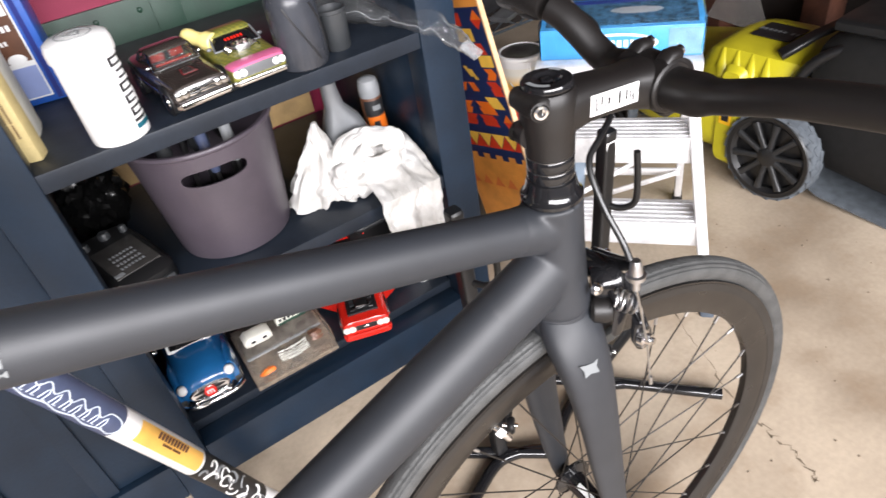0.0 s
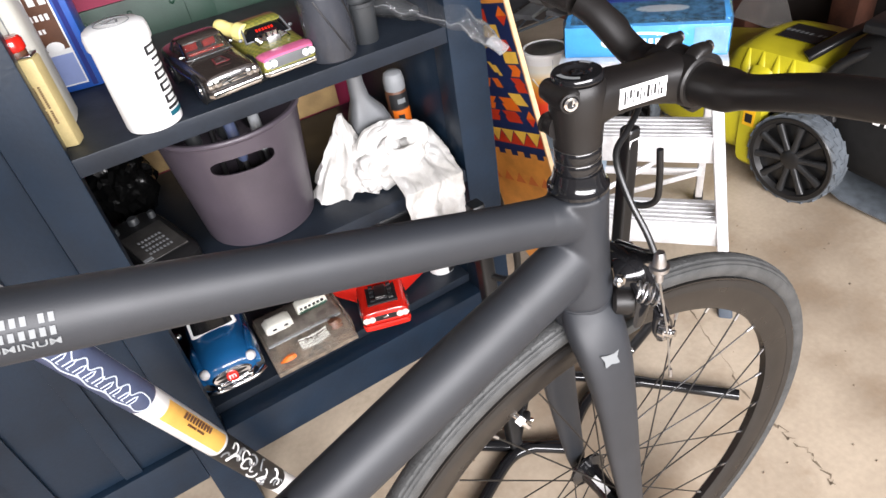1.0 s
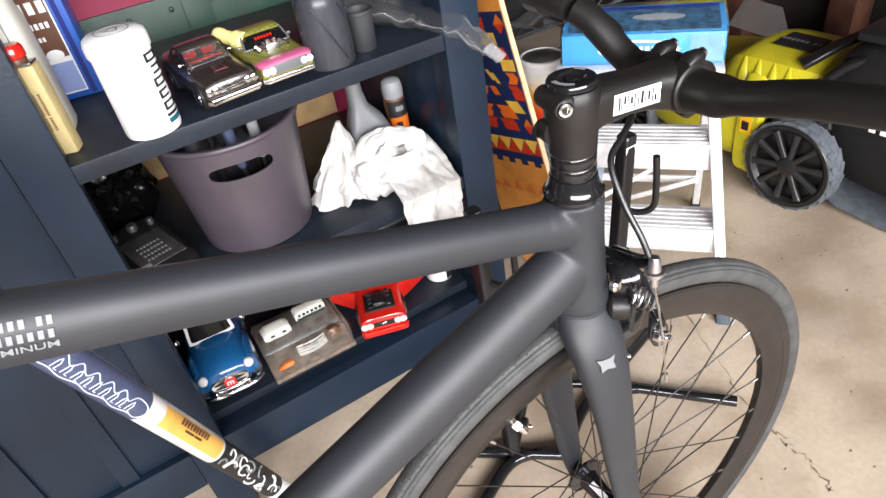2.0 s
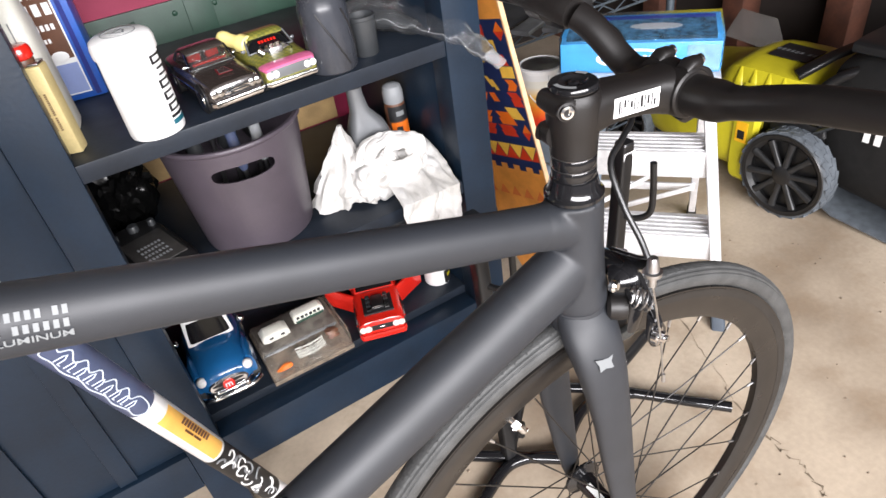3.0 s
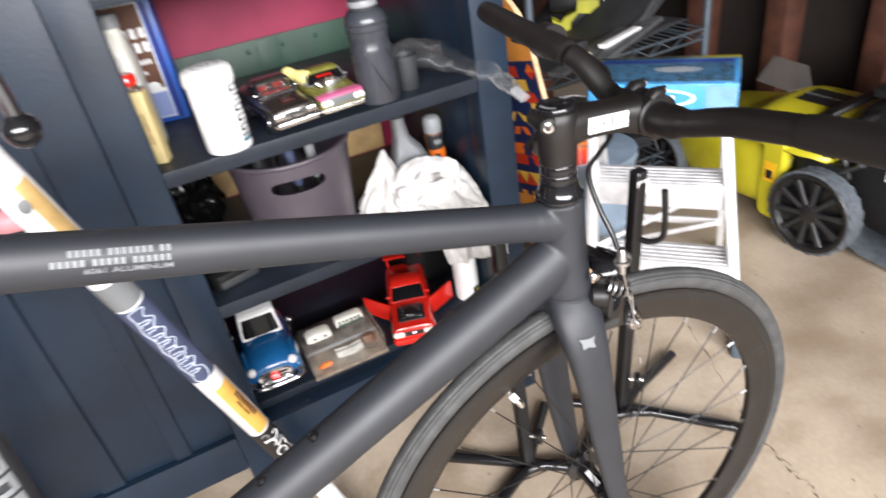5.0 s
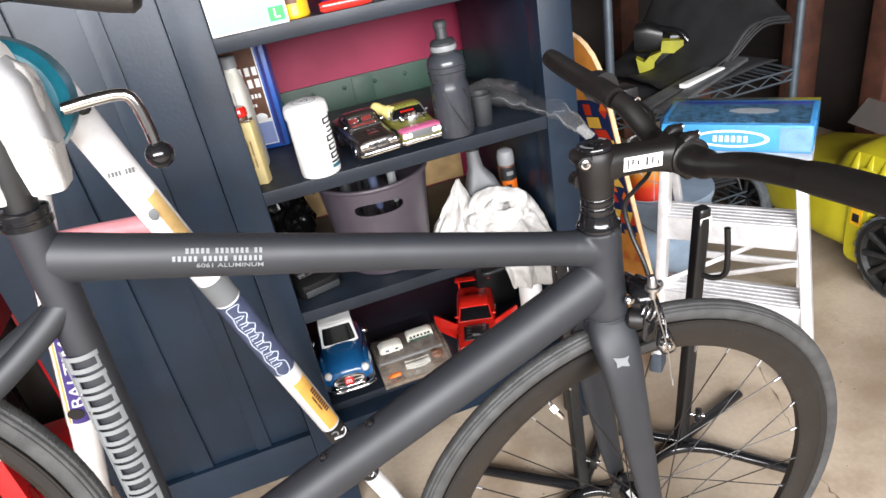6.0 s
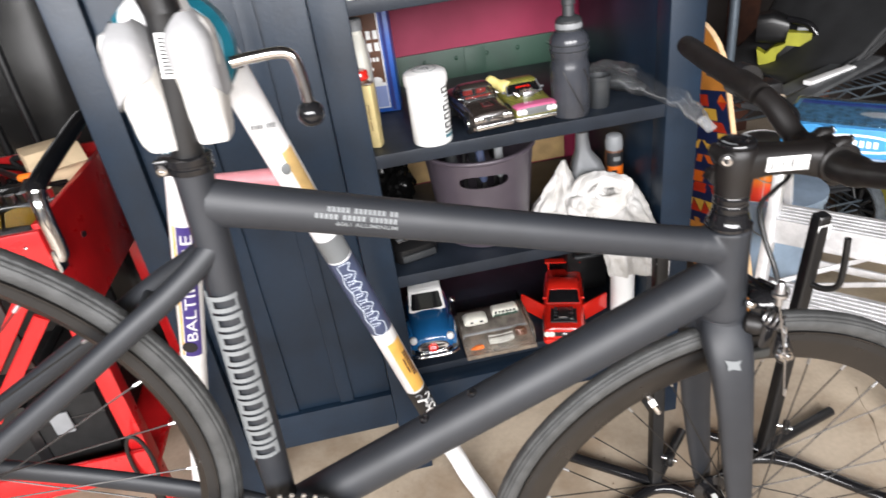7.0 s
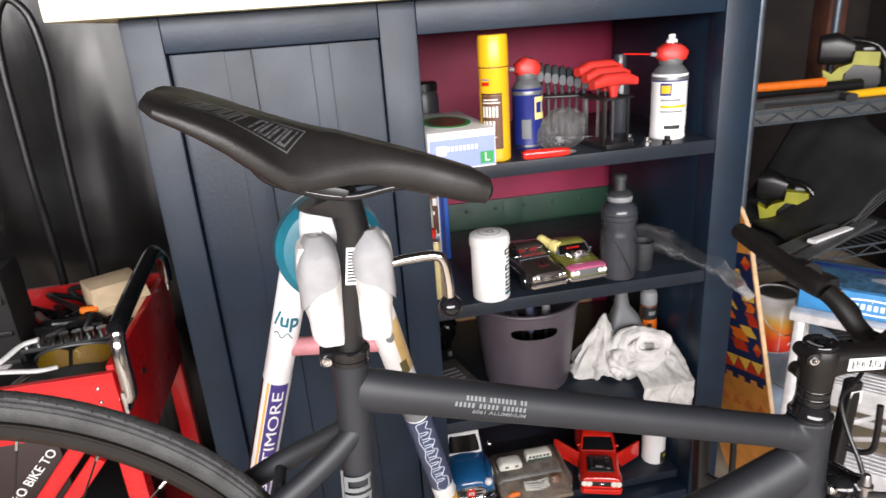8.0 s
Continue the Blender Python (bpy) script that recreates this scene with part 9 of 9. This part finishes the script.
for s in (-1, 1):
    part("lens", sheet(8, 14, lambda u, v, s=s: lens_at(s, u, v)), LENS, gg, "amber curved lens")
    part("temple", Tube(smooth_path([(s * 0.071, 0.022, 0.036), (s * 0.072, 0.06, 0.030), (s * 0.066, 0.10, 0.022), (s * 0.06, 0.118, 0.004)], 5), [(0.0045, 0.0022)] * 16, 8), BLACK, gg)
part("brow", Tube([(0.074 * math.sin((i / 14 - 0.5) * 2.5), 0.04 - 0.062 * math.cos((i / 14 - 0.5) * 2.5), 0.039) for i in range(15)], 0.0026, 8), GREY, gg)
g2 = thing("plastic_hook", "white moulded plastic hook resting on the cart edge", "hook", pose(-0.690, -0.02, 0.7575))
part("arm", Tube(smooth_path([(-0.075, 0.012, 0.010), (-0.040, 0.040, 0.018), (-0.020, 0.078, 0.026), (0.006, 0.085, 0.030)], 5), [(0.008, 0.003)] * 16, 8), WHITE, g2)
part("arm", Tube(smooth_path([(-0.048, 0.020, 0.012), (-0.010, 0.012, 0.012), (0.030, 0.006, 0.010), (0.052, 0.018, 0.006)], 5), [(0.0065, 0.003)] * 16, 8), WHITE, g2)
part("web", Box((-0.046, 0.018, 0.009), (-0.022, 0.040, 0.014), 0.002), WHITE, g2)
ct = thing("cardboard_box", "small open cardboard box among the tools", "box", pose(-0.622, 0.280, 0.669, 0, 0, 30))
part("carton", Box((-0.048, -0.045, 0), (0.048, 0.045, 0.135), 0.002), CARD, ct)
part("flap", Box((-0.048, -0.045, 0.0), (0.048, 0.002, 0.003), 0.0005, pose(0, -0.045, 0.135, 40, 0, 0)), CARD, ct)
for i, (x, y, l, rz, mt) in enumerate(((-0.66, 0.13, 0.16, 20, BLACK), (-0.72, 0.19, 0.2, -30, STEEL), (-0.78, 0.10, 0.18, 10, BLACK), (-0.70, 0.09, 0.15, 70, CHROME), (-0.60, 0.11, 0.12, -15, ORANGE), (-0.84, 0.16, 0.17, 35, GREY), (-0.66, 0.17, 0.14, -50, BLACK))):
    t = thing("hand_tool", "hand tool lying in the cart tray", "tool", pose(x, y, 0.669 + 0.014 + 0.012 * (i % 4), 0, 0, rz), "tools in the cart")
    part("grip", Tube([(-l / 2, 0, 0), (-l / 2 + 0.01, 0, 0), (-0.01, 0, 0), (0, 0, 0)], [0.010, 0.014, 0.012, 0.009], 12), mt, t)
    part("shaft", Tube([(0, 0, 0), (l / 2, 0, 0)], 0.006, 10), STEEL, t)
rackb = thing("socket_rail", "rail of chrome sockets in the cart", "socket set", pose(-0.655, 0.118, 0.745, 0, 0, 3))
part("rail", Box((-0.085, -0.008, 0), (0.085, 0.008, 0.008), 0.002), GREY, rackb)
for i in range(8):
    part("socket", Lathe([(0.006, 0.008), (0.0085, 0.009), (0.0085, 0.026), (0.005, 0.026)], 14, Matrix.Translation((-0.074 + i * 0.021, 0, 0))), CHROME, rackb)
sup = thing("tool_tray_insert", "black plastic tray insert in the cart", "tray", pose(-0.70, 0.13, 0.669))
part("insert", Box((-0.19, -0.145, 0), (0.13, 0.07, 0.060), 0.006), BLACK, sup)
bd_ = thing("black_tool_bag", "black moulded tool case standing in the cart", "tool case", pose(-0.795, 0.15, 0.669, 0, 0, 6))
part("shell", Box((-0.07, -0.05, 0), (0.06, 0.06, 0.235), 0.02), BAG, bd_)
for z in (0.06, 0.115, 0.175):
    part("rib", Box((-0.060, -0.0535, z), (0.050, -0.0505, z + 0.010), 0.001), BLACK, bd_)
part("clasp", Box((0.020, -0.058, 0.182), (0.046, -0.0536, 0.196), 0.001), CHROME, bd_)
part("latch", Box((-0.02, -0.056, 0.13), (0.02, -0.049, 0.16), 0.003), GREY, bd_)
part("handle", Tube(smooth_path([(-0.04, 0, 0.23), (-0.035, 0, 0.262), (0.025, 0, 0.262), (0.03, 0, 0.23)], 5), 0.008, 10), GLOSS_BLACK, bd_)
lc = thing("plastic_tool_case", "black plastic tool case with grey latches on the lower tray", "tool case", pose(-0.765, 0.15, 0.2155, 0, 0, 3))
part("case", Box((-0.16, -0.13, 0), (0.14, 0.15, 0.17), 0.015), BAG, lc)
part("lid_seam", Box((-0.162, -0.132, 0.115), (0.142, 0.152, 0.122), 0.002), BLACK, lc)
for x in (-0.08, 0.06):
    part("latch", Box((x - 0.018, -0.138, 0.09), (x + 0.018, -0.1325, 0.14), 0.003), MIDGREY, lc)
part("strap", Box((-0.01, -0.1345, 0.0), (0.012, 0.1525, 0.1735), 0.002), BLACK, lc)
pr = thing("chain_whip", "black bicycle tool with a chain hanging on the cart leg", "tool", pose(-0.555, -0.052, 0.15))
part("loop", Tube([(0.02 * math.cos(a), 0, 0.10 + 0.07 * math.sin(a)) for a in [2 * math.pi * i / 24 for i in range(25)]], 0.004, 8), BLACK, pr)
part("bar", Box((-0.008, -0.003, -0.04), (0.008, 0.003, 0.03), 0.001), BLACK, pr)

# ---- black vinyl sheet, hoses and pipes left of the cabinet ----
vs = thing("vinyl_cover", "glossy black vinyl cover draped over stored things", "cover", pose(-0.95, 0.66, 0))


def drape(u, v):
    x = (v - 0.5) * 1.1
    fold = (0.022 * math.sin(17 * v + 1.2 * u) + 0.030 * math.sin(8.5 * v + 2 - u)) * (0.3 + 0.8 * u) + 0.065 * noise.noise(V((v * 4, u * 2.2, 0))) + 0.006 * noise.noise(V((v * 14, u * 5, 3)))
    return V((x, fold - 0.05 * x + 0.13 * u * u, 2.0 * u))


thick(part("sheet", sheet(60, 90, drape), VINYL, vs), 0.003)
part("hem", Tube(smooth_path([tuple(drape(0.003, i / 30)) for i in range(31)], 2), 0.006, 8), BLACK, vs)
t = thing("garden_hose", "black rubber hose hung in a loop", "hose", pose(0, 0, 0))
part("loop", Tube(smooth_path([(-0.70, 0.44, 0.10), (-0.70, 0.43, 0.50), (-0.698, 0.42, 0.859), (-0.690, 0.42, 1.092), (-0.682, 0.42, 1.204), (-0.686, 0.42, 1.290), (-0.700, 0.42, 1.330), (-0.726, 0.42, 1.345), (-0.752, 0.42, 1.30), (-0.762, 0.42, 1.221), (-0.765, 0.42, 1.134), (-0.768, 0.42, 0.981), (-0.770, 0.43, 0.869), (-0.775, 0.44, 0.50), (-0.78, 0.45, 0.10)], 6), 0.0085, 14), BLACK, t)
pp = thing("copper_pipes", "thin grey pipes standing behind the cart", "pipes", pose(-0.47, 0.52, 0))
for i in range(3):
    part("pipe", Tube([(0.0 + i * 0.02, 0, 0.0), (-0.04 + i * 0.03, 0.03, 0.95)], 0.007, 10), MIDGREY if i % 2 else TEAL, pp)

cb = thing("cable_tangle", "tangle of black cables and straps heaped in the cart", "cables", pose(-0.70, 0.25, 0.669))
rng = random.Random(21)
for k in range(7):
    pts = [(rng.uniform(-0.11, 0.10), rng.uniform(-0.10, 0.09), rng.uniform(0.03, 0.105)) for _ in range(6)]
    part("cable", Tube(smooth_path(pts, 6), rng.uniform(0.004, 0.009), 8), GLOSS_BLACK if k % 2 else BLACK, cb)
part("heap", Loft([((0, 0, 0), (0.13, 0, 0), (0, 0.11, 0), 3), ((0, 0, 0.045), (0.12, 0, 0.01), (0, 0.10, 0), 3), ((0.01, 0.01, 0.07), (0.06, 0, 0.01), (0, 0.05, 0), 2.4)], 20), BLACK, cb, "crumpled black strap pile")
part("plug", Tube([(0.03, -0.02, 0.095), (0.065, -0.03, 0.10)], [0.008, 0.006], 10), ORANGE, cb, "orange plug")
